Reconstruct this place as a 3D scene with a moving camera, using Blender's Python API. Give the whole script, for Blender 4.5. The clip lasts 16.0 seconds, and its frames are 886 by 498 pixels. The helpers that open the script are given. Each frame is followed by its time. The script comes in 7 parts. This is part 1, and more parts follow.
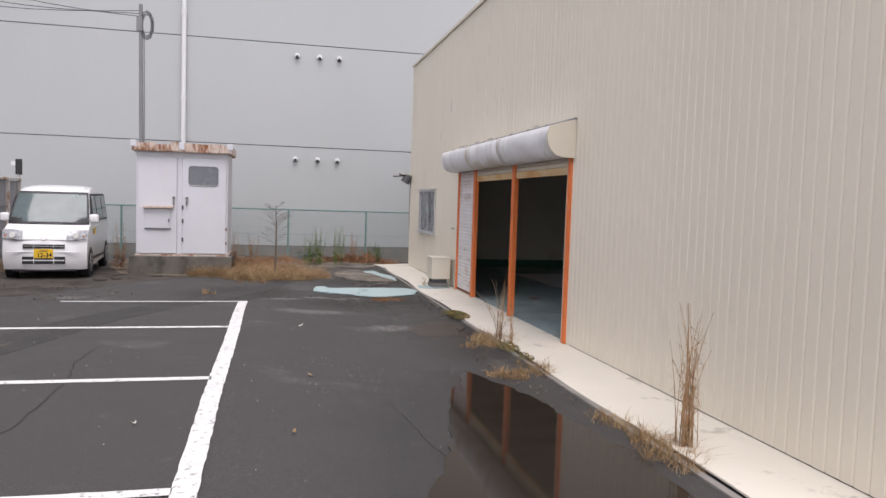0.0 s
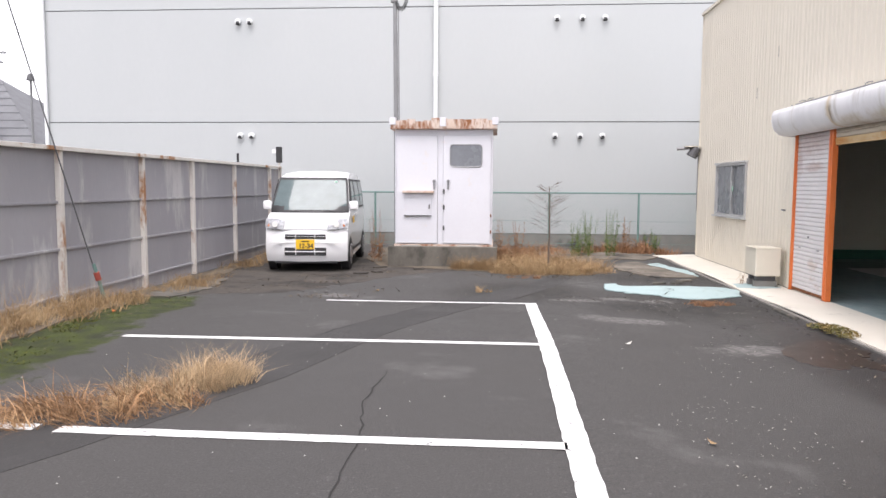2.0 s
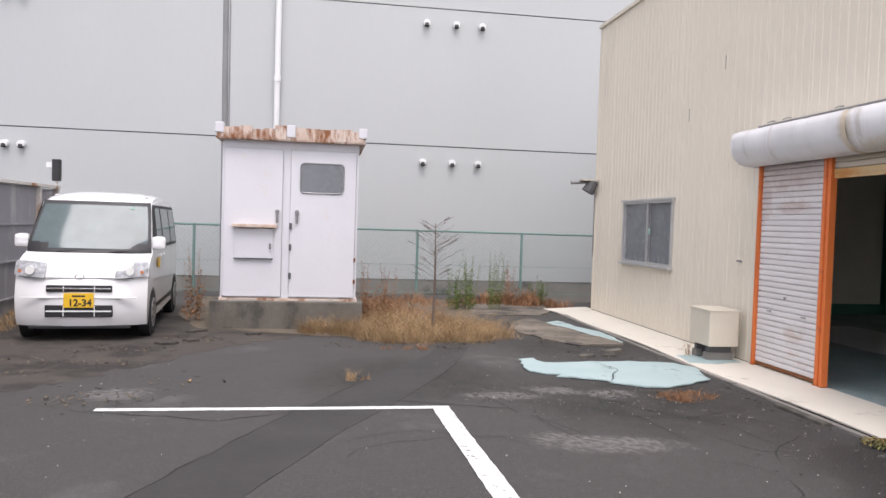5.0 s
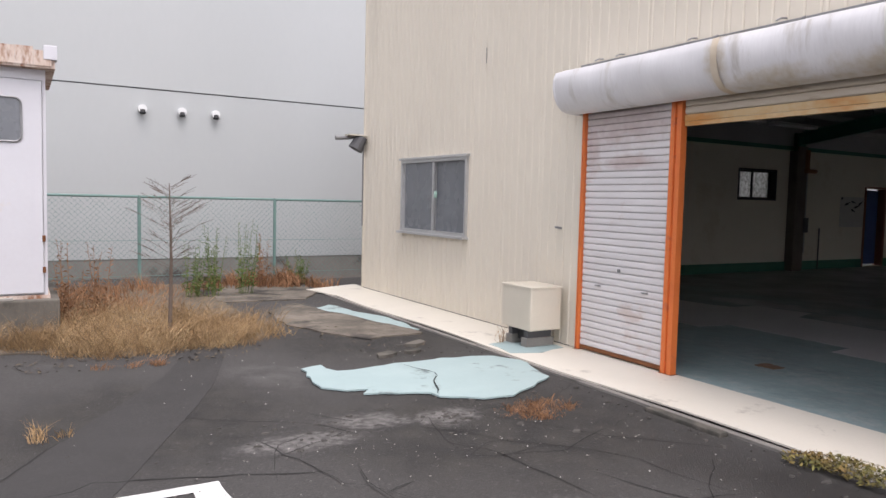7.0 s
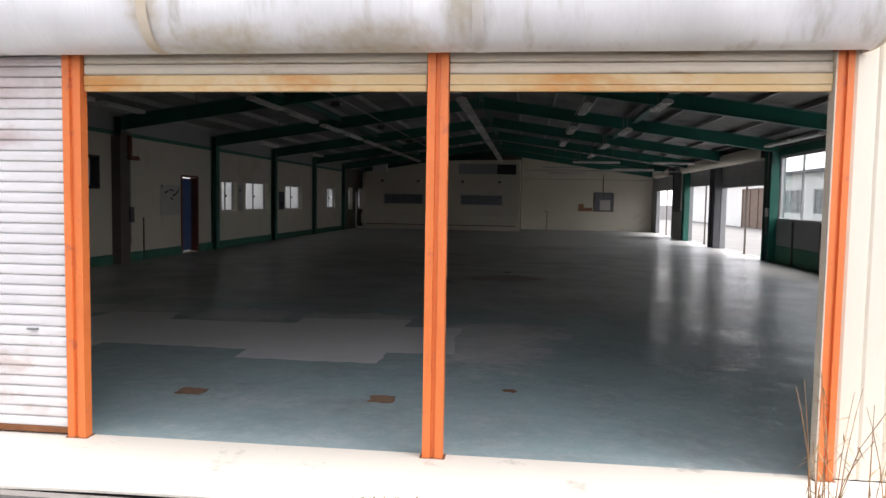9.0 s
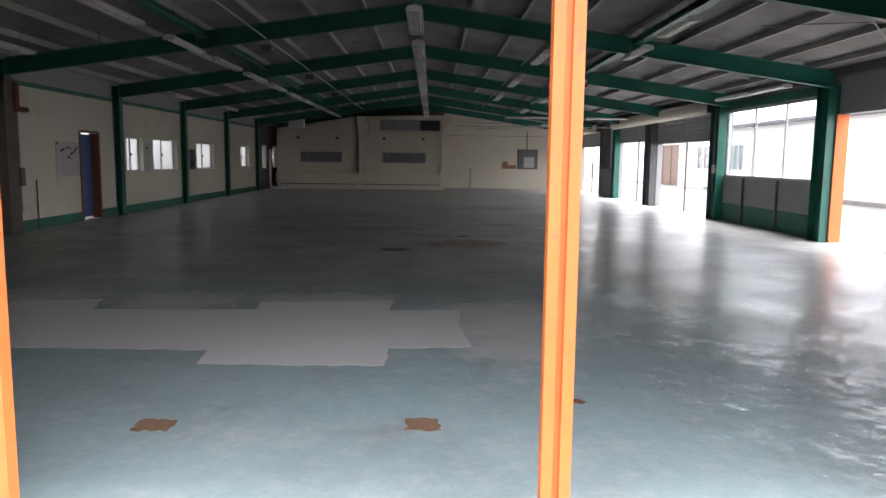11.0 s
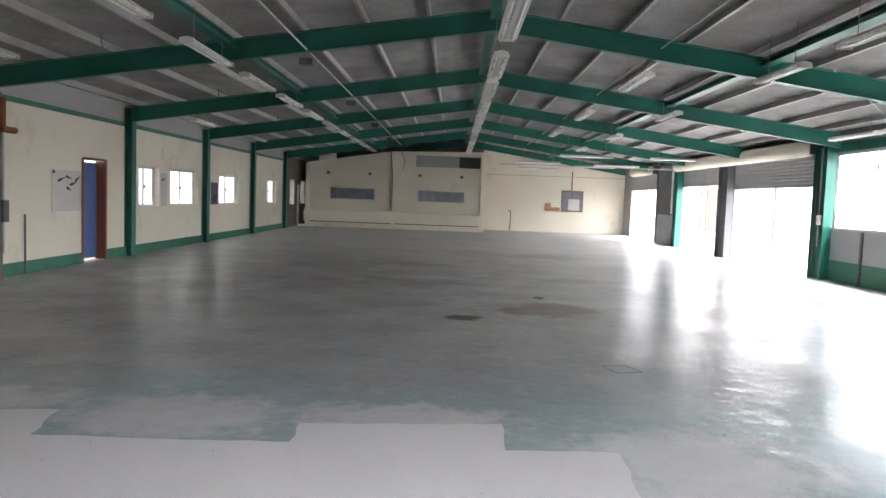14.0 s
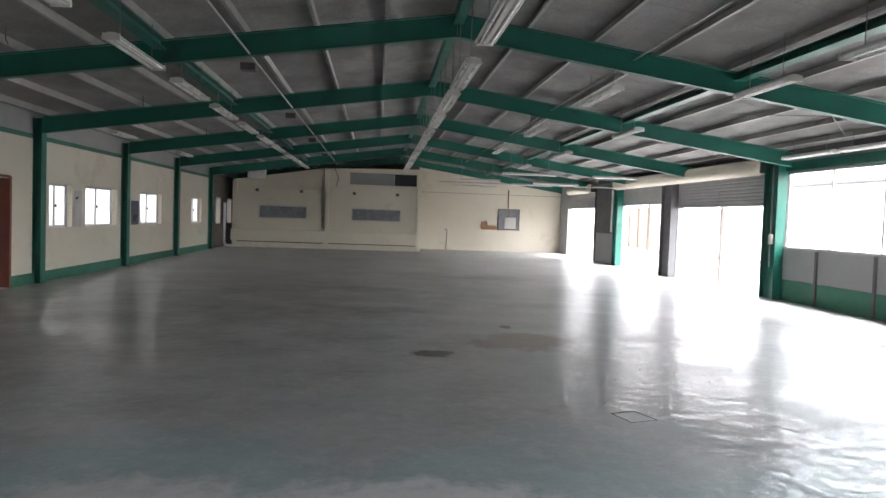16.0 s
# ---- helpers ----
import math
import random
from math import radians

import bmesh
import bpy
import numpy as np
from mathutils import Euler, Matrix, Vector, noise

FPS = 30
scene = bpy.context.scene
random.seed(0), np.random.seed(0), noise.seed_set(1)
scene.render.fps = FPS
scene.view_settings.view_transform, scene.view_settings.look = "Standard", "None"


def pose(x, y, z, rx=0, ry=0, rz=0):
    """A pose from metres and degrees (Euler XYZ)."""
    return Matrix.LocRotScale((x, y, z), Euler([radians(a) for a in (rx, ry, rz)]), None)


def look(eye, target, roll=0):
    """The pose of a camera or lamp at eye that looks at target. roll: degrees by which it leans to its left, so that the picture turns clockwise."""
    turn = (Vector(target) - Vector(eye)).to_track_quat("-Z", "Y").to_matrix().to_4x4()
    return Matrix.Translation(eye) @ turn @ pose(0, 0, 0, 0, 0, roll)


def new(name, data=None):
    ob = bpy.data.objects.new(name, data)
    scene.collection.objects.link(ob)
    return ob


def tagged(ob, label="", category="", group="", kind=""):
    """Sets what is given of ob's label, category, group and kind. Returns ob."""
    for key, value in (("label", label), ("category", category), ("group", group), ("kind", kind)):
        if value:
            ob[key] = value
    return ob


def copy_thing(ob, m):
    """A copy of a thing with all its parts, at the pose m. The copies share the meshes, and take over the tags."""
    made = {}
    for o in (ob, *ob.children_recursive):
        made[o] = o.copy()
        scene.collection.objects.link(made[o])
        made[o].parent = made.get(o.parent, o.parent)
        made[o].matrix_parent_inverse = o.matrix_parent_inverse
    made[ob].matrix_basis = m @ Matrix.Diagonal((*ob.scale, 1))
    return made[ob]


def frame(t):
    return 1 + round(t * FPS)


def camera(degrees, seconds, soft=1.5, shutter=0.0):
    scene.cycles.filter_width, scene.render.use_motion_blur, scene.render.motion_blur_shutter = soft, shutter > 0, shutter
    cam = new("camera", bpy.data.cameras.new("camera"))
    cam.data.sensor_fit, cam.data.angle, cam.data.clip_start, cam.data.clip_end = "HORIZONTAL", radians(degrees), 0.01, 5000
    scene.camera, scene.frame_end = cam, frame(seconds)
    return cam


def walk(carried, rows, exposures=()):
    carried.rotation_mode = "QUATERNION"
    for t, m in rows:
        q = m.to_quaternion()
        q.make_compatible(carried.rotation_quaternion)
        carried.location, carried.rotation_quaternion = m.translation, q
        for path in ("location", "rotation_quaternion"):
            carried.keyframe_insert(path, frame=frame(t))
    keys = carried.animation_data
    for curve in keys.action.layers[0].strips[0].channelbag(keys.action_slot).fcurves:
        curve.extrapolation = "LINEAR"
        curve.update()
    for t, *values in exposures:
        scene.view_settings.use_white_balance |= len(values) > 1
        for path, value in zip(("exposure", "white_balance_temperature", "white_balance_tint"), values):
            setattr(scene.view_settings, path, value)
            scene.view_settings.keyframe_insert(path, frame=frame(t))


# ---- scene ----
cam = camera(63.0, 16.0)
PATH = [
    (0, (0.738, 0.341, 1.598), (1.195, 2.284, 1.47), 1.8),
    (0.5, (0.509, 0.993, 1.574), (0.779, 2.97, 1.431), 1.6),
    (1, (0.271, 1.683, 1.497), (0.261, 3.677, 1.344), 0.9),
    (1.5, (0.016, 2.327, 1.458), (-0.09, 4.316, 1.275), 0.7),
    (2, (-0.186, 2.963, 1.428), (-0.33, 4.951, 1.254), 0.3),
    (2.5, (-0.409, 3.575, 1.388), (-0.654, 5.552, 1.206), 0.5),
    (3, (-0.605, 4.09, 1.41), (-0.756, 6.075, 1.233), 1.1),
    (3.5, (-0.658, 4.622, 1.431), (-0.595, 6.618, 1.322), 0.7),
    (4, (-0.68, 5.229, 1.431), (-0.482, 7.218, 1.349), 1.2),
    (6.5, (-0.631, 8.222, 1.37), (0.069, 10.094, 1.283), 1.0),
    (7, (-0.48, 8.754, 1.337), (0.529, 10.476, 1.201), 1.4),
    (7.5, (-0.284, 9.248, 1.304), (1.123, 10.66, 1.141), 2.9),
    (8, (-0.147, 9.7, 1.387), (1.591, 10.677, 1.23), 3.2),
    (8.5, (0.032, 10.032, 1.406), (1.959, 10.565, 1.335), 1.8),
    (8.7, (0.103, 10.157, 1.393), (2.068, 10.523, 1.316), 1.3),
    (11, (1.562, 11.361, 1.363), (3.547, 11.327, 1.118), 0.7),
    (11.5, (2.15, 11.515, 1.355), (4.131, 11.696, 1.143), 1.3),
    (12, (2.665, 11.692, 1.338), (4.647, 11.906, 1.184), 2.2),
    (12.5, (3.172, 11.795, 1.333), (5.155, 12.017, 1.21), 1.9),
    (13, (3.583, 11.907, 1.344), (5.555, 12.203, 1.186), 2.0),
    (13.5, (3.979, 12.052, 1.388), (5.971, 12.176, 1.253), 2.6),
    (14, (4.265, 12.139, 1.405), (6.26, 12.163, 1.263), 2.1),
    (14.5, (4.579, 12.19, 1.447), (6.576, 12.177, 1.351), 1.2),
    (15, (4.798, 12.292, 1.441), (6.795, 12.23, 1.351), 1.3),
    (15.5, (5.031, 12.492, 1.453), (7.021, 12.311, 1.361), 2.1),
    (16, (5.267, 12.635, 1.438), (7.257, 12.453, 1.351), 2.0),
]

# ---- exposure, world and sun ----
EXPOSURES = [(t, s, 6500, tint) for t, s, tint in ((0, 0.70, 18), (0.5, 1.05, 18), (1.5, 1.34, 17), (3.0, 1.34, 16), (3.5, 1.22, 16), (4, 1.14, 17), (6.5, 1.0, 18), (7.3, 1.15, 18), (8, 1.45, 17), (8.5, 1.7, 16), (8.7, 1.8, 15), (11, 3.1, 17), (12, 3.75, 17), (12.5, 4.4, 17), (13, 4.8, 17), (14.5, 4.85, 17), (16, 4.5, 16))]
walk(cam, [(t, look(eye, target, roll)) for t, eye, target, roll in PATH], EXPOSURES)

world = bpy.data.worlds.new("overcast_sky")
world.use_nodes = True
scene.world = world
wn, wl = world.node_tree.nodes, world.node_tree.links
sky = wn.new("ShaderNodeTexSky")
sky.sky_type, sky.sun_disc = "NISHITA", False
sky.sun_elevation, sky.sun_rotation = radians(66), radians(183)
sky.air_density, sky.dust_density, sky.ozone_density = 1.0, 0.6, 1.0
grey = wn.new("ShaderNodeHueSaturation")
grey.inputs["Saturation"].default_value = 0.12
wl.new(sky.outputs[0], grey.inputs["Color"])
wl.new(grey.outputs[0], wn["Background"].inputs["Color"])
wn["Background"].inputs["Strength"].default_value = 0.15
sun = new("sun", bpy.data.lights.new("sun", "SUN"))
sun.data.energy, sun.data.angle, sun.data.color = 1.5, radians(40), (1.0, 0.97, 0.93)
sun.matrix_world = look((0, 0, 28), (-0.6, 11.5, 0))


# ---- materials ----
def mat(name, col, col2=None, rough=0.7, metal=0.0, scale=3.0, fine=60.0, mix=0.5, bump=0.15, dist=0.004, stain=None, stain_amount=0.0,
        stain_scale=1.2, stretch=(1, 1, 1), vary=0.0, rough2=None, spec=0.5, coat=0.0, grain=0.35, island=0.0):
    """A surface with broad and fine variation, an optional stain or rust colour in blotches, and fine relief."""
    m = bpy.data.materials.new(name)
    m.use_nodes = True
    n, l = m.node_tree.nodes, m.node_tree.links
    b = n["Principled BSDF"]
    geo = n.new("ShaderNodeNewGeometry")
    mp = n.new("ShaderNodeMapping")
    mp.inputs["Scale"].default_value = stretch
    l.new(geo.outputs["Position"], mp.inputs["Vector"])

    def tex(sc, det=5.0, ro=0.6):
        t = n.new("ShaderNodeTexNoise")
        t.inputs["Scale"].default_value, t.inputs["Detail"].default_value, t.inputs["Roughness"].default_value = sc, det, ro
        l.new(mp.outputs[0], t.inputs["Vector"])
        return t

    def ramp(src, a, c):
        r = n.new("ShaderNodeMapRange")
        r.inputs["From Min"].default_value, r.inputs["From Max"].default_value = a, c
        l.new(src, r.inputs["Value"])
        return r.outputs[0]

    def blend(f, a, c):
        x = n.new("ShaderNodeMix")
        x.data_type = "RGBA"
        l.new(f, x.inputs[0]) if not isinstance(f, float) else setattr(x.inputs[0], "default_value", f)
        for sock, v in ((x.inputs[6], a), (x.inputs[7], c)):
            if isinstance(v, tuple):
                sock.default_value = (*v, 1)
            else:
                l.new(v, sock)
        return x.outputs[2]

    big, small = tex(scale), tex(fine, 3.0)
    col2 = col2 or tuple(c * 0.8 for c in col)
    c = blend(ramp(big.outputs[0], 0.35, 0.65), col, tuple(p + (q - p) * mix for p, q in zip(col, col2)))
    c = blend(ramp(small.outputs[0], 0.3, 0.75), c, blend(grain, c, col2))
    if stain:
        s = tex(stain_scale, 7.0, 0.65)
        c = blend(ramp(s.outputs[0], 0.62 - 0.3 * stain_amount, 0.70 - 0.2 * stain_amount), c, stain)
    if vary:
        info = n.new("ShaderNodeObjectInfo")
        hv = n.new("ShaderNodeHueSaturation")
        l.new(c, hv.inputs["Color"])
        r = n.new("ShaderNodeMapRange")
        r.inputs["To Min"].default_value, r.inputs["To Max"].default_value = 1 - vary, 1 + vary
        l.new(info.outputs["Random"], r.inputs["Value"])
        l.new(r.outputs[0], hv.inputs["Value"])
        c = hv.outputs[0]
    if island:
        hv, r = n.new("ShaderNodeHueSaturation"), n.new("ShaderNodeMapRange")
        r.inputs["To Min"].default_value, r.inputs["To Max"].default_value = 1 - island, 1 + island
        l.new(geo.outputs["Random Per Island"], r.inputs["Value"])
        l.new(r.outputs[0], hv.inputs["Value"])
        l.new(c, hv.inputs["Color"])
        c = hv.outputs[0]
    l.new(c, b.inputs["Base Color"])
    b.inputs["Metallic"].default_value = metal
    b.inputs["Specular IOR Level"].default_value = spec
    b.inputs["Coat Weight"].default_value = coat
    rr = n.new("ShaderNodeMapRange")
    rr.inputs["From Min"].default_value, rr.inputs["From Max"].default_value = 0.3, 0.7
    rr.inputs["To Min"].default_value, rr.inputs["To Max"].default_value = rough, min(1.0, rough2 if rough2 is not None else rough * 1.2)
    l.new(big.outputs[0], rr.inputs["Value"])
    l.new(rr.outputs[0], b.inputs["Roughness"])
    if bump:
        bp = n.new("ShaderNodeBump")
        bp.inputs["Strength"].default_value, bp.inputs["Distance"].default_value = bump, dist
        l.new(small.outputs[0], bp.inputs["Height"])
        l.new(bp.outputs[0], b.inputs["Normal"])
    return m


def soft_patches(m, spots, noise_scale, amount, lo, hi):
    """A 0 to 1 mask of worn-edged patches (x, y, rx, ry) in plan, or (x, y, z, rx, ry, rz) in space, broken up by noise."""
    n, l = m.node_tree.nodes, m.node_tree.links
    geo = n.new("ShaderNodeNewGeometry")
    best = None
    for spot in spots:
        cx, cy, cz, rx, ry, rz = spot if len(spot) == 6 else (*spot[:2], 0, *spot[2:], 1000)
        mp = n.new("ShaderNodeMapping")
        mp.vector_type = "TEXTURE"
        mp.inputs["Location"].default_value, mp.inputs["Scale"].default_value = (cx, cy, cz), (rx, ry, rz)
        l.new(geo.outputs["Position"], mp.inputs["Vector"])
        ln = n.new("ShaderNodeVectorMath")
        ln.operation = "LENGTH"
        l.new(mp.outputs[0], ln.inputs[0])
        if best is None:
            best = ln.outputs["Value"]
        else:
            mn = n.new("ShaderNodeMath")
            mn.operation = "MINIMUM"
            l.new(best, mn.inputs[0])
            l.new(ln.outputs["Value"], mn.inputs[1])
            best = mn.outputs[0]
    t = n.new("ShaderNodeTexNoise")
    t.inputs["Scale"].default_value, t.inputs["Detail"].default_value, t.inputs["Roughness"].default_value = noise_scale, 8, 0.68
    l.new(geo.outputs["Position"], t.inputs["Vector"])
    ad = n.new("ShaderNodeMath")
    ad.operation = "MULTIPLY_ADD"
    l.new(t.outputs[0], ad.inputs[0])
    ad.inputs[1].default_value = amount
    l.new(best, ad.inputs[2])
    r = n.new("ShaderNodeMapRange")
    r.interpolation_type = "SMOOTHSTEP"
    for k, v in (("From Min", lo + amount * 0.5), ("From Max", hi + amount * 0.5), ("To Min", 1.0), ("To Max", 0.0)):
        r.inputs[k].default_value = v
    l.new(ad.outputs[0], r.inputs["Value"])
    return r.outputs[0]


def lay_over(m, mask, colour, colour2=None, noise_scale=8.0, strength=1.0, rough=None):
    """Lays a second colour, and a second roughness, over a material where the mask is 1."""
    n, l = m.node_tree.nodes, m.node_tree.links
    b = n["Principled BSDF"]
    if strength < 1:
        k = n.new("ShaderNodeMath")
        k.operation = "MULTIPLY"
        l.new(mask, k.inputs[0])
        k.inputs[1].default_value = strength
        mask = k.outputs[0]
    x = n.new("ShaderNodeMix")
    x.data_type = "RGBA"
    l.new(mask, x.inputs[0])
    l.new(b.inputs["Base Color"].links[0].from_socket, x.inputs[6])
    if colour2:
        t, y, r = n.new("ShaderNodeTexNoise"), n.new("ShaderNodeMix"), n.new("ShaderNodeMapRange")
        t.inputs["Scale"].default_value, t.inputs["Detail"].default_value = noise_scale, 6
        r.inputs["From Min"].default_value, r.inputs["From Max"].default_value = 0.35, 0.65
        l.new(n.new("ShaderNodeNewGeometry").outputs["Position"], t.inputs["Vector"])
        l.new(t.outputs[0], r.inputs["Value"])
        y.data_type = "RGBA"
        l.new(r.outputs[0], y.inputs[0])
        y.inputs[6].default_value, y.inputs[7].default_value = (*colour, 1), (*colour2, 1)
        l.new(y.outputs[2], x.inputs[7])
    else:
        x.inputs[7].default_value = (*colour, 1)
    l.new(x.outputs[2], b.inputs["Base Color"])
    if rough is not None:
        z = n.new("ShaderNodeMix")
        l.new(mask, z.inputs[0])
        l.new(b.inputs["Roughness"].links[0].from_socket, z.inputs[2])
        z.inputs[3].default_value = rough
        l.new(z.outputs[0], b.inputs["Roughness"])


def glass(name, tint=(0.9, 0.95, 0.95), rough=0.02, trans=1.0):
    m = bpy.data.materials.new(name)
    m.use_nodes = True
    b = m.node_tree.nodes["Principled BSDF"]
    b.inputs["Base Color"].default_value = (*tint, 1)
    b.inputs["Roughness"].default_value, b.inputs["Transmission Weight"].default_value, b.inputs["IOR"].default_value = rough, trans, 1.45
    return m


RUST = (0.23, 0.09, 0.035)
M_ASPHALT = mat("asphalt", (0.034, 0.0322, 0.0318), (0.078, 0.074, 0.071), 0.72, scale=0.55, fine=75, mix=0.16, bump=0.9, dist=0.008, grain=0.75, stain=(0.085, 0.082, 0.08), stain_amount=0.12, stain_scale=0.8, rough2=0.9)
lay_over(M_ASPHALT, soft_patches(M_ASPHALT, [(2.35, 5.0, 1.3, 3.3), (3.0, 9.6, 0.7, 2.6)], 1.6, 0.9, 0.5, 1.15), (0.026, 0.025, 0.025), (0.034, 0.032, 0.031), 3.0, 0.8, 0.42)
lay_over(M_ASPHALT, soft_patches(M_ASPHALT, [(2.3, 12.6, 1.6, 1.3), (2.6, 15.6, 1.2, 1.3), (-3.9, 14.2, 1.2, 1.5), (0.2, 13.6, 1.3, 1.3)], 2.2, 1.0, 0.4, 1.15), (0.016, 0.015, 0.0145), (0.034, 0.031, 0.027), 5.0, 0.9)
lay_over(M_ASPHALT, soft_patches(M_ASPHALT, [(0.95, 12.75, 0.55, 0.25), (1.5, 13.0, 0.5, 0.25), (2.35, 10.0, 0.8, 0.35), (1.3, 11.3, 0.9, 0.35), (-2.4, 12.9, 0.5, 0.4), (2.0, 12.9, 0.4, 0.3)], 5.0, 1.6, 0.3, 0.8), (0.19, 0.18, 0.175), (0.07, 0.067, 0.064), 20.0, 0.75)
lay_over(M_ASPHALT, soft_patches(M_ASPHALT, [(-4.9, 8.7, 1.3, 3.2), (-4.6, 11.3, 0.8, 1.3)], 2.2, 0.8, 0.86, 0.98), (0.04, 0.055, 0.004), (0.016, 0.02, 0.005), 4.5, 1.0, 0.95)
M_ASPHALT_PATCH = mat("patched asphalt", (0.040, 0.038, 0.0375), (0.030, 0.0285, 0.028), 0.75, scale=1.1, fine=150, bump=0.6, dist=0.006)
for m_, sc, lo_, amt in ((M_ASPHALT, 48, 0.64, 0.35), (M_ASPHALT, 110, 0.62, 0.3), (M_ASPHALT_PATCH, 60, 0.65, 0.25), (M_ASPHALT_PATCH, 110, 0.62, 0.25)):
    nn, ll = m_.node_tree.nodes, m_.node_tree.links
    sp, rg = nn.new("ShaderNodeTexNoise"), nn.new("ShaderNodeMapRange")
    sp.inputs["Scale"].default_value, sp.inputs["Detail"].default_value = sc, 2
    rg.inputs["From Min"].default_value, rg.inputs["From Max"].default_value = lo_, lo_ + 0.07
    ll.new(nn.new("ShaderNodeNewGeometry").outputs["Position"], sp.inputs["Vector"])
    ll.new(sp.outputs[0], rg.inputs["Value"])
    lay_over(m_, rg.outputs[0], (0.17, 0.165, 0.16), None, 8, amt)
M_CRACK = mat("crack", (0.023, 0.022, 0.022), rough=0.95, bump=0)
M_LINE = mat("worn white line paint", (0.74, 0.74, 0.73), (0.55, 0.55, 0.54), 0.75, scale=5, fine=60, bump=0.3, stain=(0.22, 0.22, 0.22), stain_amount=0.2, stain_scale=16)
M_CLAD = mat("cream corrugated cladding", (0.70, 0.645, 0.545), (0.64, 0.59, 0.50), 0.5, scale=0.5, fine=30, bump=0.03, stain=(0.60, 0.55, 0.46), stain_amount=0.15, stain_scale=0.7, stretch=(1, 1, 0.25))
M_CREAM = mat("cream painted steel", (0.66, 0.61, 0.51), (0.58, 0.54, 0.45), 0.5, scale=3, bump=0.05)
M_APRON = mat("cream painted concrete", (0.70, 0.66, 0.58), (0.60, 0.57, 0.50), 0.55, scale=1.0, fine=70, bump=0.2, stain=(0.42, 0.39, 0.34), stain_amount=0.10, stain_scale=2.2)
M_TEAL = mat("turquoise floor paint", (0.37, 0.475, 0.475), (0.30, 0.40, 0.41), 0.5, scale=1.4, fine=60, bump=0.2, stain=(0.12, 0.14, 0.14), stain_amount=0.13, stain_scale=2.6)
M_CONC = mat("grey concrete", (0.26, 0.245, 0.225), (0.15, 0.14, 0.13), 0.85, scale=2.0, fine=50, bump=0.5, stain=(0.08, 0.075, 0.07), stain_amount=0.15)
M_OLDCONC = mat("mossy old concrete", (0.155, 0.14, 0.12), (0.075, 0.07, 0.06), 0.9, scale=3, fine=40, mix=0.9, bump=0.6, stain=(0.06, 0.058, 0.05), stain_amount=0.35, stain_scale=3, stretch=(1, 1, 0.6))
M_PALECONC = mat("pale worn concrete", (0.36, 0.34, 0.31), (0.24, 0.23, 0.21), 0.85, scale=1.3, fine=50, bump=0.5)
M_GALV = mat("dull galvanised sheet", (0.72, 0.715, 0.73), (0.58, 0.575, 0.59), 0.5, metal=0.1, scale=1.6, fine=25, bump=0.05, stain=(0.52, 0.50, 0.48), stain_amount=0.3, stain_scale=2.2, stretch=(1, 2.2, 0.35))
M_ORANGE = mat("orange painted steel", (0.72, 0.185, 0.042), (0.60, 0.14, 0.035), 0.5, scale=4, fine=40, bump=0.08, stain=(0.52, 0.13, 0.05), stain_amount=0.1, stain_scale=7)
M_SLAT = mat("white shutter slat", (0.68, 0.66, 0.67), (0.60, 0.58, 0.58), 0.45, scale=2.5, fine=30, bump=0.04, stain=(0.56, 0.49, 0.47), stain_amount=0.12, stain_scale=2.2, stretch=(1, 1, 1.6), vary=0.04)
M_SLAT_RUSTY = mat("dirty cream shutter slat", (0.62, 0.55, 0.46), (0.52, 0.44, 0.34), 0.5, scale=3, fine=30, bump=0.05, stain=(0.40, 0.30, 0.20), stain_amount=0.18, stain_scale=3.0, stretch=(1, 0.5, 3), vary=0.08)
M_SLAT_OCHRE = mat("ochre rusted bottom slat", (0.60, 0.49, 0.32), (0.54, 0.34, 0.13), 0.6, scale=1.0, fine=30, mix=0.95, bump=0.08, stain=(0.50, 0.23, 0.06), stain_amount=0.4, stain_scale=0.9, stretch=(1, 1, 2))
lay_over(M_SLAT, soft_patches(M_SLAT, [(4.3, 13.7, 2.18, 9, 0.75, 0.36), (4.3, 13.6, 1.72, 9, 0.35, 0.08), (4.3, 14.1, 1.9, 9, 0.12, 0.3)], 5.0, 1.3, 0.4, 1.2), (0.36, 0.25, 0.24), (0.46, 0.36, 0.34), 14.0, 0.6)
lay_over(M_GALV, soft_patches(M_GALV, [(3.95, 12.42, 2.4, 9, 0.12, 0.3), (3.95, 12.0, 2.22, 9, 0.4, 0.1), (3.95, 11.2, 2.22, 9, 0.5, 0.12), (3.95, 10.72, 2.45, 9, 0.12, 0.3)], 6.0, 1.5, 0.3, 1.1), (0.42, 0.34, 0.22), (0.52, 0.48, 0.42), 16.0, 0.7)
M_SIDING = mat("pale grey siding", (0.445, 0.462, 0.465), (0.41, 0.43, 0.433), 0.6, scale=0.25, fine=12, bump=0.02, stain=(0.43, 0.45, 0.455), stain_amount=0.12, stain_scale=0.3, stretch=(1, 1, 0.4), vary=0.015)
M_JOINT = mat("dark joint sealant", (0.16, 0.165, 0.17), rough=0.8, bump=0)
M_FPANEL = mat("grey painted sheet", (0.34, 0.332, 0.352), (0.275, 0.27, 0.288), 0.65, scale=1.2, fine=30, bump=0.06, stain=(0.46, 0.45, 0.45), stain_amount=0.16, stain_scale=1.6, stretch=(1, 1, 0.25), vary=0.07)
M_FPOST = mat("rusting white post", (0.68, 0.65, 0.61), (0.56, 0.52, 0.47), 0.65, scale=4, fine=40, bump=0.15, stain=(0.33, 0.16, 0.07), stain_amount=0.27, stain_scale=2.6, stretch=(1, 1, 0.5))
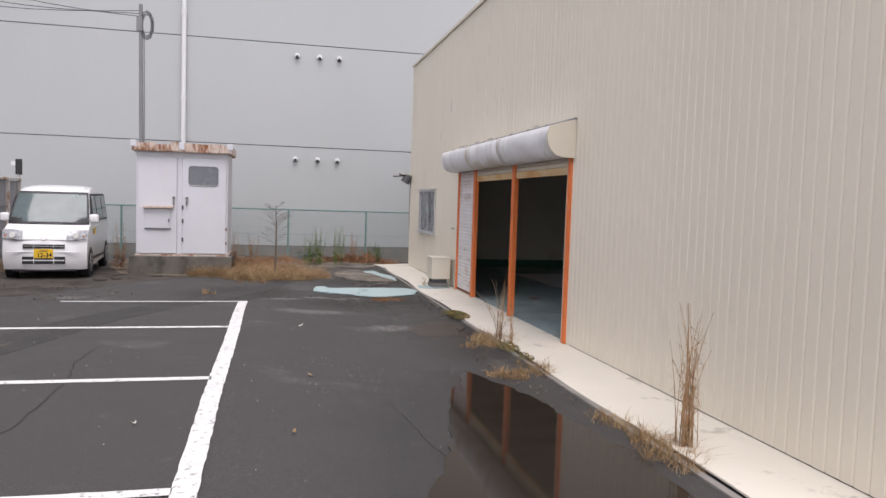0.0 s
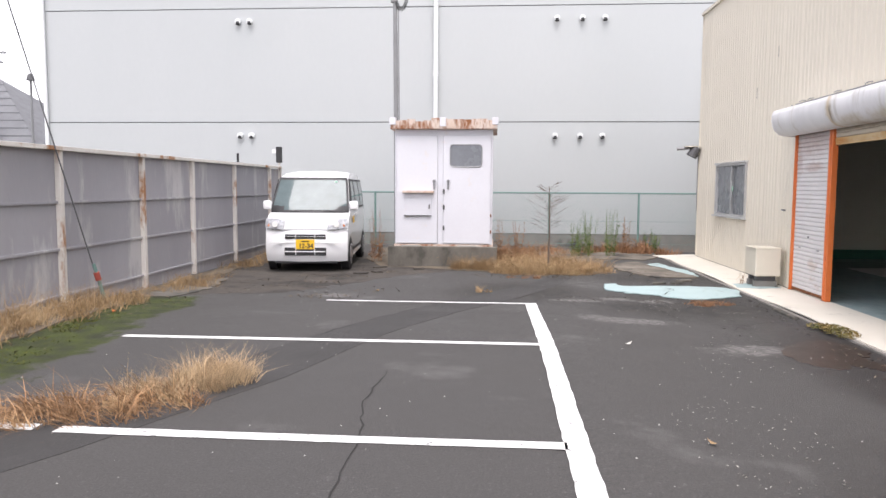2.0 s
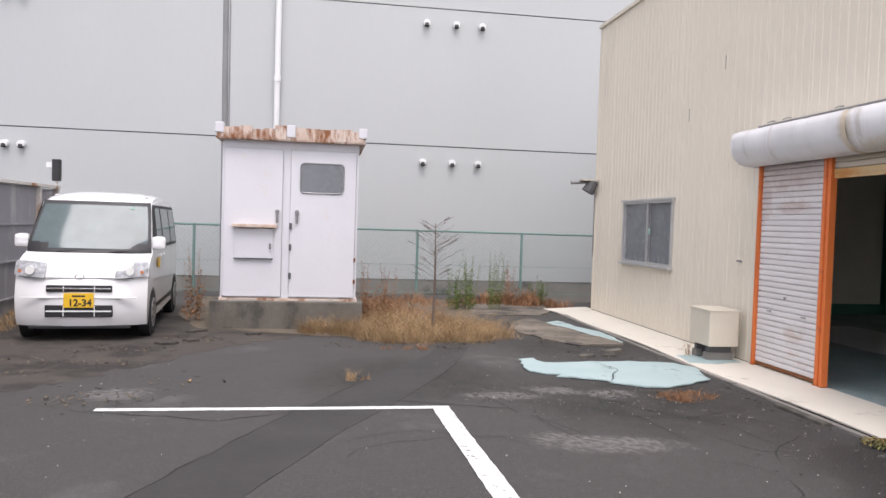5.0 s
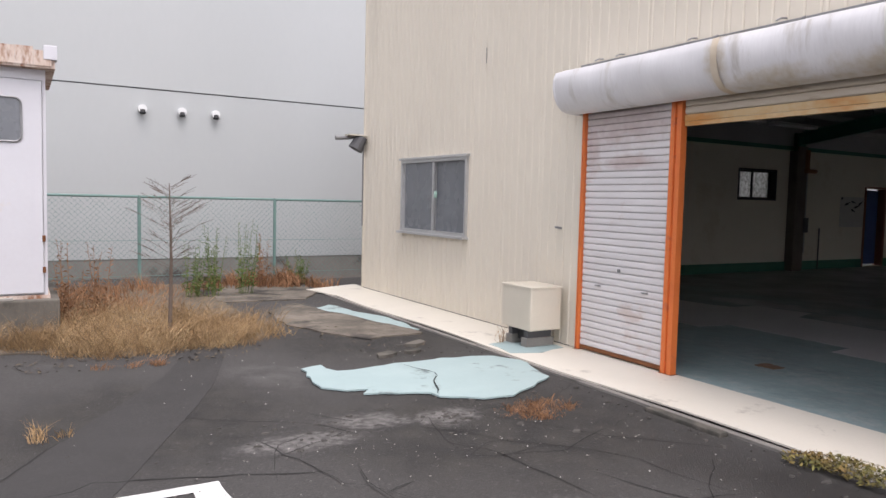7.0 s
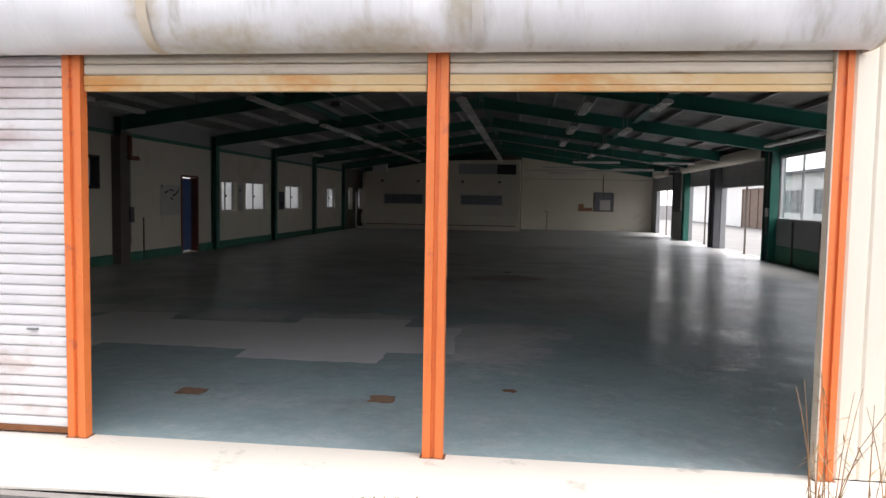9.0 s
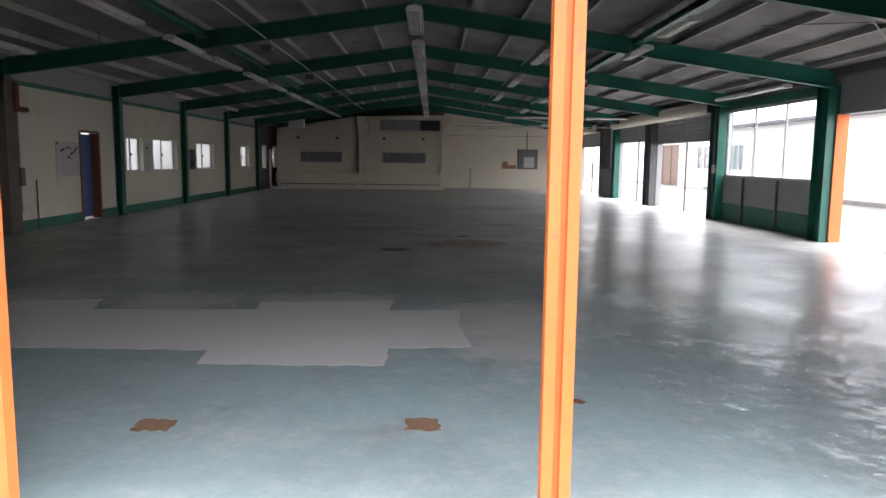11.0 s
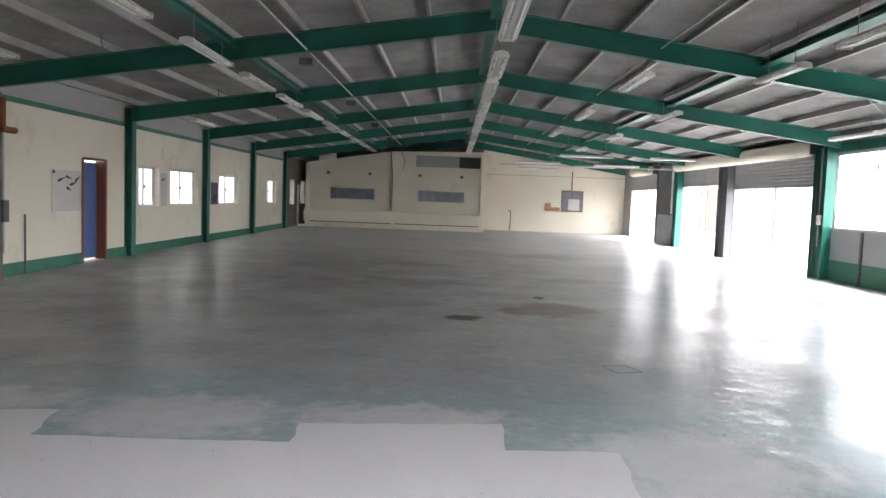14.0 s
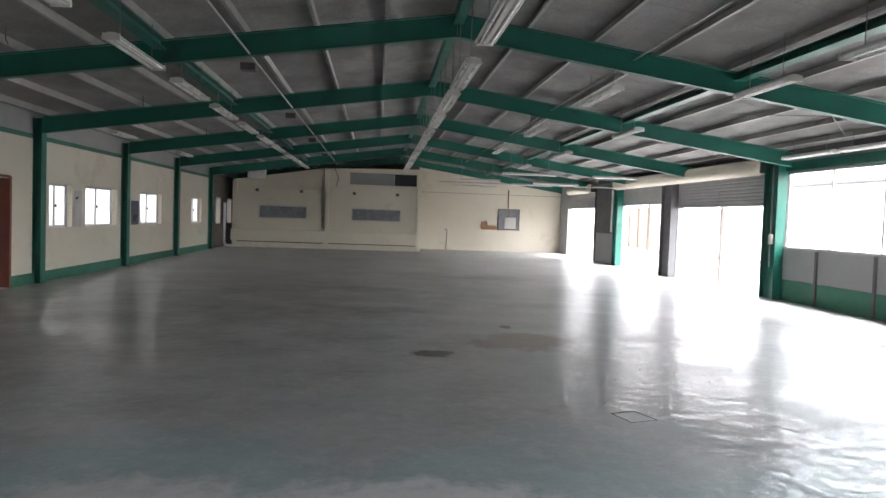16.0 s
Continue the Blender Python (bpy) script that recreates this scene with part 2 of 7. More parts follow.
M_HUT = mat("white enamelled steel", (0.63, 0.63, 0.665), (0.57, 0.565, 0.60), 0.45, scale=1.4, fine=25, bump=0.03, stain=(0.62, 0.58, 0.56), stain_amount=0.05, stain_scale=3)
M_RUSTROOF = mat("rust-eaten white steel", (0.62, 0.55, 0.50), (0.48, 0.30, 0.20), 0.75, scale=7, fine=50, bump=0.3, stain=RUST, stain_amount=0.42, stain_scale=6.0, stretch=(1, 1, 0.35))
M_RUST = mat("brown rust", RUST, (0.13, 0.05, 0.02), 0.85, scale=8, fine=70, bump=0.4)
M_STEEL = mat("grey steel", (0.28, 0.28, 0.29), (0.2, 0.2, 0.2), 0.45, metal=0.6, scale=6, bump=0.05)
M_POLE = mat("weathered grey pole", (0.24, 0.245, 0.25), (0.17, 0.17, 0.175), 0.6, metal=0.2, scale=2, bump=0.1)
M_PIPE = mat("white plastic pipe", (0.72, 0.73, 0.73), (0.66, 0.67, 0.67), 0.5, scale=2, bump=0.02)
M_GREENFENCE = mat("green coated wire", (0.16, 0.27, 0.245), (0.12, 0.2, 0.185), 0.55, scale=5, bump=0.05)
M_BLACK = mat("black plastic", (0.02, 0.02, 0.022), (0.012, 0.012, 0.014), 0.5, bump=0.05)
M_CAR = mat("white car paint", (0.80, 0.80, 0.81), (0.78, 0.78, 0.79), 0.18, scale=1, fine=8, bump=0, coat=0.6, rough2=0.22)
M_TYRE = mat("tyre rubber", (0.022, 0.022, 0.023), (0.03, 0.03, 0.03), 0.85, scale=8, bump=0.2)
M_RIM = mat("silver wheel cover", (0.50, 0.50, 0.52), (0.4, 0.4, 0.42), 0.3, metal=0.7, bump=0)
M_CHROME = mat("chrome", (0.75, 0.75, 0.77), rough=0.12, metal=1.0, bump=0)
M_YELLOW = mat("yellow plate", (0.80, 0.50, 0.02), (0.74, 0.45, 0.02), 0.4, bump=0)
M_CARGLASS = mat("tinted car glass", (0.10, 0.135, 0.14), (0.055, 0.075, 0.078), 0.08, scale=2.2, fine=4, bump=0, rough2=0.1)
M_LAMPGLASS = mat("headlamp glass", (0.50, 0.51, 0.53), (0.22, 0.225, 0.24), 0.2, mix=0.9, scale=18, fine=50, bump=0, coat=0.8)
M_AMBER = mat("amber lens", (0.6, 0.22, 0.10), rough=0.25, bump=0)
M_DARKPANE = mat("dusty dark pane", (0.17, 0.18, 0.20), (0.11, 0.12, 0.13), 0.25, scale=3, fine=15, bump=0.02)
M_ALU = mat("aluminium frame", (0.52, 0.52, 0.52), (0.42, 0.42, 0.42), 0.4, metal=0.5, scale=4, bump=0.03)
M_STICKER = mat("pale green sticker", (0.45, 0.68, 0.58), rough=0.6, bump=0)
M_DRY = mat("dry straw grass", (0.385, 0.265, 0.14), (0.235, 0.145, 0.07), 0.8, scale=2.5, fine=40, mix=0.9, bump=0, stain=(0.46, 0.34, 0.19), stain_amount=0.2, stain_scale=3, island=0.45)
M_STRAW = mat("reddish flattened straw", (0.38, 0.225, 0.115), (0.20, 0.11, 0.055), 0.8, scale=3.5, fine=40, mix=0.9, bump=0, stain=(0.52, 0.36, 0.20), stain_amount=0.2, stain_scale=4, island=0.5)
M_RUSSET = mat("russet dead stalks", (0.31, 0.165, 0.085), (0.22, 0.11, 0.055), 0.8, scale=5, bump=0, island=0.5)
M_PALESEED = mat("pale seed heads", (0.47, 0.35, 0.215), (0.32, 0.21, 0.115), 0.85, scale=5, bump=0, island=0.5)
M_LEAF = mat("green weed leaves", (0.085, 0.15, 0.035), (0.16, 0.18, 0.045), 0.65, scale=6, fine=40, bump=0, island=0.5)
M_CREEP = mat("olive creeping leaves", (0.11, 0.125, 0.03), (0.19, 0.12, 0.04), 0.7, scale=7, fine=40, mix=0.9, bump=0, island=0.5)
M_MOSS = mat("moss", (0.055, 0.068, 0.010), (0.095, 0.10, 0.018), 0.95, scale=4, fine=40, mix=0.9, bump=0, stain=(0.05, 0.055, 0.02), stain_amount=0.25, stain_scale=2.2)
M_SOIL = mat("littered soil", (0.085, 0.07, 0.055), (0.15, 0.12, 0.085), 0.95, scale=4, fine=80, mix=0.9, bump=0.8, dist=0.01)
M_BARK = mat("thin grey bark", (0.16, 0.12, 0.095), (0.10, 0.075, 0.06), 0.85, scale=12, bump=0.2)
M_BRICKRED = mat("orange brown leaves", (0.40, 0.13, 0.03), (0.30, 0.09, 0.03), 0.8, scale=6, bump=0)
M_GREEN = mat("dark green painted steel", (0.005, 0.125, 0.09), (0.005, 0.10, 0.072), 0.38, scale=2.5, fine=30, bump=0.04, stain=(0.012, 0.075, 0.055), stain_amount=0.12)
M_SKIRT = mat("green skirting paint", (0.035, 0.165, 0.11), (0.03, 0.13, 0.09), 0.6, scale=3, fine=30, bump=0.08)
M_INWALL = mat("cream interior wall paint", (0.66, 0.615, 0.51), (0.60, 0.555, 0.46), 0.75, scale=0.6, fine=40, bump=0.06, stain=(0.58, 0.52, 0.41), stain_amount=0.13, stain_scale=0.9)
M_UPWALL = mat("grey upper wall boards", (0.36, 0.36, 0.35), (0.30, 0.30, 0.29), 0.8, scale=1.5, bump=0.1)
M_BOARD = mat("grey cement roof boards", (0.385, 0.38, 0.37), (0.205, 0.2, 0.196), 0.9, scale=1.3, fine=26, mix=0.9, bump=0.4, dist=0.006, stretch=(0.6, 1, 1), grain=0.6, stain=(0.24, 0.235, 0.225), stain_amount=0.22, stain_scale=0.9)
M_PURLIN = mat("pale grey purlin", (0.42, 0.41, 0.395), (0.27, 0.26, 0.25), 0.42, scale=3, bump=0.05)
M_LAMPWHITE = mat("white lamp enamel", (0.70, 0.69, 0.66), (0.62, 0.61, 0.58), 0.4, scale=3, bump=0.02)
M_TUBE = mat("unlit fluorescent tube", (0.80, 0.80, 0.78), (0.76, 0.76, 0.74), 0.25, bump=0)
# column wrap colour; also painted on as shade behind the partition and below its ledge
M_GREYCOL = mat("brown-grey wrap and unlit wall", (0.15, 0.125, 0.105), (0.10, 0.085, 0.07), 0.7, scale=3, bump=0.1)
M_DARKSTEEL = mat("dark grey steel", (0.10, 0.10, 0.105), (0.07, 0.07, 0.075), 0.55, scale=3, bump=0.05)
M_BLUE = mat("blue painted door", (0.055, 0.105, 0.27), (0.05, 0.09, 0.22), 0.5, scale=2, bump=0.04)
M_BROWN = mat("red-brown door frame", (0.20, 0.06, 0.035), (0.16, 0.05, 0.03), 0.55, scale=3, bump=0.05)
M_GREYPANEL = mat("grey wall panel", (0.30, 0.305, 0.31), (0.25, 0.255, 0.26), 0.5, scale=1.5, bump=0.04)
M_CARD = mat("brown cardboard", (0.36, 0.19, 0.10), (0.30, 0.15, 0.08), 0.85, scale=4, bump=0.1)
M_PAPER = mat("faded notice sheet", (0.52, 0.50, 0.46), (0.45, 0.44, 0.42), 0.7, scale=3, bump=0.02)
M_INK = mat("black print", (0.03, 0.03, 0.035), rough=0.7, bump=0)
M_SCREED = mat("pale grey screed", (0.66, 0.65, 0.645), (0.58, 0.57, 0.565), 0.4, scale=1.0, fine=50, bump=0.15, rough2=0.55)
M_TANSTAIN = mat("tan worn patch", (0.15, 0.12, 0.085), (0.10, 0.09, 0.075), 0.55, scale=3, bump=0.1)
M_WHITEWALL = mat("white rendered wall", (0.75, 0.75, 0.73), (0.70, 0.70, 0.68), 0.8, scale=1, bump=0.05)
M_TILEROOF = mat("grey roof tiles", (0.16, 0.165, 0.175), (0.12, 0.12, 0.13), 0.7, scale=2, bump=0.3)
M_BLUEROOF = mat("blue sheet roof", (0.10, 0.24, 0.52), (0.09, 0.2, 0.45), 0.5, scale=2, bump=0.05)
M_REDBAND = mat("red sign band", (0.55, 0.06, 0.06), rough=0.5, bump=0)
M_GLASS = glass("clear window glass")
M_FROST = glass("frosted window glass", (0.92, 0.93, 0.93), 0.35)
M_OBSCURE = glass("mottled obscure glass", (0.8, 0.8, 0.8), 0.35)
nn, ll = M_OBSCURE.node_tree.nodes, M_OBSCURE.node_tree.links
sp, rg = nn.new("ShaderNodeTexNoise"), nn.new("ShaderNodeValToRGB")
sp.inputs["Scale"].default_value, sp.inputs["Detail"].default_value = 14, 4
rg.color_ramp.elements[0].position, rg.color_ramp.elements[1].position = 0.38, 0.66
rg.color_ramp.elements[0].color, rg.color_ramp.elements[1].color = (0.16, 0.155, 0.14, 1), (0.62, 0.63, 0.63, 1)
ll.new(nn.new("ShaderNodeNewGeometry").outputs["Position"], sp.inputs["Vector"])
ll.new(sp.outputs[0], rg.inputs[0])
ll.new(rg.outputs[0], nn["Principled BSDF"].inputs["Base Color"])


def floor_material():
    """Turquoise floor paint, worn through to grey in broad drifts, with a wet-looking uneven gloss."""
    m = bpy.data.materials.new("worn turquoise floor")
    m.use_nodes = True
    n, l = m.node_tree.nodes, m.node_tree.links
    b = n["Principled BSDF"]
    geo = n.new("ShaderNodeNewGeometry")

    def tex(sc, det, ro, dist=0.0):
        t = n.new("ShaderNodeTexNoise")
        t.inputs["Scale"].default_value, t.inputs["Detail"].default_value, t.inputs["Roughness"].default_value = sc, det, ro
        t.inputs["Distortion"].default_value = dist
        l.new(geo.outputs["Position"], t.inputs["Vector"])
        return t.outputs[0]

    def rng(src, a, c, lo=0.0, hi=1.0):
        r = n.new("ShaderNodeMapRange")
        r.interpolation_type = "SMOOTHSTEP"
        for k, v in (("From Min", a), ("From Max", c), ("To Min", lo), ("To Max", hi)):
            r.inputs[k].default_value = v
        l.new(src, r.inputs["Value"])
        return r.outputs[0]

    def mixc(f, a, c):
        x = n.new("ShaderNodeMix")
        x.data_type = "RGBA"
        l.new(f, x.inputs[0])
        for sock, v in ((x.inputs[6], a), (x.inputs[7], c)):
            if isinstance(v, tuple):
                sock.default_value = (*v, 1)
            else:
                l.new(v, sock)
        return x.outputs[2]

    sep = n.new("ShaderNodeSeparateXYZ")
    l.new(geo.outputs["Position"], sep.inputs[0])
    wear = n.new("ShaderNodeMath")
    wear.operation = "ADD"
    l.new(rng(tex(0.9, 4, 0.55, 0.0), 0.15, 0.85), wear.inputs[0])
    l.new(rng(sep.outputs[0], 8.5, 11.8, -0.5, 0.55), wear.inputs[1])
    teal = mixc(rng(tex(1.5, 3, 0.5), 0.2, 0.8), (0.28, 0.39, 0.397), (0.25, 0.355, 0.362))
    grey_c = mixc(rng(tex(1.2, 3, 0.5), 0.2, 0.8), (0.37, 0.37, 0.36), (0.30, 0.305, 0.30))
    c = mixc(rng(wear.outputs[0], 0.1, 1.0), teal, grey_c)
    c = mixc(rng(tex(0.35, 3, 0.5, 0.0), 0.4, 0.8, 0.0, 0.4), c, (0.27, 0.275, 0.27))
    # pale grey mixed in further down the hall, broken up by noise
    far_pale = n.new("ShaderNodeMath")
    far_pale.operation = "ADD"
    l.new(rng(sep.outputs[0], 14.0, 30.0, -0.45, 0.75), far_pale.inputs[0])
    l.new(rng(tex(0.5, 4, 0.55), 0.3, 0.7, 0.0, 0.4), far_pale.inputs[1])
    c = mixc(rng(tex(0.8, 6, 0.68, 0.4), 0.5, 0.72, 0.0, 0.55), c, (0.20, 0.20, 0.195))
    c = mixc(rng(far_pale.outputs[0], 0.0, 1.0), c, (0.52, 0.52, 0.505))
    c = mixc(rng(tex(2.2, 8, 0.72), 0.52, 0.72, 0.0, 0.5), c, (0.50, 0.50, 0.49))
    c = mixc(rng(tex(7, 8, 0.72), 0.42, 0.75, 0.0, 0.4), c, (0.48, 0.48, 0.47))
    c = mixc(rng(tex(5.3, 7, 0.72, 0.3), 0.45, 0.78, 0.0, 0.28), c, (0.25, 0.27, 0.27))
    c = mixc(rng(tex(30, 3, 0.5), 0.45, 0.8, 0.0, 0.3), c, (0.24, 0.25, 0.25))
    l.new(c, b.inputs["Base Color"])
    dull = n.new("ShaderNodeMath")
    dull.operation = "MAXIMUM"
    l.new(rng(tex(0.7, 3, 0.5), 0.3, 0.7, 0.36, 0.48), dull.inputs[0])
    l.new(rng(sep.outputs[0], 6.0, 9.5, 0.6, 0.2), dull.inputs[1])
    l.new(dull.outputs[0], b.inputs["Roughness"])
    bp = n.new("ShaderNodeBump")
    bp.inputs["Strength"].default_value, bp.inputs["Distance"].default_value = 0.75, 0.03
    l.new(tex(6.5, 3, 0.5), bp.inputs["Height"])
    soft_bump = n.new("ShaderNodeBump")
    soft_bump.inputs["Strength"].default_value, soft_bump.inputs["Distance"].default_value = 0.3, 0.012
    l.new(tex(5.0, 3, 0.5), soft_bump.inputs["Height"])
    l.new(soft_bump.outputs[0], b.inputs["Normal"])
    l.new(bp.outputs[0], b.inputs["Coat Normal"])
    wet = n.new("ShaderNodeMath")
    wet.operation = "MULTIPLY"
    l.new(rng(tex(1.3, 5, 0.6), 0.35, 0.65, 0.1, 0.4), wet.inputs[0])
    l.new(rng(sep.outputs[0], 15.0, 27.0, 1.0, 0.15), wet.inputs[1])
    l.new(wet.outputs[0], b.inputs["Coat Weight"])
    b.inputs["Coat Roughness"].default_value, b.inputs["Specular IOR Level"].default_value = 0.1, 0.4
    return m


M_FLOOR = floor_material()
lay_over(M_FLOOR, soft_patches(M_FLOOR, [(7.7, 10.7, 1.3, 0.6), (9.1, 12.4, 0.4, 0.9), (9.05, 14.0, 0.5, 0.9), (8.5, 10.6, 0.8, 0.8), (9.2, 15.6, 0.4, 1.0)], 4.0, 1.9, 0.45, 1.2), (0.60, 0.59, 0.58), (0.54, 0.535, 0.53), 4.0, 0.8)
lay_over(M_FLOOR, soft_patches(M_FLOOR, [(17.0, 13.4, 1.0, 2.0), (20.6, 13.8, 0.7, 1.8), (15.8, 16.4, 0.7, 1.0), (24.0, 10.0, 1.0, 2.0), (12.9, 17.3, 0.8, 0.8), (18.2, 9.2, 0.6, 1.2)], 2.2, 1.8, 0.0, 1.3), (0.17, 0.165, 0.155), (0.24, 0.235, 0.225), 3.0, 0.6)
lay_over(M_FLOOR, soft_patches(M_FLOOR, [(14.4, 10.65, 0.62, 0.6), (14.2, 11.2, 0.4, 0.3)], 2.6, 2.0, 0.8, 1.0), (0.20, 0.17, 0.125), (0.25, 0.215, 0.165), 5.0, 0.85, 0.6)
lay_over(M_FLOOR, soft_patches(M_FLOOR, [(14.4, 10.8, 0.8, 0.9)], 2.4, 2.2, 0.8, 1.0), (0.16, 0.145, 0.125), None, 5.0, 0.45)
lay_over(M_FLOOR, soft_patches(M_FLOOR, [(13.46, 11.98, 0.24, 0.3), (15.6, 10.75, 0.2, 0.1)], 4.5, 2.0, 0.7, 1.1), (0.02, 0.018, 0.016), (0.055, 0.05, 0.045), 9.0, 0.9, 0.55)


def water_material():
    m = bpy.data.materials.new("rain water")
    m.use_nodes = True
    b = m.node_tree.nodes["Principled BSDF"]
    b.inputs["Base Color"].default_value = (0.024, 0.019, 0.015, 1)
    b.inputs["Roughness"].default_value, b.inputs["IOR"].default_value, b.inputs["Specular IOR Level"].default_value = 0.05, 1.33, 0.4
    return m


M_WATER = water_material()


# ---- mesh helpers ----
def link(name, bm, material, smooth=False):
    me = bpy.data.meshes.new(name)
    bm.normal_update()
    bm.to_mesh(me)
    bm.free()
    for one in material if isinstance(material, (list, tuple)) else (material,):
        me.materials.append(one)
    if smooth:
        for p in me.polygons:
            p.use_smooth = True
    return new(name, me)


def part(name, bm, material, parent, label="", smooth=False):
    ob = link(name, bm, material, smooth)
    ob.parent = parent
    if label:
        ob["label"] = label
    return ob


def thing(name, label, category, group="", kind="", at=(0, 0, 0), turn=0):
    ob = new(name)
    ob.matrix_world = pose(*at, 0, 0, turn)
    return tagged(ob, label, category, group, kind)


def setting(name, bm, material, label="", category="", smooth=False):
    return tagged(link(name, bm, material, smooth), label, category, "", "structure")


def box(bm, x0, x1, y0, y1, z0, z1, bevel=0.0, mi=0):
    vs = [bm.verts.new((x, y, z)) for x in (x0, x1) for y in (y0, y1) for z in (z0, z1)]
    fs = [bm.faces.new([vs[i] for i in q]) for q in ((0, 1, 3, 2), (4, 6, 7, 5), (0, 4, 5, 1), (2, 3, 7, 6), (0, 2, 6, 4), (1, 5, 7, 3))]
    for f in fs:
        f.material_index = mi
    if bevel:
        es = list({e for f in fs for e in f.edges})
        bmesh.ops.bevel(bm, geom=es, offset=bevel, segments=2, affect="EDGES", profile=0.6)
    return bm


def B(*a, **k):
    return box(bmesh.new(), *a, **k)


def tube(bm, p0, p1, r0, r1=None, seg=10, cap=True):
    p0, p1 = Vector(p0), Vector(p1)
    r1 = r0 if r1 is None else r1
    q = (p1 - p0).to_track_quat("Z", "Y").to_matrix()
    rings = []
    for p, r in ((p0, r0), (p1, r1)):
        rings.append([bm.verts.new(p + q @ Vector((r * math.cos(2 * math.pi * i / seg), r * math.sin(2 * math.pi * i / seg), 0))) for i in range(seg)])
    for i in range(seg):
        bm.faces.new((rings[0][i], rings[0][(i + 1) % seg], rings[1][(i + 1) % seg], rings[1][i]))
    if cap:
        bm.faces.new(rings[0][::-1])
        bm.faces.new(rings[1])
    return bm


def T(*a, **k):
    return tube(bmesh.new(), *a, **k)


def chain(bm, pts, r, seg=5):
    for a, c in zip(pts, pts[1:]):
        tube(bm, a, c, r, seg=seg, cap=False)
    return bm


def extrude(bm, pts, a0, a1, axis="y"):
    """A closed 2D outline pushed along an axis; pts are (u, v) in the two other axes, in x, y, z order."""
    def p(u, v, a):
        return {"x": (a, u, v), "y": (u, a, v), "z": (u, v, a)}[axis]
    lo = [bm.verts.new(p(u, v, a0)) for u, v in pts]
    hi = [bm.verts.new(p(u, v, a1)) for u, v in pts]
    n = len(pts)
    for i in range(n):
        bm.faces.new((lo[i], lo[(i + 1) % n], hi[(i + 1) % n], hi[i]))
    bm.faces.new(lo[::-1])
    bm.faces.new(hi)
    bmesh.ops.recalc_face_normals(bm, faces=bm.faces[:])
    return bm


def wall_holes(bm, axis, c0, c1, a0, a1, z0, z1, holes=()):
    """A wall across the given axis, from c0 to c1 thick, from a0 to a1 long, with openings (b0, b1, low, high)."""
    def put(b0, b1, lo, hi):
        if b1 - b0 > 1e-4 and hi - lo > 1e-4:
            box(bm, *((c0, c1, b0, b1) if axis == "x" else (b0, b1, c0, c1)), lo, hi)
    at = a0
    for b0, b1, lo, hi in sorted(holes):
        put(at, b0, z0, z1)
        put(b0, b1, z0, lo)
        put(b0, b1, hi, z1)
        at = b1
    put(at, a1, z0, z1)
    return bm


def blob(cx, cy, rx, ry, z, n=26, rough=0.25, seed=0, thick=0.006, turn=0.0):
    """A thin plate with an uneven rounded outline, lying flat."""
    rnd = random.Random(seed)
    ph = [(rnd.uniform(0, 6.28), rnd.uniform(0.3, 1.0)) for _ in range(6)]
    pts = []
    for i in range(n):
        a = 2 * math.pi * i / n
        k = 1 + rough * sum(w * math.sin((j + 2) * a + p) / (j + 2) for j, (p, w) in enumerate(ph)) + rnd.uniform(-0.06, 0.06) * rough * 3
        u, v = rx * k * math.cos(a), ry * k * math.sin(a)
        pts.append((cx + u * math.cos(turn) - v * math.sin(turn), cy + u * math.sin(turn) + v * math.cos(turn)))
    return sheet(pts, z, thick)


def sheet(pts, z, thick=0.006):
    bm = bmesh.new()
    zs = z if callable(z) else (lambda x, y: z)
    hi = [bm.verts.new((x, y, zs(x, y) + thick)) for x, y in pts]
    lo = [bm.verts.new((x, y, zs(x, y) - 0.01)) for x, y in pts]
    n = len(pts)
    bm.faces.new(hi)
    for i in range(n):
        bm.faces.new((lo[i], lo[(i + 1) % n], hi[(i + 1) % n], hi[i]))
    bmesh.ops.recalc_face_normals(bm, faces=bm.faces[:])
    bmesh.ops.triangulate(bm, faces=[f for f in bm.faces if len(f.verts) > 4])
    return bm


def ragged(pts, step=0.12, amp=0.03, seed=1):
    """An outline with its straight runs broken up into a chipped edge."""
    rnd, out = random.Random(seed), []
    for (x0, y0), (x1, y1) in zip(pts, pts[1:] + pts[:1]):
        k = max(1, int(math.hypot(x1 - x0, y1 - y0) / step))
        for i in range(k):
            j = amp if i else amp * 0.4
            out.append((x0 + (x1 - x0) * i / k + rnd.uniform(-j, j), y0 + (y1 - y0) * i / k + rnd.uniform(-j, j)))
    return out


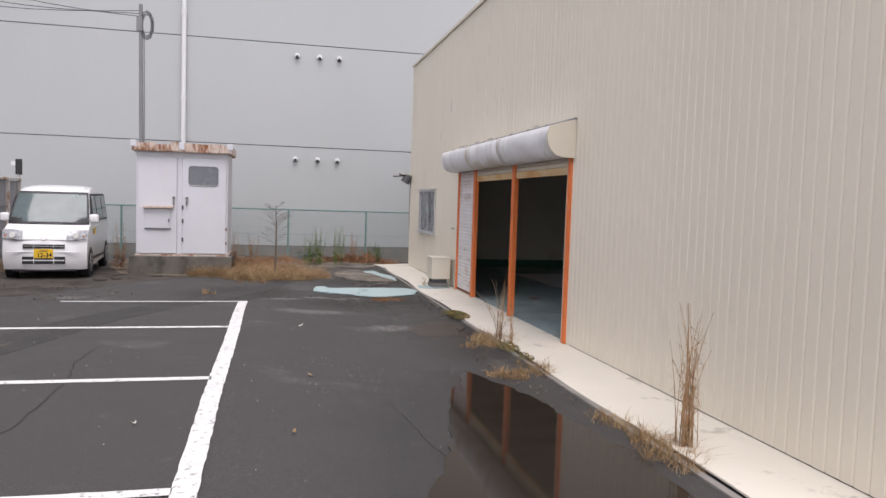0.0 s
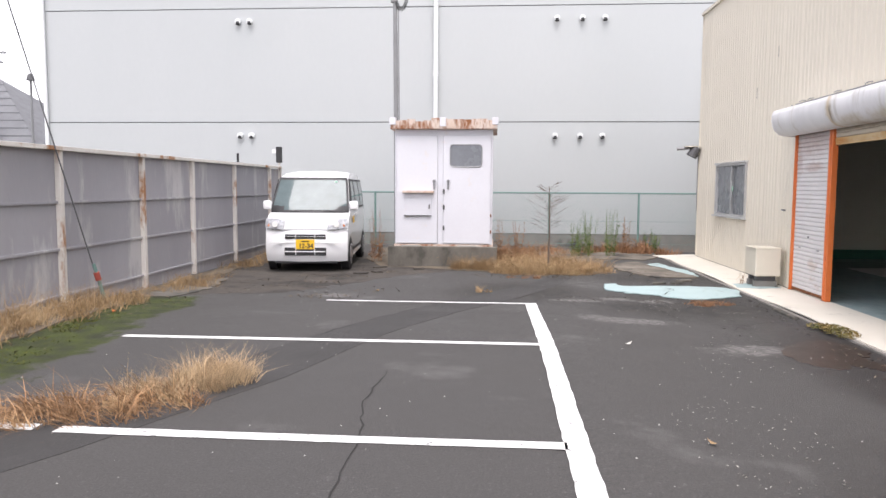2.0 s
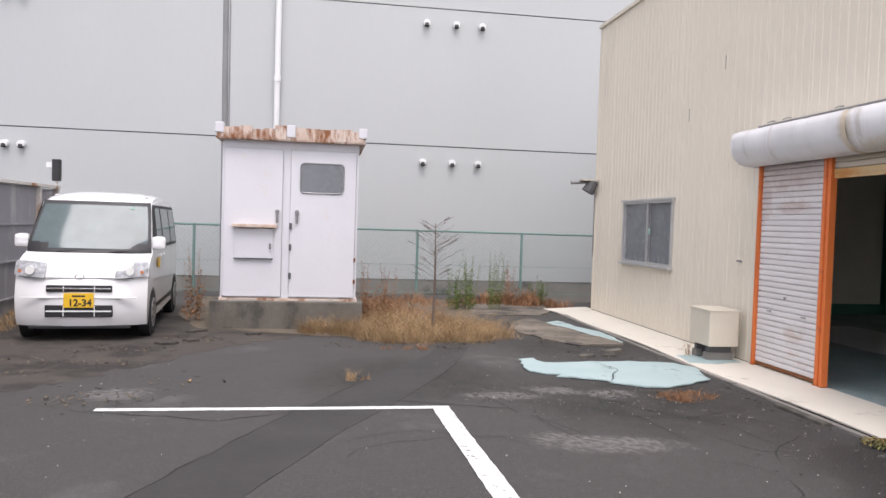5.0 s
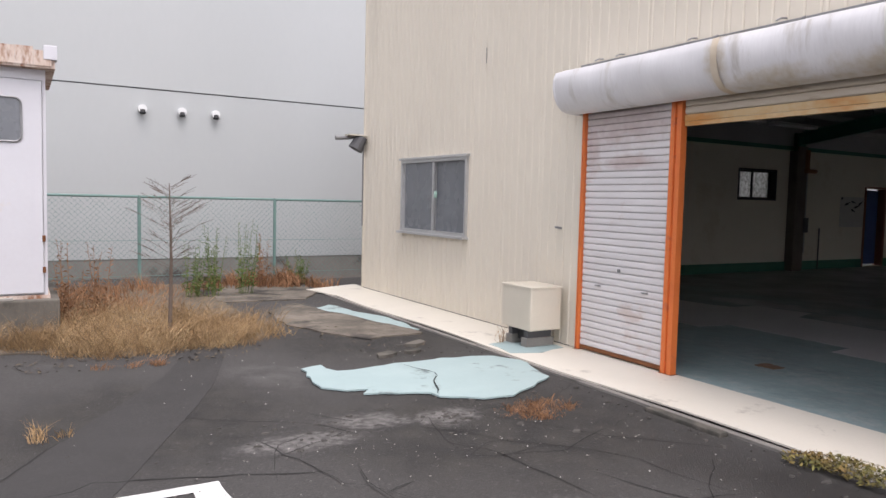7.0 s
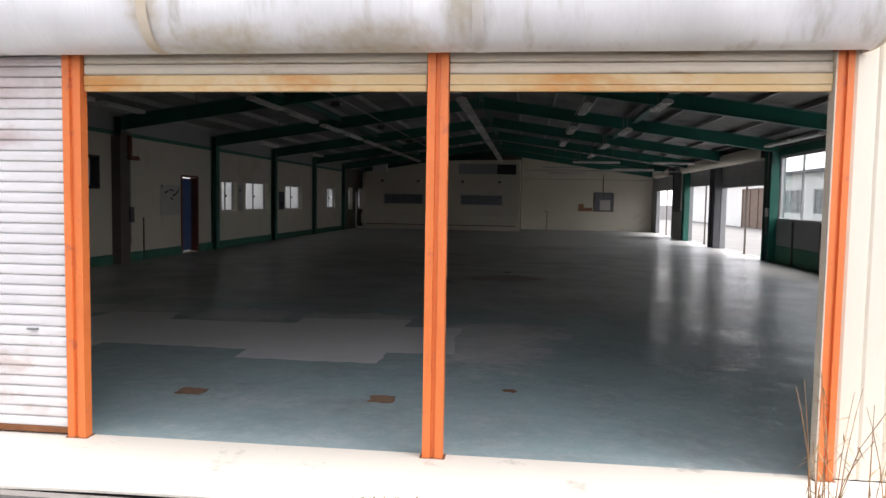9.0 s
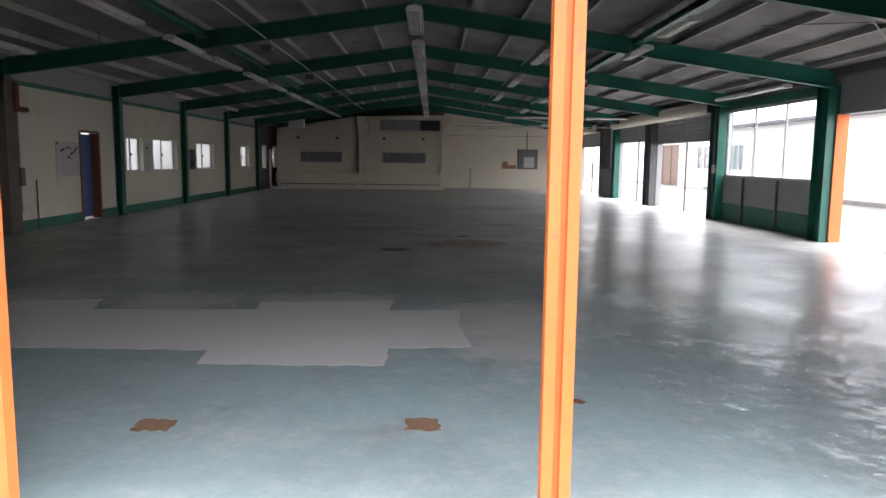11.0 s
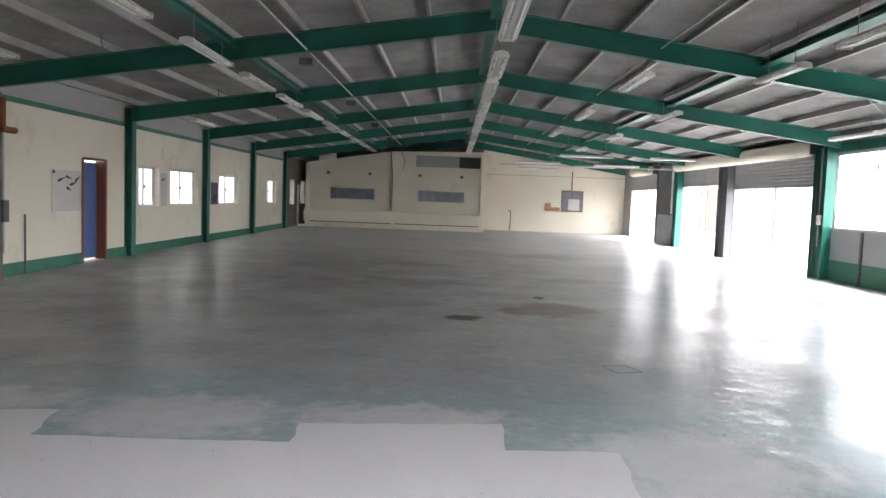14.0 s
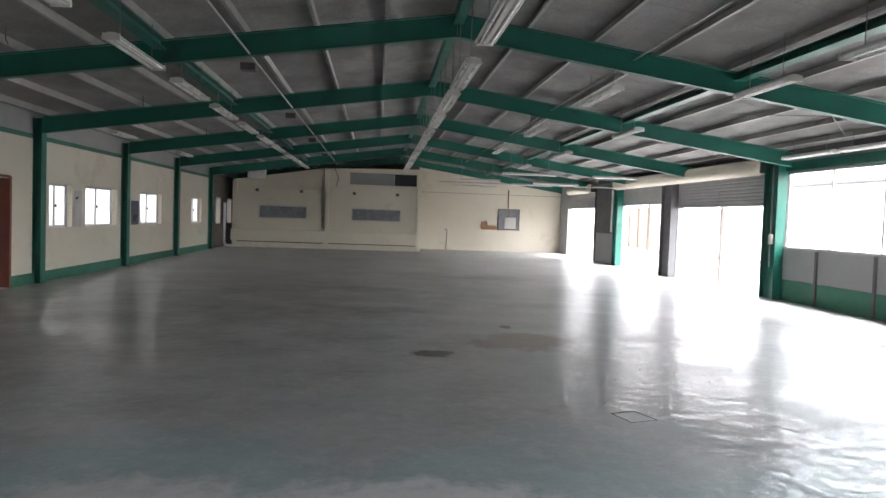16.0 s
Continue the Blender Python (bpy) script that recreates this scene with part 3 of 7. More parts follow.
def blades(bm, cx, cy, cz, rx, ry, count, height, lean, width, rnd, ground=None, flat=0.0, drift=(0, 0)):
    """Bent, tapering blades of grass scattered over an ellipse."""
    for _ in range(count):
        a, d = rnd.uniform(0, 6.283), math.sqrt(rnd.random())
        x, y = cx + rx * d * math.cos(a), cy + ry * d * math.sin(a)
        z = ground(x, y) if ground else cz
        h = height * rnd.uniform(0.45, 1.1) * (1 - 0.45 * d)
        b = rnd.uniform(0, 6.283)
        ln = lean * rnd.uniform(0.2, 1.2) * h
        dx, dy = math.cos(b) * ln + drift[0] * h, math.sin(b) * ln + drift[1] * h
        h *= 1 - flat * rnd.random()
        w = width * rnd.uniform(0.6, 1.3)
        sx, sy = -math.sin(b + 1.2) * w, math.cos(b + 1.2) * w
        p = [(x, y, z - 0.01), (x + dx * 0.3, y + dy * 0.3, z + h * 0.6), (x + dx, y + dy, z + h)]
        v = [bm.verts.new((p[0][0] - sx, p[0][1] - sy, p[0][2])), bm.verts.new((p[0][0] + sx, p[0][1] + sy, p[0][2])),
             bm.verts.new((p[1][0] + sx * 0.7, p[1][1] + sy * 0.7, p[1][2])), bm.verts.new((p[1][0] - sx * 0.7, p[1][1] - sy * 0.7, p[1][2])),
             bm.verts.new(p[2])]
        bm.faces.new(v[:4])
        bm.faces.new((v[3], v[2], v[4]))
    return bm


def leaves(bm, cx, cy, cz, rx, ry, rz, count, size, rnd):
    for _ in range(count):
        a, d, t = rnd.uniform(0, 6.283), math.sqrt(rnd.random()), rnd.random()
        c = Vector((cx + rx * d * math.cos(a), cy + ry * d * math.sin(a), cz + rz * t * (1 - 0.6 * d)))
        q = Euler((rnd.uniform(-0.9, 0.9), rnd.uniform(-0.9, 0.9), rnd.uniform(0, 6.28))).to_matrix()
        s = size * rnd.uniform(0.5, 1.2)
        bm.faces.new([bm.verts.new(c + q @ Vector(p)) for p in ((-s, 0, 0), (0, -s * 0.45, s * 0.1), (s, 0, 0), (0, s * 0.45, s * 0.1))])
    return bm


def smooth01(t):
    t = min(1.0, max(0.0, t))
    return t * t * (3 - 2 * t)


def gz(x, y):
    """Height of the yard: it falls gently towards the building and the back."""
    return -0.13 * max(smooth01((y - 9.5) / 4.5), smooth01((x - 0.42) / 1.15)) - 0.12 * smooth01((x - 3.5) / 0.5)


# ---- the ground ----
def build_ground():
    bm = bmesh.new()
    xs = [-900, -200, -60, -25, -12] + [-6 + 0.6 * i for i in range(20)] + [6, 12, 30, 60, 120, 300, 900]
    ys = [-900, -200, -60, -20, -6] + [-3 + 0.6 * i for i in range(32)] + [18, 22, 30, 60, 200, 900]
    grid = [[bm.verts.new((x, y, gz(x, y))) for y in ys] for x in xs]
    for i in range(len(xs) - 1):
        for j in range(len(ys) - 1):
            bm.faces.new((grid[i][j], grid[i + 1][j], grid[i + 1][j + 1], grid[i][j + 1]))
    setting("ground", bm, M_ASPHALT, "dark worn asphalt yard with cracks and damp stains", "ground", True)


build_ground()
FZ = -0.12           # workshop floor
WX = 4.30            # outer face of the front wall
LY, RY = 19.28, 3.70   # inner faces of the window wall and the shutter wall
DOORS = (8.66, 14.25)  # the shutter front


# ---- the workshop: shell ----
def ribbed(x, y0, y1, z0, z1, pitch=0.125, groove=0.028, depth=0.011):
    """Upright ribbed sheet facing -x."""
    bm = bmesh.new()
    prof, y = [], y0
    while y < y1 - 1e-4:
        e = min(y + pitch, y1)
        prof += [(x, y), (x, max(y, e - groove))]
        if e - groove > y:
            prof.append((x + depth, e - groove * 0.5))
        y = e
    prof.append((x, y1))
    lo = [bm.verts.new((a, c, z0)) for a, c in prof]
    hi = [bm.verts.new((a, c, z1)) for a, c in prof]
    for i in range(len(prof) - 1):
        bm.faces.new((lo[i], hi[i], hi[i + 1], lo[i + 1]))
    return bm


WIN = (16.33, 18.10, 0.88, 1.88)
TOP = 5.16
bm = bmesh.new()
wall_holes(bm, "x", WX + 0.02, WX + 0.14, 3.45, 19.45, FZ, TOP - 0.03, [(DOORS[0], DOORS[1], FZ, 2.22), WIN])
front = setting("wall_front", bm, M_INWALL, "gable wall in cream corrugated steel cladding", "wall")
for y0, y1, z0, z1 in ((3.45, DOORS[0], FZ + 0.02, TOP), (DOORS[0], DOORS[1], 2.22, TOP), (DOORS[1], WIN[0], FZ + 0.02, TOP),
                       (WIN[0], WIN[1], FZ + 0.02, WIN[2]), (WIN[0], WIN[1], WIN[3], TOP), (WIN[1], 19.46, FZ + 0.02, TOP)):
    k = max(1, round((y1 - y0) / 0.75))
    for i in range(k):
        part("cladding_panel", ribbed(WX, y0 + (y1 - y0) * i / k, y0 + (y1 - y0) * (i + 1) / k, z0, z1), M_CLAD, front)
part("coping", B(WX - 0.04, WX + 0.2, 3.40, 19.52, TOP - 0.01, TOP + 0.05), M_CREAM, front)
part("corner_trim", B(WX - 0.012, WX + 0.16, 19.46, 19.49, FZ, TOP - 0.012), M_CREAM, front)
bm = bmesh.new()
box(bm, WX + 0.004, WX + 0.03, 3.45, DOORS[0] - 0.1, FZ - 0.03, FZ + 0.02)
box(bm, WX + 0.004, WX + 0.03, DOORS[1] + 0.1, 19.45, FZ - 0.03, FZ + 0.02)
part("base_gap", bm, M_CRACK, front)

# apron along the front, and the floor
bm = bmesh.new()
pts = [(3.53, 2.5)] + [(3.53 + 0.03 * math.sin(y * 1.7), y) for y in [2.9 + 0.35 * i for i in range(46)]] + [(3.36, 19.5), (WX + 0.05, 19.9), (WX + 0.05, 2.5)]
setting("pavement", sheet(pts, FZ + 0.008, 0.004), M_APRON, "low concrete apron painted cream along the wall", "pavement")
setting("kerb", B(3.46, 3.52, 2.5, 19.0, -0.24, FZ - 0.002), M_CONC, "worn dark edge of the apron", "kerb")
FX = 40.3
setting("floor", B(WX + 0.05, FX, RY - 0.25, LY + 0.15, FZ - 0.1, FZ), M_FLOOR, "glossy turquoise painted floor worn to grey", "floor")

# side walls
L_HOLES = [(13.2, 14.46, 1.53, 2.17), (18.13, 19.02, FZ + 0.01, 1.88), (20.62, 21.72, 0.95, 1.86), (22.44, 24.40, 0.95, 1.87),
           (26.26, 28.26, 0.95, 1.85), (31.88, 33.32, 0.95, 1.85), (35.65, 36.5, 0.9, 1.9), (37.85, 38.8, 0.9, 1.9)]
bm = bmesh.new()
wall_holes(bm, "y", LY, LY + 0.2, WX + 0.14, FX, FZ, 2.76, L_HOLES)
setting("wall_left", bm, M_INWALL, "cream painted long wall with small sliding windows", "wall")
bm = bmesh.new()
box(bm, WX + 0.14, FX, LY + 0.03, LY + 0.2, 2.76, 3.6)
setting("wall_left_upper", bm, M_UPWALL, "grey boarded strip above the cream wall", "wall")
setting("trim", B(WX + 0.14, FX, LY - 0.012, LY - 0.001, 2.68, 2.77), M_SKIRT, "green painted strip on the wall", "trim")
bm = bmesh.new()
for a, c in ((WX + 0.14, 18.1), (19.05, 37.2)):
    box(bm, a, c, LY - 0.018, LY - 0.001, FZ, 0.09)
setting("baseboard", bm, M_SKIRT, "green painted skirting", "baseboard")

R_HOLES = [(11.5, 15.3, FZ + 0.005, 2.30), (15.85, 20.5, 1.02, 2.69), (21.4, 26.2, FZ + 0.005, 1.98), (27.05, 31.3, FZ + 0.005, 2.12), (34.4, 38.8, FZ + 0.005, 2.06)]
bm = bmesh.new()
wall_holes(bm, "y", RY - 0.18, RY, WX + 0.14, FX, FZ, 3.7, R_HOLES)
setting("wall_right", bm, M_GREYPANEL, "grey panelled long wall with shutter openings", "wall")
setting("wall_far", B(FX, FX + 0.2, RY - 0.18, 10.7, FZ, 5.0), M_INWALL, "cream end wall", "wall")
# dark colour stands in for the unlit space above and behind the partition
setting("wall_far_back", B(FX, FX + 0.2, 10.7, LY + 0.2, FZ, 5.0), M_GREYCOL, "end wall behind the partition, coloured dark as unlit space", "wall")

# roof
RIDGE, SLOPE = 11.63, 0.145


def under(y):
    return 3.89 - SLOPE * abs(y - RIDGE)


bm = bmesh.new()
for ya, yb in ((LY + 0.3, RIDGE), (RIDGE, RY - 0.4)):
    za, zb = under(ya) + 0.42, under(yb) + 0.42
    x = WX + 0.14
    while x < FX:
        e = min(x + 0.91, FX + 0.2)
        q = [(x + 0.004, ya, za), (e - 0.004, ya, za), (e - 0.004, yb, zb), (x + 0.004, yb, zb)]
        lo = [bm.verts.new(p) for p in q]
        hi = [bm.verts.new((p[0], p[1], p[2] + 0.05)) for p in q]
        bm.faces.new(lo[::-1])
        bm.faces.new(hi)
        for i in range(4):
            bm.faces.new((lo[i], lo[(i + 1) % 4], hi[(i + 1) % 4], hi[i]))
        x = e
    a = [bm.verts.new((WX + 0.14, y, z + 0.06)) for y, z in ((ya, za), (yb, zb))] + [bm.verts.new((FX + 0.2, y, z + 0.06)) for y, z in ((yb, zb), (ya, za))]
    bm.faces.new(a)
bmesh.ops.recalc_face_normals(bm, faces=bm.faces[:])
setting("ceiling", bm, M_BOARD, "underside of the roof in grey cement boards", "ceiling")

FRAMES = [5.52, 10.35, 15.18, 20.0, 24.83, 29.66, 34.49, 39.3]


def slanted(bm, x0, x1, ya, yb, lo, hi):
    """A bar along the roof slope from ya to yb, lo to hi above the underside line."""
    v = [bm.verts.new((x, y, under(y) + d)) for x in (x0, x1) for y in (ya, yb) for d in (lo, hi)]
    for q in ((0, 1, 3, 2), (4, 6, 7, 5), (0, 4, 5, 1), (2, 3, 7, 6), (0, 2, 6, 4), (1, 5, 7, 3)):
        bm.faces.new([v[i] for i in q])
    return bm


def half_beam(bm, x, ya, yb):
    slanted(bm, x - 0.06, x + 0.06, ya, yb, 0.0, 0.014)
    slanted(bm, x - 0.005, x + 0.005, ya, yb, 0.014, 0.296)
    slanted(bm, x - 0.06, x + 0.06, ya, yb, 0.296, 0.31)
    return bm


frame0 = thing("portal_frame", "dark green painted steel portal frame carrying the roof", "steel frame", "portal frames of the workshop", "structure")
for ya, yb in ((LY - 0.15, RIDGE), (RIDGE, RY + 0.2)):
    part("rafter", half_beam(bmesh.new(), 0, ya, yb), M_GREEN, frame0)
bm = bmesh.new()
box(bm, -0.075, 0.075, RIDGE - 0.01, RIDGE + 0.01, 3.875, 4.22)
part("ridge_plate", bm, M_GREEN, frame0)
bm = bmesh.new()
for z, d in ((under(LY) - 0.02, 0.0),):
    for s in (-1, 1):
        box(bm, -0.11, 0.11, LY - 0.16 + (0.145 if s > 0 else 0), LY - 0.148 + (0.145 if s > 0 else 0), FZ, under(LY) + 0.3)
    box(bm, -0.008, 0.008, LY - 0.148, LY - 0.015, FZ, under(LY) + 0.3)
part("column", bm, M_GREEN, frame0)
for x in FRAMES:
    copy_thing(frame0, pose(x, 0, 0))
for o in list(frame0.children):
    bpy.data.objects.remove(o)
bpy.data.objects.remove(frame0)

purl = thing("roof_purlins", "pale grey steel purlins under the roof boards", "purlins", "", "structure")
ys = [RIDGE + s * d for d in (0.97, 1.9, 2.83, 3.85, 4.75, 5.65, 6.55, 7.35) for s in (1, -1)]
for y in ys:
    z = under(y) + 0.31
    bm = bmesh.new()
    box(bm, WX + 0.15, FX, y - 0.025, y + 0.025, z, z + 0.012)
    box(bm, WX + 0.15, FX, y - 0.025, y - 0.018, z + 0.012, z + 0.105)
    part("purlin", bm, M_PURLIN, purl)
for y, lo, w in ((RIDGE, 0.17, 0.07), (15.55, 0.19, 0.085), (7.6, 0.20, 0.085)):
    z0, z1 = under(y) + lo, under(y) + 0.30
    bm = bmesh.new()
    box(bm, WX + 0.15, FX, y - w, y + w, z0, z0 + 0.012)
    box(bm, WX + 0.15, FX, y - 0.005, y + 0.005, z0 + 0.012, z1)
    box(bm, WX + 0.15, FX, y - w, y + w, z1, z1 + 0.01)
    part("tie_beam", bm, M_GREEN, purl, "dark green painted beam along the hall")


# ---- the front: shutters, hood, window, outdoor unit ----
M_TANSTRIP = mat("tan-stained galvanised strip", (0.62, 0.555, 0.46), (0.50, 0.41, 0.30), 0.6, scale=4, fine=30, mix=0.9, bump=0.05)


def hood():
    root = thing("shutter_hood", "dented galvanised steel hood over the roller shutters", "shutter hood")
    prof = [(WX - 0.004, 2.66), (4.06, 2.60), (3.955, 2.565), (3.93, 2.50), (3.928, 2.42), (3.945, 2.34), (3.985, 2.27), (4.05, 2.215), (4.13, 2.195), (4.20, 2.19)]
    rnd = random.Random(5)
    dents = [(10.80, 0.08, 0.06), (10.66, 0.05, -0.02), (9.05, 0.13, 0.07), (9.3, 0.1, 0.03), (11.9, 0.25, 0.02), (13.3, 0.3, 0.012), (10.25, 0.4, 0.015)]
    cuts = [8.62, 10.62, 12.42, 14.26]
    for a, c in zip(cuts, cuts[1:]):
        bm, rows = bmesh.new(), []
        k = 26
        for i in range(k + 1):
            y = a + (c - a) * i / k
            row = []
            for j, (x, z) in enumerate(prof):
                d = sum(dep * math.exp(-((y - dy) / w) ** 2) * (1.0 if 2 <= j <= 6 else 0.25) for dy, w, dep in dents)
                d += 0.006 * math.sin(y * 7.3 + j) * (0 if j in (0, 9) else 1)
                row.append(bm.verts.new((x + d * (0 if j in (0, 9) else 1), y, z + 0.3 * d * (j in (6, 7, 8)))))
            rows.append(row)
        for r, s in zip(rows, rows[1:]):
            for j in range(len(prof) - 1):
                bm.faces.new((r[j], r[j + 1], s[j + 1], s[j]))
        part("hood_sheet", bm, M_GALV, root, smooth=True)
        if c < 14:
            bm = bmesh.new()
            outline = [(x - 0.006 if j > 1 else x, z + (0.006 if j < 3 else -0.004)) for j, (x, z) in enumerate(prof)]
            lo, hi = [bm.verts.new((x, c - 0.03, z)) for x, z in outline], [bm.verts.new((x, c + 0.03, z)) for x, z in outline]
            for j in range(len(outline) - 1):
                bm.faces.new((lo[j], lo[j + 1], hi[j + 1], hi[j]))
            part("joint_strip", bm, M_TANSTRIP if c > 12 else M_GALV, root, "rust-stained joint strip" if c > 12 else "lapped joint strip", True)
    for y0, y1, m in ((8.60, 8.62, M_CREAM), (14.26, 14.28, M_GALV)):
        part("end_cap", extrude(bmesh.new(), prof + [(WX - 0.004, 2.19)], y0, y1, "y"), m, root)
    part("top_flange", B(WX - 0.03, WX - 0.004, 8.58, 14.28, 2.655, 2.675), M_STEEL, root)
    for i in range(8):
        part("screw", T((4.07, 9.0 + 0.7 * i + rnd.uniform(-0.1, 0.1), 2.60), (4.07, 9.0 + 0.7 * i, 2.615), 0.012, seg=6), M_STEEL, root)


hood()
for y in (14.0, 13.72, 12.9, 12.1, 9.9):
    hk = thing("hood_clip", "bent grey steel clip on the hood flange", "clip", "clips on the hood")
    part("strap", chain(bmesh.new(), [(WX, y, 2.70), (WX - 0.05, y + 0.01, 2.695), (WX - 0.08, y + 0.03, 2.676)], 0.006, 5), M_STEEL, hk)
for y, z in ((16.0, 3.05), (15.1, 3.6)):
    tagged(link("rust_streak", B(WX - 0.004, WX - 0.001, y - 0.006, y + 0.006, z - 0.09, z + 0.09), M_CONC), "grey drip stain on the cladding", "stain", kind="structure")


def slat_mesh(y0, y1, h=0.063, x=4.315):
    bm = bmesh.new()
    prof = [(x + 0.006, 0.0), (x - 0.007, 0.005), (x - 0.011, h * 0.25), (x - 0.012, h * 0.6), (x - 0.009, h * 0.9), (x + 0.008, h * 0.99), (x + 0.012, h * 0.5)]
    return extrude(bm, prof, y0, y1, "y")


def curtain(y0, y1, z0, z1, label, material, bottom, lowest=None):
    root = thing("roller_shutter", label, "roller shutter", "roller shutters of the front")
    h = 0.063
    n = round((z1 - z0) / h)
    first = None
    for i in range(n):
        if first is None:
            first = part("slat", slat_mesh(y0, y1, h), material, root)
            first.location.z = z0
        else:
            o = first.copy()
            scene.collection.objects.link(o)
            o.location.z = z0 + i * h
    if lowest:
        part("lowest_slat", B(4.296, 4.301, y0 + 0.002, y1 - 0.002, z0 + 0.003, z0 + 0.058), lowest, root, "ochre rusted lowest slat")
    part("bottom_bar", B(4.30, 4.335, y0, y1, z0 - 0.035, z0 + 0.002, 0.006), bottom, root)
    return root


r = curtain(13.125, 14.185, FZ + 0.06, 2.2, "closed white roller shutter with rust spots and streaks", M_SLAT, M_RUST)
for y in (13.35, 13.95):
    part("lift_handle", B(4.288, 4.302, y - 0.035, y + 0.035, 0.545, 0.557), M_STEEL, r)
part("lock", T((4.29, 13.68, 0.72), (4.305, 13.68, 0.72), 0.016), M_STEEL, r)
curtain(10.925, 12.99, 2.03, 2.22, "raised roller shutter with ochre rusted bottom slat", M_SLAT_RUSTY, M_SLAT_OCHRE, M_SLAT_OCHRE)
curtain(8.757, 10.795, 2.03, 2.22, "raised roller shutter with ochre rusted bottom slat", M_SLAT_RUSTY, M_SLAT_OCHRE, M_SLAT_OCHRE)


def post(y0, y1, label, x0=4.275, x1=4.345):
    root = thing("shutter_post", label, "shutter post", "posts of the shutter front")
    w = y1 - y0
    prof = [(x0, y0), (x0, y0 + w * 0.38), (x0 + 0.018, y0 + w * 0.42), (x0 + 0.018, y0 + w * 0.58), (x0, y0 + w * 0.62), (x0, y1), (x1, y1), (x1, y1 - 0.02), (x1 - 0.03, y1 - 0.02),
            (x1 - 0.03, y0 + 0.02), (x1, y0 + 0.02), (x1, y0)]
    part("channel", extrude(bmesh.new(), prof, FZ + 0.012, 2.22, "z"), M_ORANGE, root)
    part("foot_plate", B(x0 - 0.01, x1 + 0.01, y0 - 0.015, y1 + 0.015, FZ, FZ + 0.014), M_RUST, root)


post(13.0, 13.115, "orange painted steel shutter guide post")
post(10.80, 10.918, "orange painted steel shutter guide post, removable centre post")
post(8.66, 8.748, "orange painted steel shutter jamb")
ln = thing("guide_liner", "worn bare steel lining inside the shutter jamb", "shutter post", "posts of the shutter front")
part("liner", B(4.268, 4.352, 8.7485, 8.756, FZ + 0.012, 2.2), M_SLAT_RUSTY, ln)
post(14.19, 14.225, "narrow orange shutter guide rail", 4.27, 4.35)


def sliding_window(name, axis, c0, c1, a0, a1, z0, z1, label, pane, frame_mat=None, sashes=2, sign=1):
    """An aluminium sliding window in a wall across the given axis; c0 is the outer and c1 the inner face of its frame."""
    frame_mat = frame_mat or M_ALU
    root = tagged(thing(name, label, "window"), kind="structure")

    def bx(p0, p1, b0, b1, lo, hi):
        return B(*((p0, p1, b0, b1) if axis == "x" else (b0, b1, p0, p1)), lo, hi)
    w = 0.04
    for b0, b1, lo, hi in ((a0, a1, z1 - w, z1), (a0, a1, z0, z0 + w), (a0, a0 + w, z0 + w, z1 - w), (a1 - w, a1, z0 + w, z1 - w)):
        part("frame_bar", bx(c0, c1, b0, b1, lo, hi), frame_mat, root)
    mid = [a0 + w + (a1 - a0 - 2 * w) * i / sashes for i in range(sashes + 1)]
    d = (c1 - c0)
    for i in range(sashes):
        s = c0 + d * (0.25 if i % 2 else 0.55)
        sash = part("sash", bx(s, s + d * 0.22, mid[i] - 0.015, mid[i] + 0.025, z0 + w, z1 - w), frame_mat, root)
        part("sash_stile", bx(s, s + d * 0.22, mid[i + 1] - 0.025, mid[i + 1] + 0.015, z0 + w, z1 - w), frame_mat, root)
        g = part("pane", bx(s + d * 0.08, s + d * 0.14, mid[i] + 0.025, mid[i + 1] - 0.025, z0 + w, z1 - w), pane, root)
        g.visible_shadow = pane not in (M_FROST, M_GLASS, M_OBSCURE)
    part("window_sill", bx(c0 - 0.05 * sign if sign > 0 else c0, c1 if sign > 0 else c1 + 0.05, a0 - 0.02, a1 + 0.02, z0 - 0.03, z0), frame_mat, root)
    return root


w1 = sliding_window("window_1", "x", WX - 0.035, WX + 0.09, *WIN, "aluminium sliding window with drawn grey blinds behind", M_DARKPANE)
part("sticker", B(WX + 0.012, WX + 0.016, 17.13, 17.2, 1.36, 1.45), M_STICKER, w1, "pale green security sticker")
part("drip_cap", B(WX - 0.06, WX + 0.02, WIN[0] - 0.03, WIN[1] + 0.03, WIN[3], WIN[3] + 0.03), M_ALU, w1)
setting("blind", B(WX + 0.1, WX + 0.13, WIN[0] + 0.03, WIN[1] - 0.03, WIN[2], WIN[3]), M_GREYPANEL, "grey blind behind the window", "blind")


def outdoor_unit():
    root = thing("outdoor_unit", "boxy cream steel cover over an outdoor unit beside the shutter", "outdoor unit", at=(4.01, 14.62, FZ + 0.012))
    part("casing", B(-0.19, 0.19, -0.25, 0.23, 0.17, 0.6, 0.02), M_CREAM, root)
    part("lid", B(-0.2, 0.2, -0.258, 0.238, 0.588, 0.61, 0.006), M_CREAM, root)
    for y in (-0.13, 0.13):
        part("foot", B(-0.17, 0.17, y - 0.05, y + 0.05, 0.0, 0.09, 0.006), M_CONC, root)
        part("bracket", B(-0.15, 0.15, y - 0.03, y + 0.03, 0.09, 0.17), M_DARKSTEEL, root)
    part("valve_block", B(-0.1, 0.1, -0.06, 0.06, 0.05, 0.17), M_BLACK, root)


outdoor_unit()
tap = thing("wall_tap", "small grey pipe stub on the cladding", "pipe stub")
part("stub", chain(bmesh.new(), [(WX, 14.55, 1.08), (WX - 0.06, 14.55, 1.085), (WX - 0.065, 14.45, 1.08)], 0.012), M_STEEL, tap)


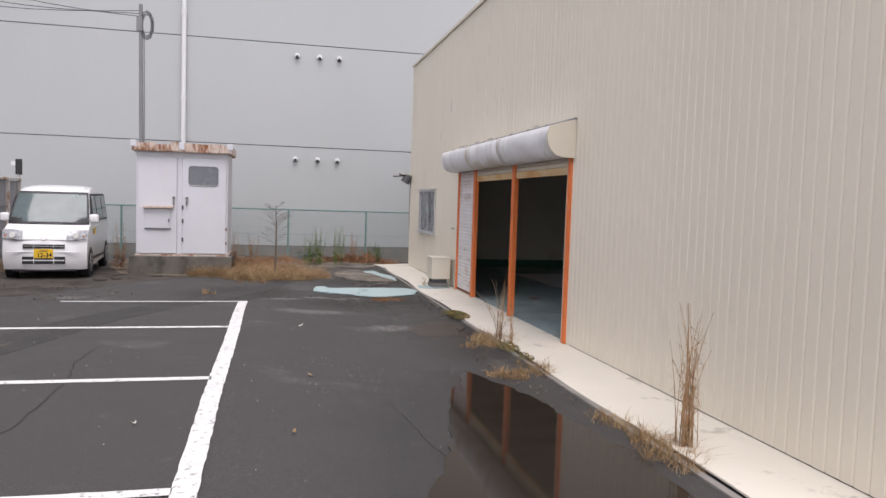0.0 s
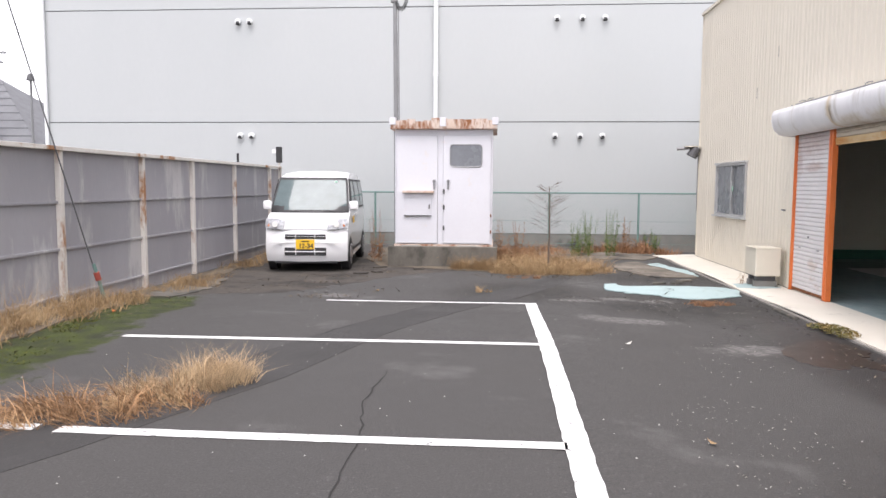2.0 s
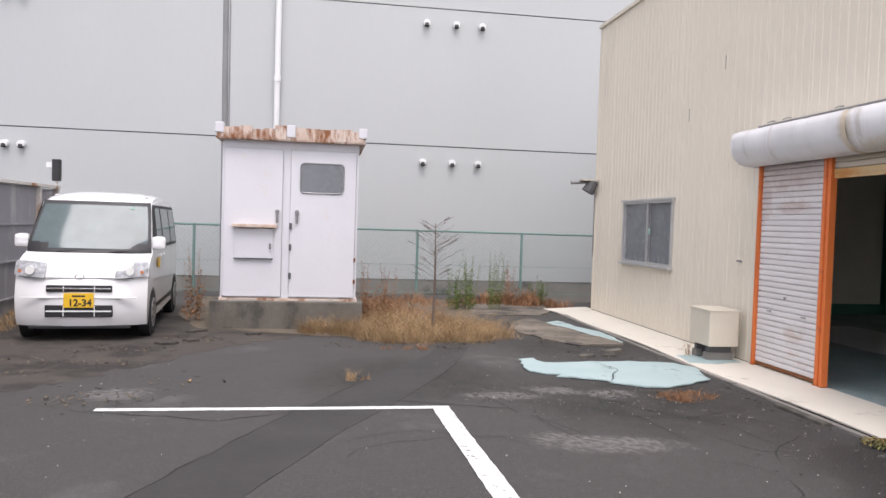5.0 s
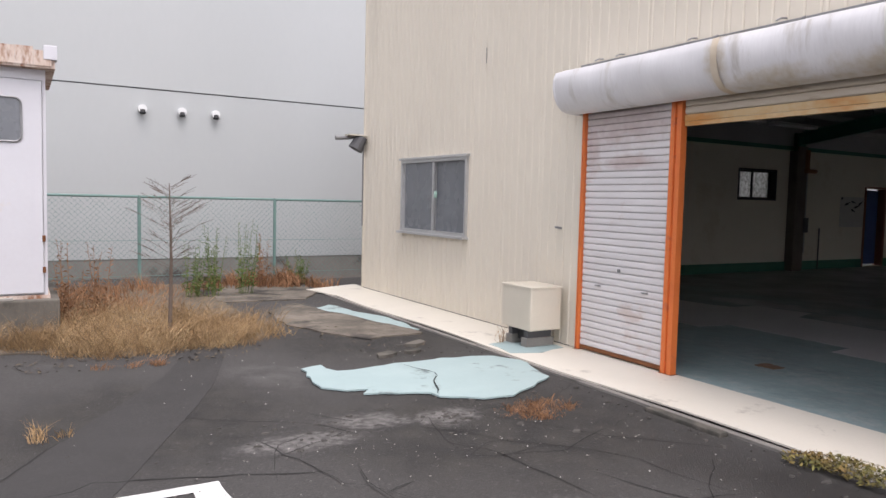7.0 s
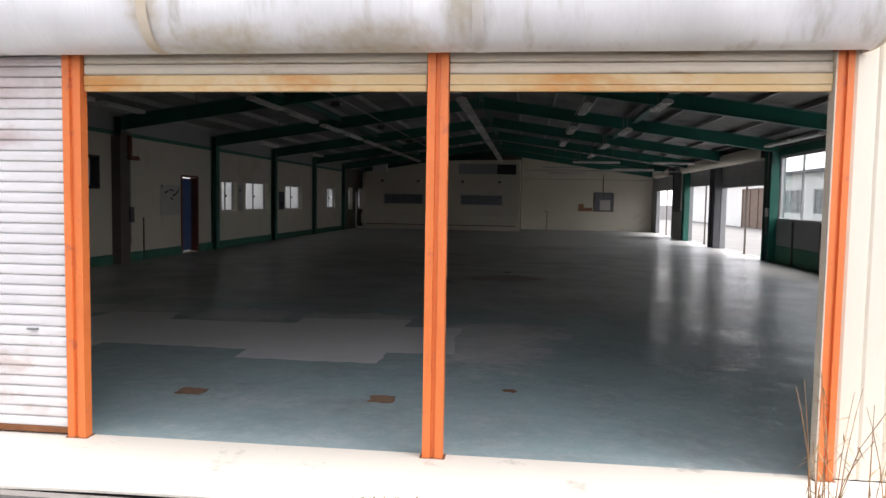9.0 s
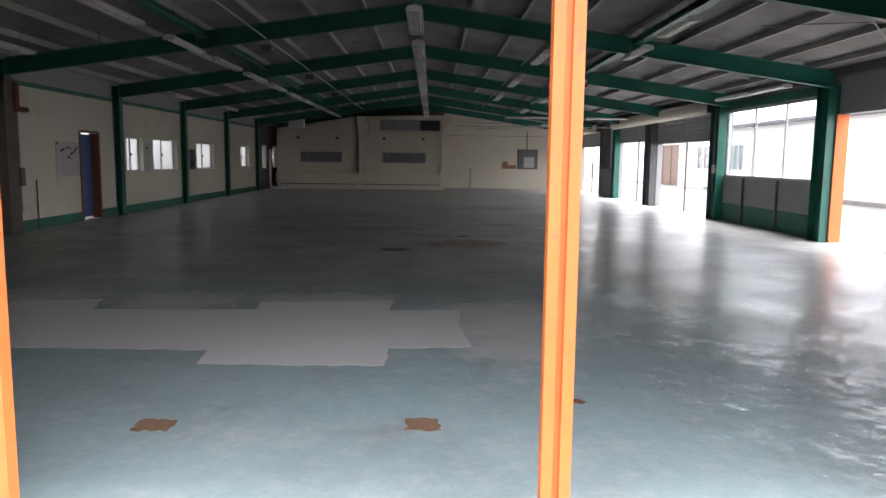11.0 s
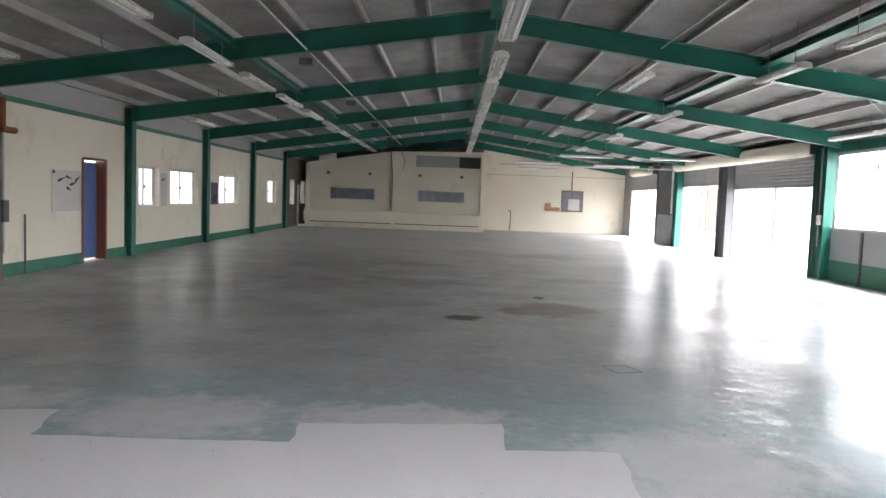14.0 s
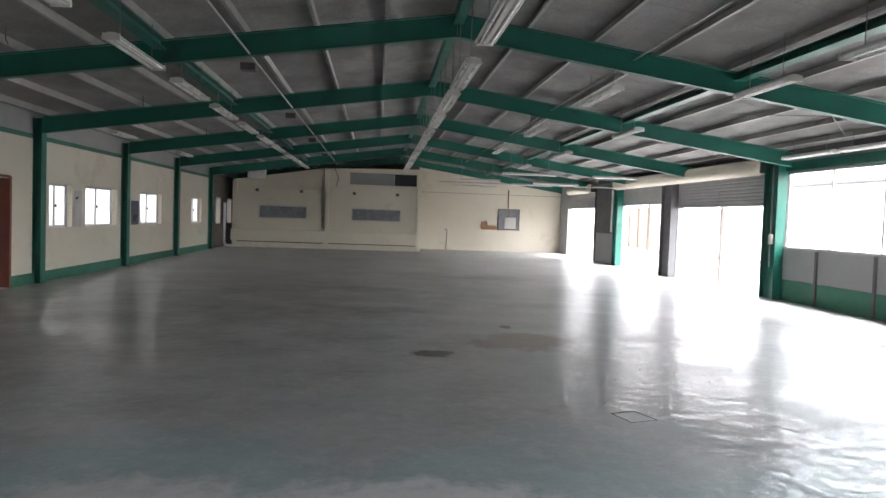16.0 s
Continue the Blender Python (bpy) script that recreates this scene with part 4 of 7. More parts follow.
def floodlight():
    root = thing("floodlight", "weathered floodlight on a bracket at the building corner", "floodlight", at=(WX - 0.02, 19.42, 2.24))
    part("arm", T((0, 0, 0), (-0.16, 0.05, 0.0), 0.016), M_DARKSTEEL, root)
    bm = bmesh.new()
    tube(bm, (-0.05, 0.0, 0.06), (-0.16, 0.02, -0.14), 0.09, 0.12, 12)
    part("reflector", bm, M_DARKSTEEL, root)
    part("visor", T((-0.10, 0.06, 0.05), (-0.46, 0.10, 0.03), 0.025, 0.035, 8), M_STEEL, root)
    part("hood_plate", B(-0.3, 0.0, -0.08, 0.1, 0.07, 0.09), M_CREAM, root)
    part("conduit", T((0.0, 0.06, -1.35), (0.0, 0.06, 0.0), 0.012, seg=6), M_STEEL, root)


floodlight()


# ---- the yard: markings, patches, puddle ----
def strip(name, x0, y0, x1, y1, w, label, seed):
    """A painted line with chipped edges."""
    d = Vector((x1 - x0, y1 - y0))
    L = d.length
    d /= L
    nx, ny = -d.y * w / 2, d.x * w / 2
    rnd = random.Random(seed)
    bm = bmesh.new()
    k = max(2, int(L / 0.09))
    prev = None
    for i in range(k + 1):
        t = L * i / k
        c = (x0 + d.x * t, y0 + d.y * t)
        wob = 0.007 * math.sin(t * 1.3 + seed)
        row = []
        for s in (-1, 1):
            j = 1 + rnd.uniform(-0.07, 0.05)
            x, y = c[0] + nx * s * j + wob * d.y, c[1] + ny * s * j + wob * d.x
            row.append(bm.verts.new((x, y, gz(x, y) + 0.005)))
        if prev:
            bm.faces.new((prev[0], row[0], row[1], prev[1]))
        prev = row
    return tagged(link(name, bm, M_LINE), label, "road marking", "white parking bay lines", "structure")


strip("parking_line", 0.285, -6.0, 0.285, 12.33, 0.145, "long worn white bay line on asphalt", 1)
for i, (y, x) in enumerate(((12.28, -2.4), (9.45, -3.68), (4.36, -4.6), (1.85, -4.6), (-0.65, -4.6))):
    strip("parking_line", x, y + 0.02, 0.225, y, 0.10, "worn white line between parking bays", 3 + i)
strip("parking_line", -4.6, 6.95, -2.86, 6.93, 0.11, "broken worn white line between parking bays", 21)
strip("parking_line", -2.72, 6.9, 0.225, 6.87, 0.11, "worn white line between parking bays", 22)


def crack(pts, r, seed, name="crack"):
    rnd, bm = random.Random(seed), bmesh.new()
    dense = []
    for (x0, y0), (x1, y1) in zip(pts, pts[1:]):
        k = max(2, int(math.hypot(x1 - x0, y1 - y0) / 0.11))
        dense += [(x0 + (x1 - x0) * i / k + rnd.uniform(-0.014, 0.014), y0 + (y1 - y0) * i / k + rnd.uniform(-0.025, 0.025)) for i in range(k)]
    dense.append(pts[-1])
    prev = None
    for i, (x, y) in enumerate(dense):
        a = dense[min(i + 1, len(dense) - 1)]
        c = dense[max(i - 1, 0)]
        dx, dy = a[0] - c[0], a[1] - c[1]
        q = math.hypot(dx, dy) or 1
        w = r * rnd.uniform(0.4, 1.3) * (0.3 if i in (0, len(dense) - 1) else 1)
        row = [bm.verts.new((x - dy / q * w * s, y + dx / q * w * s, gz(x, y) + 0.0035)) for s in (-1, 1)]
        if prev:
            bm.faces.new((prev[0], row[0], row[1], prev[1]))
        prev = row
    return tagged(link(name, bm, M_CRACK), "ragged dark crack in the asphalt", "crack", "cracks in the asphalt", "structure")


crack([(-1.0, 8.4), (-1.05, 7.6), (-0.93, 6.9), (-0.95, 5.6), (-1.2, 4.6), (-1.1, 3.2)], 0.006, 1)
crack([(-2.6, 12.3), (-1.4, 11.9), (-0.2, 12.6), (0.9, 12.2)], 0.006, 2)
crack([(0.4, 13.6), (1.1, 13.1), (1.6, 12.2), (2.3, 12.0), (3.1, 12.3)], 0.0035, 3)
crack([(1.4, 12.9), (1.9, 12.2), (2.0, 11.4)], 0.0035, 4)
crack([(0.7, 12.9), (0.9, 12.0), (1.5, 11.2)], 0.0035, 5)
crack([(2.2, 12.9), (2.7, 12.1), (3.2, 11.6)], 0.0035, 6)
crack([(-0.2, 13.6), (-0.9, 12.2), (-1.6, 10.4), (-2.3, 8.5), (-3.2, 6.4)], 0.0075, 7)
crack([(-4.2, 5.4), (-3.4, 5.0), (-2.6, 5.3)], 0.010, 8)
crack([(1.4, 2.6), (1.9, 5.0), (1.6, 7.4)], 0.0035, 9)
rnd = random.Random(140)
for k in range(16):
    x, y, a = rnd.uniform(0.3, 3.0), rnd.uniform(10.6, 13.1), rnd.uniform(0, 3.14)
    pts = [(x, y)]
    for _ in range(rnd.randint(3, 6)):
        a += rnd.uniform(-0.9, 0.9)
        pts.append((min(3.35, pts[-1][0] + 0.3 * math.cos(a)), pts[-1][1] + 0.3 * math.sin(a)))
    crack(pts, rnd.uniform(0.002, 0.0042), 150 + k)
band = [(1.5, 16.6), (1.1, 16.4), (0.5, 14.8), (-0.2, 13.6), (-0.9, 12.2), (-1.6, 10.4), (-2.3, 8.5), (-3.2, 6.4), (-2.7, 6.1), (-1.75, 8.1), (-1.2, 9.9), (-0.55, 11.5), (0.25, 13.2), (0.8, 14.4)]
tagged(link("trench_patch", sheet(ragged(band, 0.5, 0.02, 2), gz, 0.0028), M_ASPHALT_PATCH), "darker asphalt strip over an old trench", "asphalt patch", kind="structure")

# turquoise remains of paint, old slabs
pts = [(1.54, 14.51), (1.74, 14.58), (1.78, 14.32), (2.05, 14.33), (2.36, 14.38), (2.85, 14.4), (3.33, 14.28), (3.46, 14.02), (3.32, 13.43), (2.9, 13.2), (2.71, 13.07), (2.46, 13.11), (2.17, 13.28), (2.17, 13.4),
       (1.71, 13.58), (1.8, 13.7), (1.62, 13.72), (1.48, 13.88)]
tagged(link("painted_slab", sheet(ragged(pts, 0.10, 0.025, 5), lambda x, y: -0.112, 0.003), M_TEAL), "broken turquoise painted concrete skim", "painted slab", kind="structure")
crack([(2.36, 14.36), (2.5, 13.9), (2.4, 13.75), (2.19, 13.34)], 0.005, 31).location.z = 0.026
tagged(link("painted_slab", sheet(ragged([(2.74, 17.6), (2.85, 16.6), (2.96, 15.85), (3.36, 15.8), (3.4, 16.6), (3.24, 17.1), (3.12, 17.9)], 0.15, 0.03, 6), lambda x, y: -0.118, 0.003), M_TEAL),
       "worn turquoise painted strip by the apron", "painted slab", kind="structure")
tagged(link("painted_slab", sheet(ragged([(3.6, 14.75), (3.55, 14.3), (3.85, 14.2), (4.2, 14.3), (4.2, 14.75), (3.9, 14.82)], 0.15, 0.03, 7), lambda x, y: FZ + 0.0125, 0.003), M_TEAL),
       "turquoise paint on the apron under the unit", "painted slab", kind="structure")
M_DIRTCONC = mat("dirt-covered old concrete", (0.22, 0.19, 0.155), (0.075, 0.066, 0.055), 0.9, scale=2.2, fine=40, mix=0.9, bump=0.6, dist=0.008, stain=(0.035, 0.032, 0.028), stain_amount=0.4, stain_scale=1.8)
for i, (pp, m) in enumerate(([[(2.1, 16.6), (2.6, 15.5), (3.3, 15.6), (3.1, 16.6), (2.7, 18.2), (2.2, 17.6)], M_DIRTCONC], [[(1.6, 20.6), (1.9, 18.6), (3.0, 18.5), (3.5, 19.4), (3.5, 20.6)], M_DIRTCONC],
                            [[(-5.2, 14.4), (-4.9, 12.4), (-4.55, 12.3), (-4.4, 13.4), (-4.6, 14.6)], M_OLDCONC])):
    tagged(link("broken_slab", sheet(ragged(pp, 0.2, 0.05, 50 + i), gz, 0.016), m), "cracked old concrete slab", "concrete slab", "old concrete slabs", "structure")
tagged(link("kerb_fragment", B(3.36, 3.44, 11.75, 12.4, -0.16, -0.108, 0.012), M_OLDCONC), "loose concrete edging piece", "edging", kind="structure")
for i, (x, y, s) in enumerate(((2.45, 14.75, 0.13), (2.75, 14.78, 0.10), (2.95, 15.1, 0.14))):
    bm = blob(x, y, s, s * 0.5, gz(x, y), 9, 0.4, 70 + i, 0.03, 0.4)
    tagged(link("broken_stone", bm, M_OLDCONC), "flat broken piece of concrete on the asphalt", "concrete piece", "broken concrete pieces")

bm = sheet(ragged([(2.68, 7.4), (2.4, 6.8), (2.15, 5.9), (1.95, 5.1), (1.6, 4.2), (1.2, 3.0), (1.8, 2.4), (2.9, 2.6), (3.2, 3.8), (3.25, 4.9), (3.1, 5.6), (3.05, 6.3), (2.9, 6.8)], 0.13, 0.028, 8), lambda x, y: -0.121, 0.004)
tagged(link("puddle", bm, M_WATER), "shallow rain puddle on the asphalt", "puddle", kind="structure")


rnd, bm = random.Random(77), bmesh.new()
for _ in range(260):
    x, y = rnd.uniform(-5.25, -3.75), rnd.uniform(6.2, 12.2)
    if x > -4.0 - 0.18 * (y - 8.5) + rnd.gauss(0, 0.2):
        continue
    leaves(bm, x, y, gz(x, y) - 0.004, rnd.uniform(0.04, 0.16), rnd.uniform(0.05, 0.22), rnd.uniform(0.012, 0.03), rnd.randint(25, 70), 0.013, rnd)
tagged(link("moss_patch", bm, M_MOSS), "wet green moss along the fence", "moss", kind="stuff")
soil = [(-5.33, -2.0), (-4.7, -2.0), (-4.6, 5.0), (-4.6, 9.5), (-4.85, 13.0), (-4.9, 15.0), (-5.0, 20.9), (-5.33, 20.9)]
tagged(link("soil_strip", sheet(ragged(soil, 0.3, 0.06, 11), gz, 0.012), M_SOIL), "leaf-littered soil strip under the fence", "soil", kind="stuff")
crumble = [(-5.2, 12.6), (-4.75, 12.4), (-4.2, 12.9), (-3.5, 13.0), (-2.9, 13.6), (-2.5, 14.3), (-1.9, 15.3), (-1.0, 16.2), (0.3, 16.5), (0.5, 17.2), (-2.6, 17.3), (-2.7, 19.5), (-5.2, 19.5)]
M_CRUMBLE = mat("damp crumbled asphalt", (0.046, 0.041, 0.037), (0.075, 0.063, 0.052), 0.85, scale=2.2, fine=70, mix=0.9, bump=0.8, dist=0.012, stain=(0.03, 0.026, 0.023), stain_amount=0.45, stain_scale=1.6)
tagged(link("crumbled_asphalt", sheet(ragged(crumble, 0.14, 0.12, 14), gz, 0.0025), M_CRUMBLE), "dark damp crumbled asphalt round the van and hut", "asphalt", kind="stuff")
soil = [(-3.0, 20.9), (-2.9, 18.2), (-2.4, 16.8), (-1.0, 16.35), (0.4, 15.7), (1.5, 15.8), (2.0, 16.6), (1.9, 18.4), (2.2, 19.6), (3.6, 19.7), (4.1, 20.9)]
tagged(link("soil_strip", sheet(ragged(soil, 0.3, 0.08, 12), gz, 0.010), M_SOIL), "bare soil round the hut", "soil", kind="stuff")

rnd = random.Random(11)
bm = bmesh.new()
for _ in range(520):
    x, y = rnd.uniform(-4.5, 3.4), rnd.uniform(2.0, 15.5)
    if rnd.random() < 0.55:
        x, y = rnd.choice(((1.7, 7.5), (2.4, 5.2), (2.6, 11.8), (-2.5, 12.6), (1.5, 9.0), (2.9, 8.8)))[0] + rnd.gauss(0, 0.5), y
    s = rnd.uniform(0.003, 0.008)
    c = Vector((x, y, gz(x, y) + 0.004))
    v = [bm.verts.new(c + Vector(p) * s) for p in ((1, 0, 0), (-0.5, 0.9, 0.1), (-0.7, -0.8, 0), (0, 0, 1))]
    for q in ((0, 1, 3), (1, 2, 3), (2, 0, 3)):
        bm.faces.new([v[i] for i in q])
tagged(link("grit", bm, mat("pale grit", (0.42, 0.41, 0.39), (0.3, 0.29, 0.28), 0.9, bump=0)), "pale stone grit scattered over the asphalt", "grit", kind="stuff")
for i, (x, y) in enumerate(((-1.52, 5.44), (-0.18, 5.58), (1.58, 4.27), (-0.4, 3.9), (-4.5, 10.8), (1.1, 9.9), (-1.9, 13.4), (2.3, 3.9), (-3.7, 7.5), (-3.9, 7.6), (0.9, 5.4), (1.1, 7.2))):
    bm, r2 = bmesh.new(), random.Random(90 + i)
    s = r2.uniform(0.018, 0.032)
    q = Euler((r2.uniform(-0.3, 0.3), r2.uniform(-0.3, 0.3), r2.uniform(0, 6.3))).to_matrix()
    pts = [q @ Vector((s * 1.3 * math.cos(a), s * 0.7 * math.sin(a), 0.012 * math.cos(2 * a))) + Vector((x, y, gz(x, y) + 0.022)) for a in [0.785 * j for j in range(8)]]
    bm.faces.new([bm.verts.new(p) for p in pts])
    pale = i in (1, 2, 5, 7)
    tagged(link("fallen_leaf", bm, M_PAPER if pale else (M_BRICKRED if i % 4 == 0 else M_DRY)), "pale scrap lying on the asphalt" if pale else "dry fallen leaf lying on the asphalt", "litter" if pale else "leaf")


bm, rnd = bmesh.new(), random.Random(58)
for cx, cy, sx, sy, k in ((1.3, 12.9, 0.6, 0.35, 150), (2.3, 12.95, 0.5, 0.2, 70), (2.6, 14.9, 0.5, 0.3, 90), (3.3, 12.2, 0.12, 0.9, 60), (-2.6, 13.2, 0.7, 0.5, 70), (-2.2, 16.4, 0.6, 0.4, 70), (2.7, 11.0, 0.5, 0.8, 60), (-4.3, 13.6, 0.4, 0.8, 50)):
    for _ in range(k):
        x, y, s = rnd.gauss(cx, sx), rnd.gauss(cy, sy), min(0.035, rnd.expovariate(110) + 0.005)
        if x > 3.42:
            continue
        z0, h, a0 = gz(x, y), s * rnd.uniform(0.2, 0.5), rnd.uniform(0, 6.28)
        ring = [(x + s * rnd.uniform(0.6, 1.2) * math.cos(a0 + 1.05 * j), y + 0.7 * s * rnd.uniform(0.6, 1.2) * math.sin(a0 + 1.05 * j)) for j in range(6)]
        lo = [bm.verts.new((u, v, z0 - 0.004)) for u, v in ring]
        hi = [bm.verts.new((x + (u - x) * 0.75, y + (v - y) * 0.75, z0 + h * rnd.uniform(0.7, 1.2))) for u, v in ring]
        bm.faces.new(hi)
        for j in range(6):
            bm.faces.new((lo[j], lo[(j + 1) % 6], hi[(j + 1) % 6], hi[j]))
tagged(link("asphalt_crumbs", bm, mat("crumbled asphalt", (0.04, 0.037, 0.034), (0.09, 0.084, 0.077), 0.9, scale=6, fine=40, mix=0.95, bump=0.3)), "crumbled asphalt flakes round the broken edges", "rubble", kind="stuff")


# ---- grass and weeds ----
def grass(name, spots, label, category, material, seed, lean=0.5, width=0.004, height=0.35, flat=0.2, drift=(0, 0)):
    """Grass in uneven tufts, each lodged its own way."""
    rnd, bm = random.Random(seed), bmesh.new()
    for cx, cy, rx, ry, count, hh in spots:
        k = max(3, count // 55)
        for _ in range(k):
            a, d = rnd.uniform(0, 6.283), math.sqrt(rnd.random()) * 1.12
            tx, ty = cx + rx * d * math.cos(a), cy + ry * d * math.sin(a)
            r = rnd.uniform(0.35, 0.75) * (rx * ry) ** 0.5 * (0.7 if k > 8 else 1.0)
            b, m = rnd.uniform(0, 6.283), rnd.uniform(0.1, 0.75)
            blades(bm, tx, ty, 0, r, r, int(count / k * 0.85), height * hh * rnd.uniform(0.5, 1.25), lean, width, rnd, gz, flat + 0.3 * rnd.random(), (drift[0] + m * math.cos(b), drift[1] + m * math.sin(b)))
        blades(bm, cx, cy, 0, rx * 1.25, ry * 1.25, count // 7, height * hh * 0.7, lean * 1.6, width, rnd, gz, 0.6, drift)
    return tagged(link(name, bm, material), label, category, kind="stuff")


grass("dry_grass_clump", [(-2.2, 8.0, 0.22, 0.26, 2000, 1.0), (-2.4, 7.72, 0.28, 0.26, 1100, 0.8)], "bushy straw-coloured grass clump on the asphalt", "grass", M_PALESEED, 1, 1.0, 0.0021, 0.37, 0.35)
grass("flattened_straw", [(-2.85, 7.12, 0.40, 0.2, 800, 0.8), (-2.45, 7.4, 0.34, 0.22, 800, 0.8), (-2.7, 7.3, 0.42, 0.25, 500, 0.9), (-3.2, 6.95, 0.2, 0.12, 160, 0.6)], "flattened russet straw lying over a bay line", "straw", M_STRAW, 2, 1.7, 0.0038, 0.34, 0.93, (-0.9, -0.45))
grass("fence_grass", [(-4.95, y, 0.33, 0.7, 1100, h * 0.9) for y, h in ((3.0, 0.8), (5.0, 0.9), (6.6, 0.9), (8.0, 1.0), (9.2, 1.1), (10.4, 1.2), (11.4, 1.0))], "dry yellow grass growing along the metal fence", "grass", M_DRY, 3, 1.2, 0.003, 0.42, 0.4)
grass("fence_grass", [(-4.98, y, 0.3, 0.6, 260, h) for y, h in ((5.2, 0.9), (7.2, 1.0), (8.6, 1.1), (9.8, 1.2), (10.8, 1.2), (11.7, 0.9))], "tall wispy dry grass against the metal fence", "grass", M_PALESEED, 16, 0.6, 0.0016, 0.5, 0.2)
grass("fence_grass", [(-4.8, 13.4, 0.35, 0.55, 900, 1.0), (-5.0, 14.4, 0.25, 0.5, 300, 0.7)], "dry grass tuft at the foot of the metal fence", "grass", M_DRY, 4, 0.8, 0.0026, 0.36)
grass("fence_grass", [(-4.95, 16.6, 0.25, 0.9, 500, 0.8), (-4.95, 18.4, 0.3, 0.9, 400, 0.8)], "sparse dry grass between fence and van", "grass", M_DRY, 5, 0.7, 0.004, 0.36)
grass("hut_grass", [(-0.5, 16.5, 0.42, 0.26, 2000, 0.9), (0.4, 16.0, 0.55, 0.36, 3400, 1.05), (1.2, 16.25, 0.6, 0.42, 3400, 1.0), (0.5, 17.3, 0.8, 0.6, 2600, 1.2), (1.4, 16.9, 0.5, 0.4, 900, 0.8)],
      "broad mound of straw-coloured grass beside the hut", "grass", M_DRY, 6, 1.35, 0.0028, 0.46, 0.35)
grass("hut_grass", [(0.2, 18.6, 0.9, 0.8, 1200, 0.8), (-0.4, 19.9, 1.0, 0.6, 900, 0.9), (1.2, 20.2, 0.9, 0.5, 700, 0.7)], "dry brown grass behind the hut", "grass", M_RUSSET, 7, 0.6, 0.0045, 0.5)
grass("fence_weeds", [(2.7, 20.4, 0.55, 0.35, 900, 0.75), (3.5, 20.3, 0.5, 0.4, 900, 0.85)], "low brown weeds along the wire fence", "weeds", M_RUSSET, 8, 0.6, 0.008, 0.5)
grass("dead_grass_tuft", [(2.65, 12.75, 0.27, 0.16, 1100, 0.6)], "flat orange-brown tuft growing from the asphalt", "grass", M_RUSSET, 9, 1.6, 0.0022, 0.2, 0.6)
grass("dry_sprig", [(-0.35, 13.5, 0.1, 0.08, 90, 0.6)], "dry sprig growing from an asphalt crack", "grass", M_DRY, 10, 0.8, 0.003, 0.3)
grass("dry_sprig", [(0.3, 15.25, 0.25, 0.08, 260, 0.5)], "low orange tuft at the edge of the grass", "grass", M_RUSSET, 12, 1.3, 0.0025, 0.25, 0.5)
grass("apron_grass", [(3.25, 7.2, 0.36, 0.14, 700, 0.5), (3.5, 7.6, 0.18, 0.3, 420, 0.6)], "flat yellow grass along the apron edge", "grass", M_DRY, 13, 1.4, 0.0035, 0.3, 0.7, (-0.5, 0))
grass("apron_grass", [(3.5, 9.0, 0.22, 0.4, 800, 0.7), (3.3, 8.7, 0.3, 0.2, 300, 0.5)], "dry and green grass by the doorway", "grass", M_DRY, 14, 1.0, 0.0035, 0.3, 0.5)
grass("apron_grass", [(3.47, 4.85, 0.16, 0.35, 900, 0.8), (3.47, 5.5, 0.1, 0.3, 350, 0.6)], "tangled dry grass at the apron edge", "grass", M_DRY, 15, 1.1, 0.003, 0.28, 0.5)


def leafy(name, spots, label, seed, size=0.05, material=None):
    rnd, bm = random.Random(seed), bmesh.new()
    for cx, cy, rx, ry, rz, count in spots:
        leaves(bm, cx, cy, gz(cx, cy) + 0.01, rx, ry, rz, count, size, rnd)
    return tagged(link(name, bm, material or M_LEAF), label, "weeds", kind="stuff")


leafy("creeping_weed", [(3.5, 10.9, 0.15, 0.36, 0.09, 1300), (3.42, 11.2, 0.12, 0.15, 0.05, 260)], "low olive creeping weed over the apron edge", 21, 0.016, M_CREEP)
leafy("creeping_weed", [(3.5, 8.5, 0.12, 0.3, 0.08, 420), (3.52, 7.95, 0.08, 0.2, 0.08, 150)], "green weed at the apron edge", 22, 0.018, M_CREEP)


def upright_weed(x, y, h, label, seed, material, leaf=None, n=14):
    rnd = random.Random(seed)
    root = thing("tall_weed", label, "weed", "tall weeds by the wire fence", at=(x, y, gz(x, y)))
    bm = bmesh.new()
    lf = bmesh.new()
    for _ in range(n):
        a, b = rnd.uniform(-0.15, 0.15), rnd.uniform(-0.12, 0.12)
        hh = h * rnd.uniform(0.6, 1.0)
        base = Vector((rnd.uniform(-0.1, 0.1), rnd.uniform(-0.06, 0.06), -0.02))
        tip = base + Vector((a, b, hh))
        part("stem", T(base, tip, 0.006, 0.002, seg=5), material, root)
        for k in range(26):
            t = 0.15 + 0.85 * k / 26
            p = base.lerp(tip, t)
            q = Euler((rnd.uniform(-0.8, 0.8), rnd.uniform(-0.8, 0.8), rnd.uniform(0, 6.28))).to_matrix()
            s = 0.055 * (1.15 - 0.7 * t)
            lf.faces.new([lf.verts.new(p + q @ Vector(v)) for v in ((0, 0, 0), (s, -s * 0.2, s * 0.3), (s * 1.9, 0, s * 0.2), (s, s * 0.2, s * 0.3))])
    part("foliage", lf, leaf or material, root)


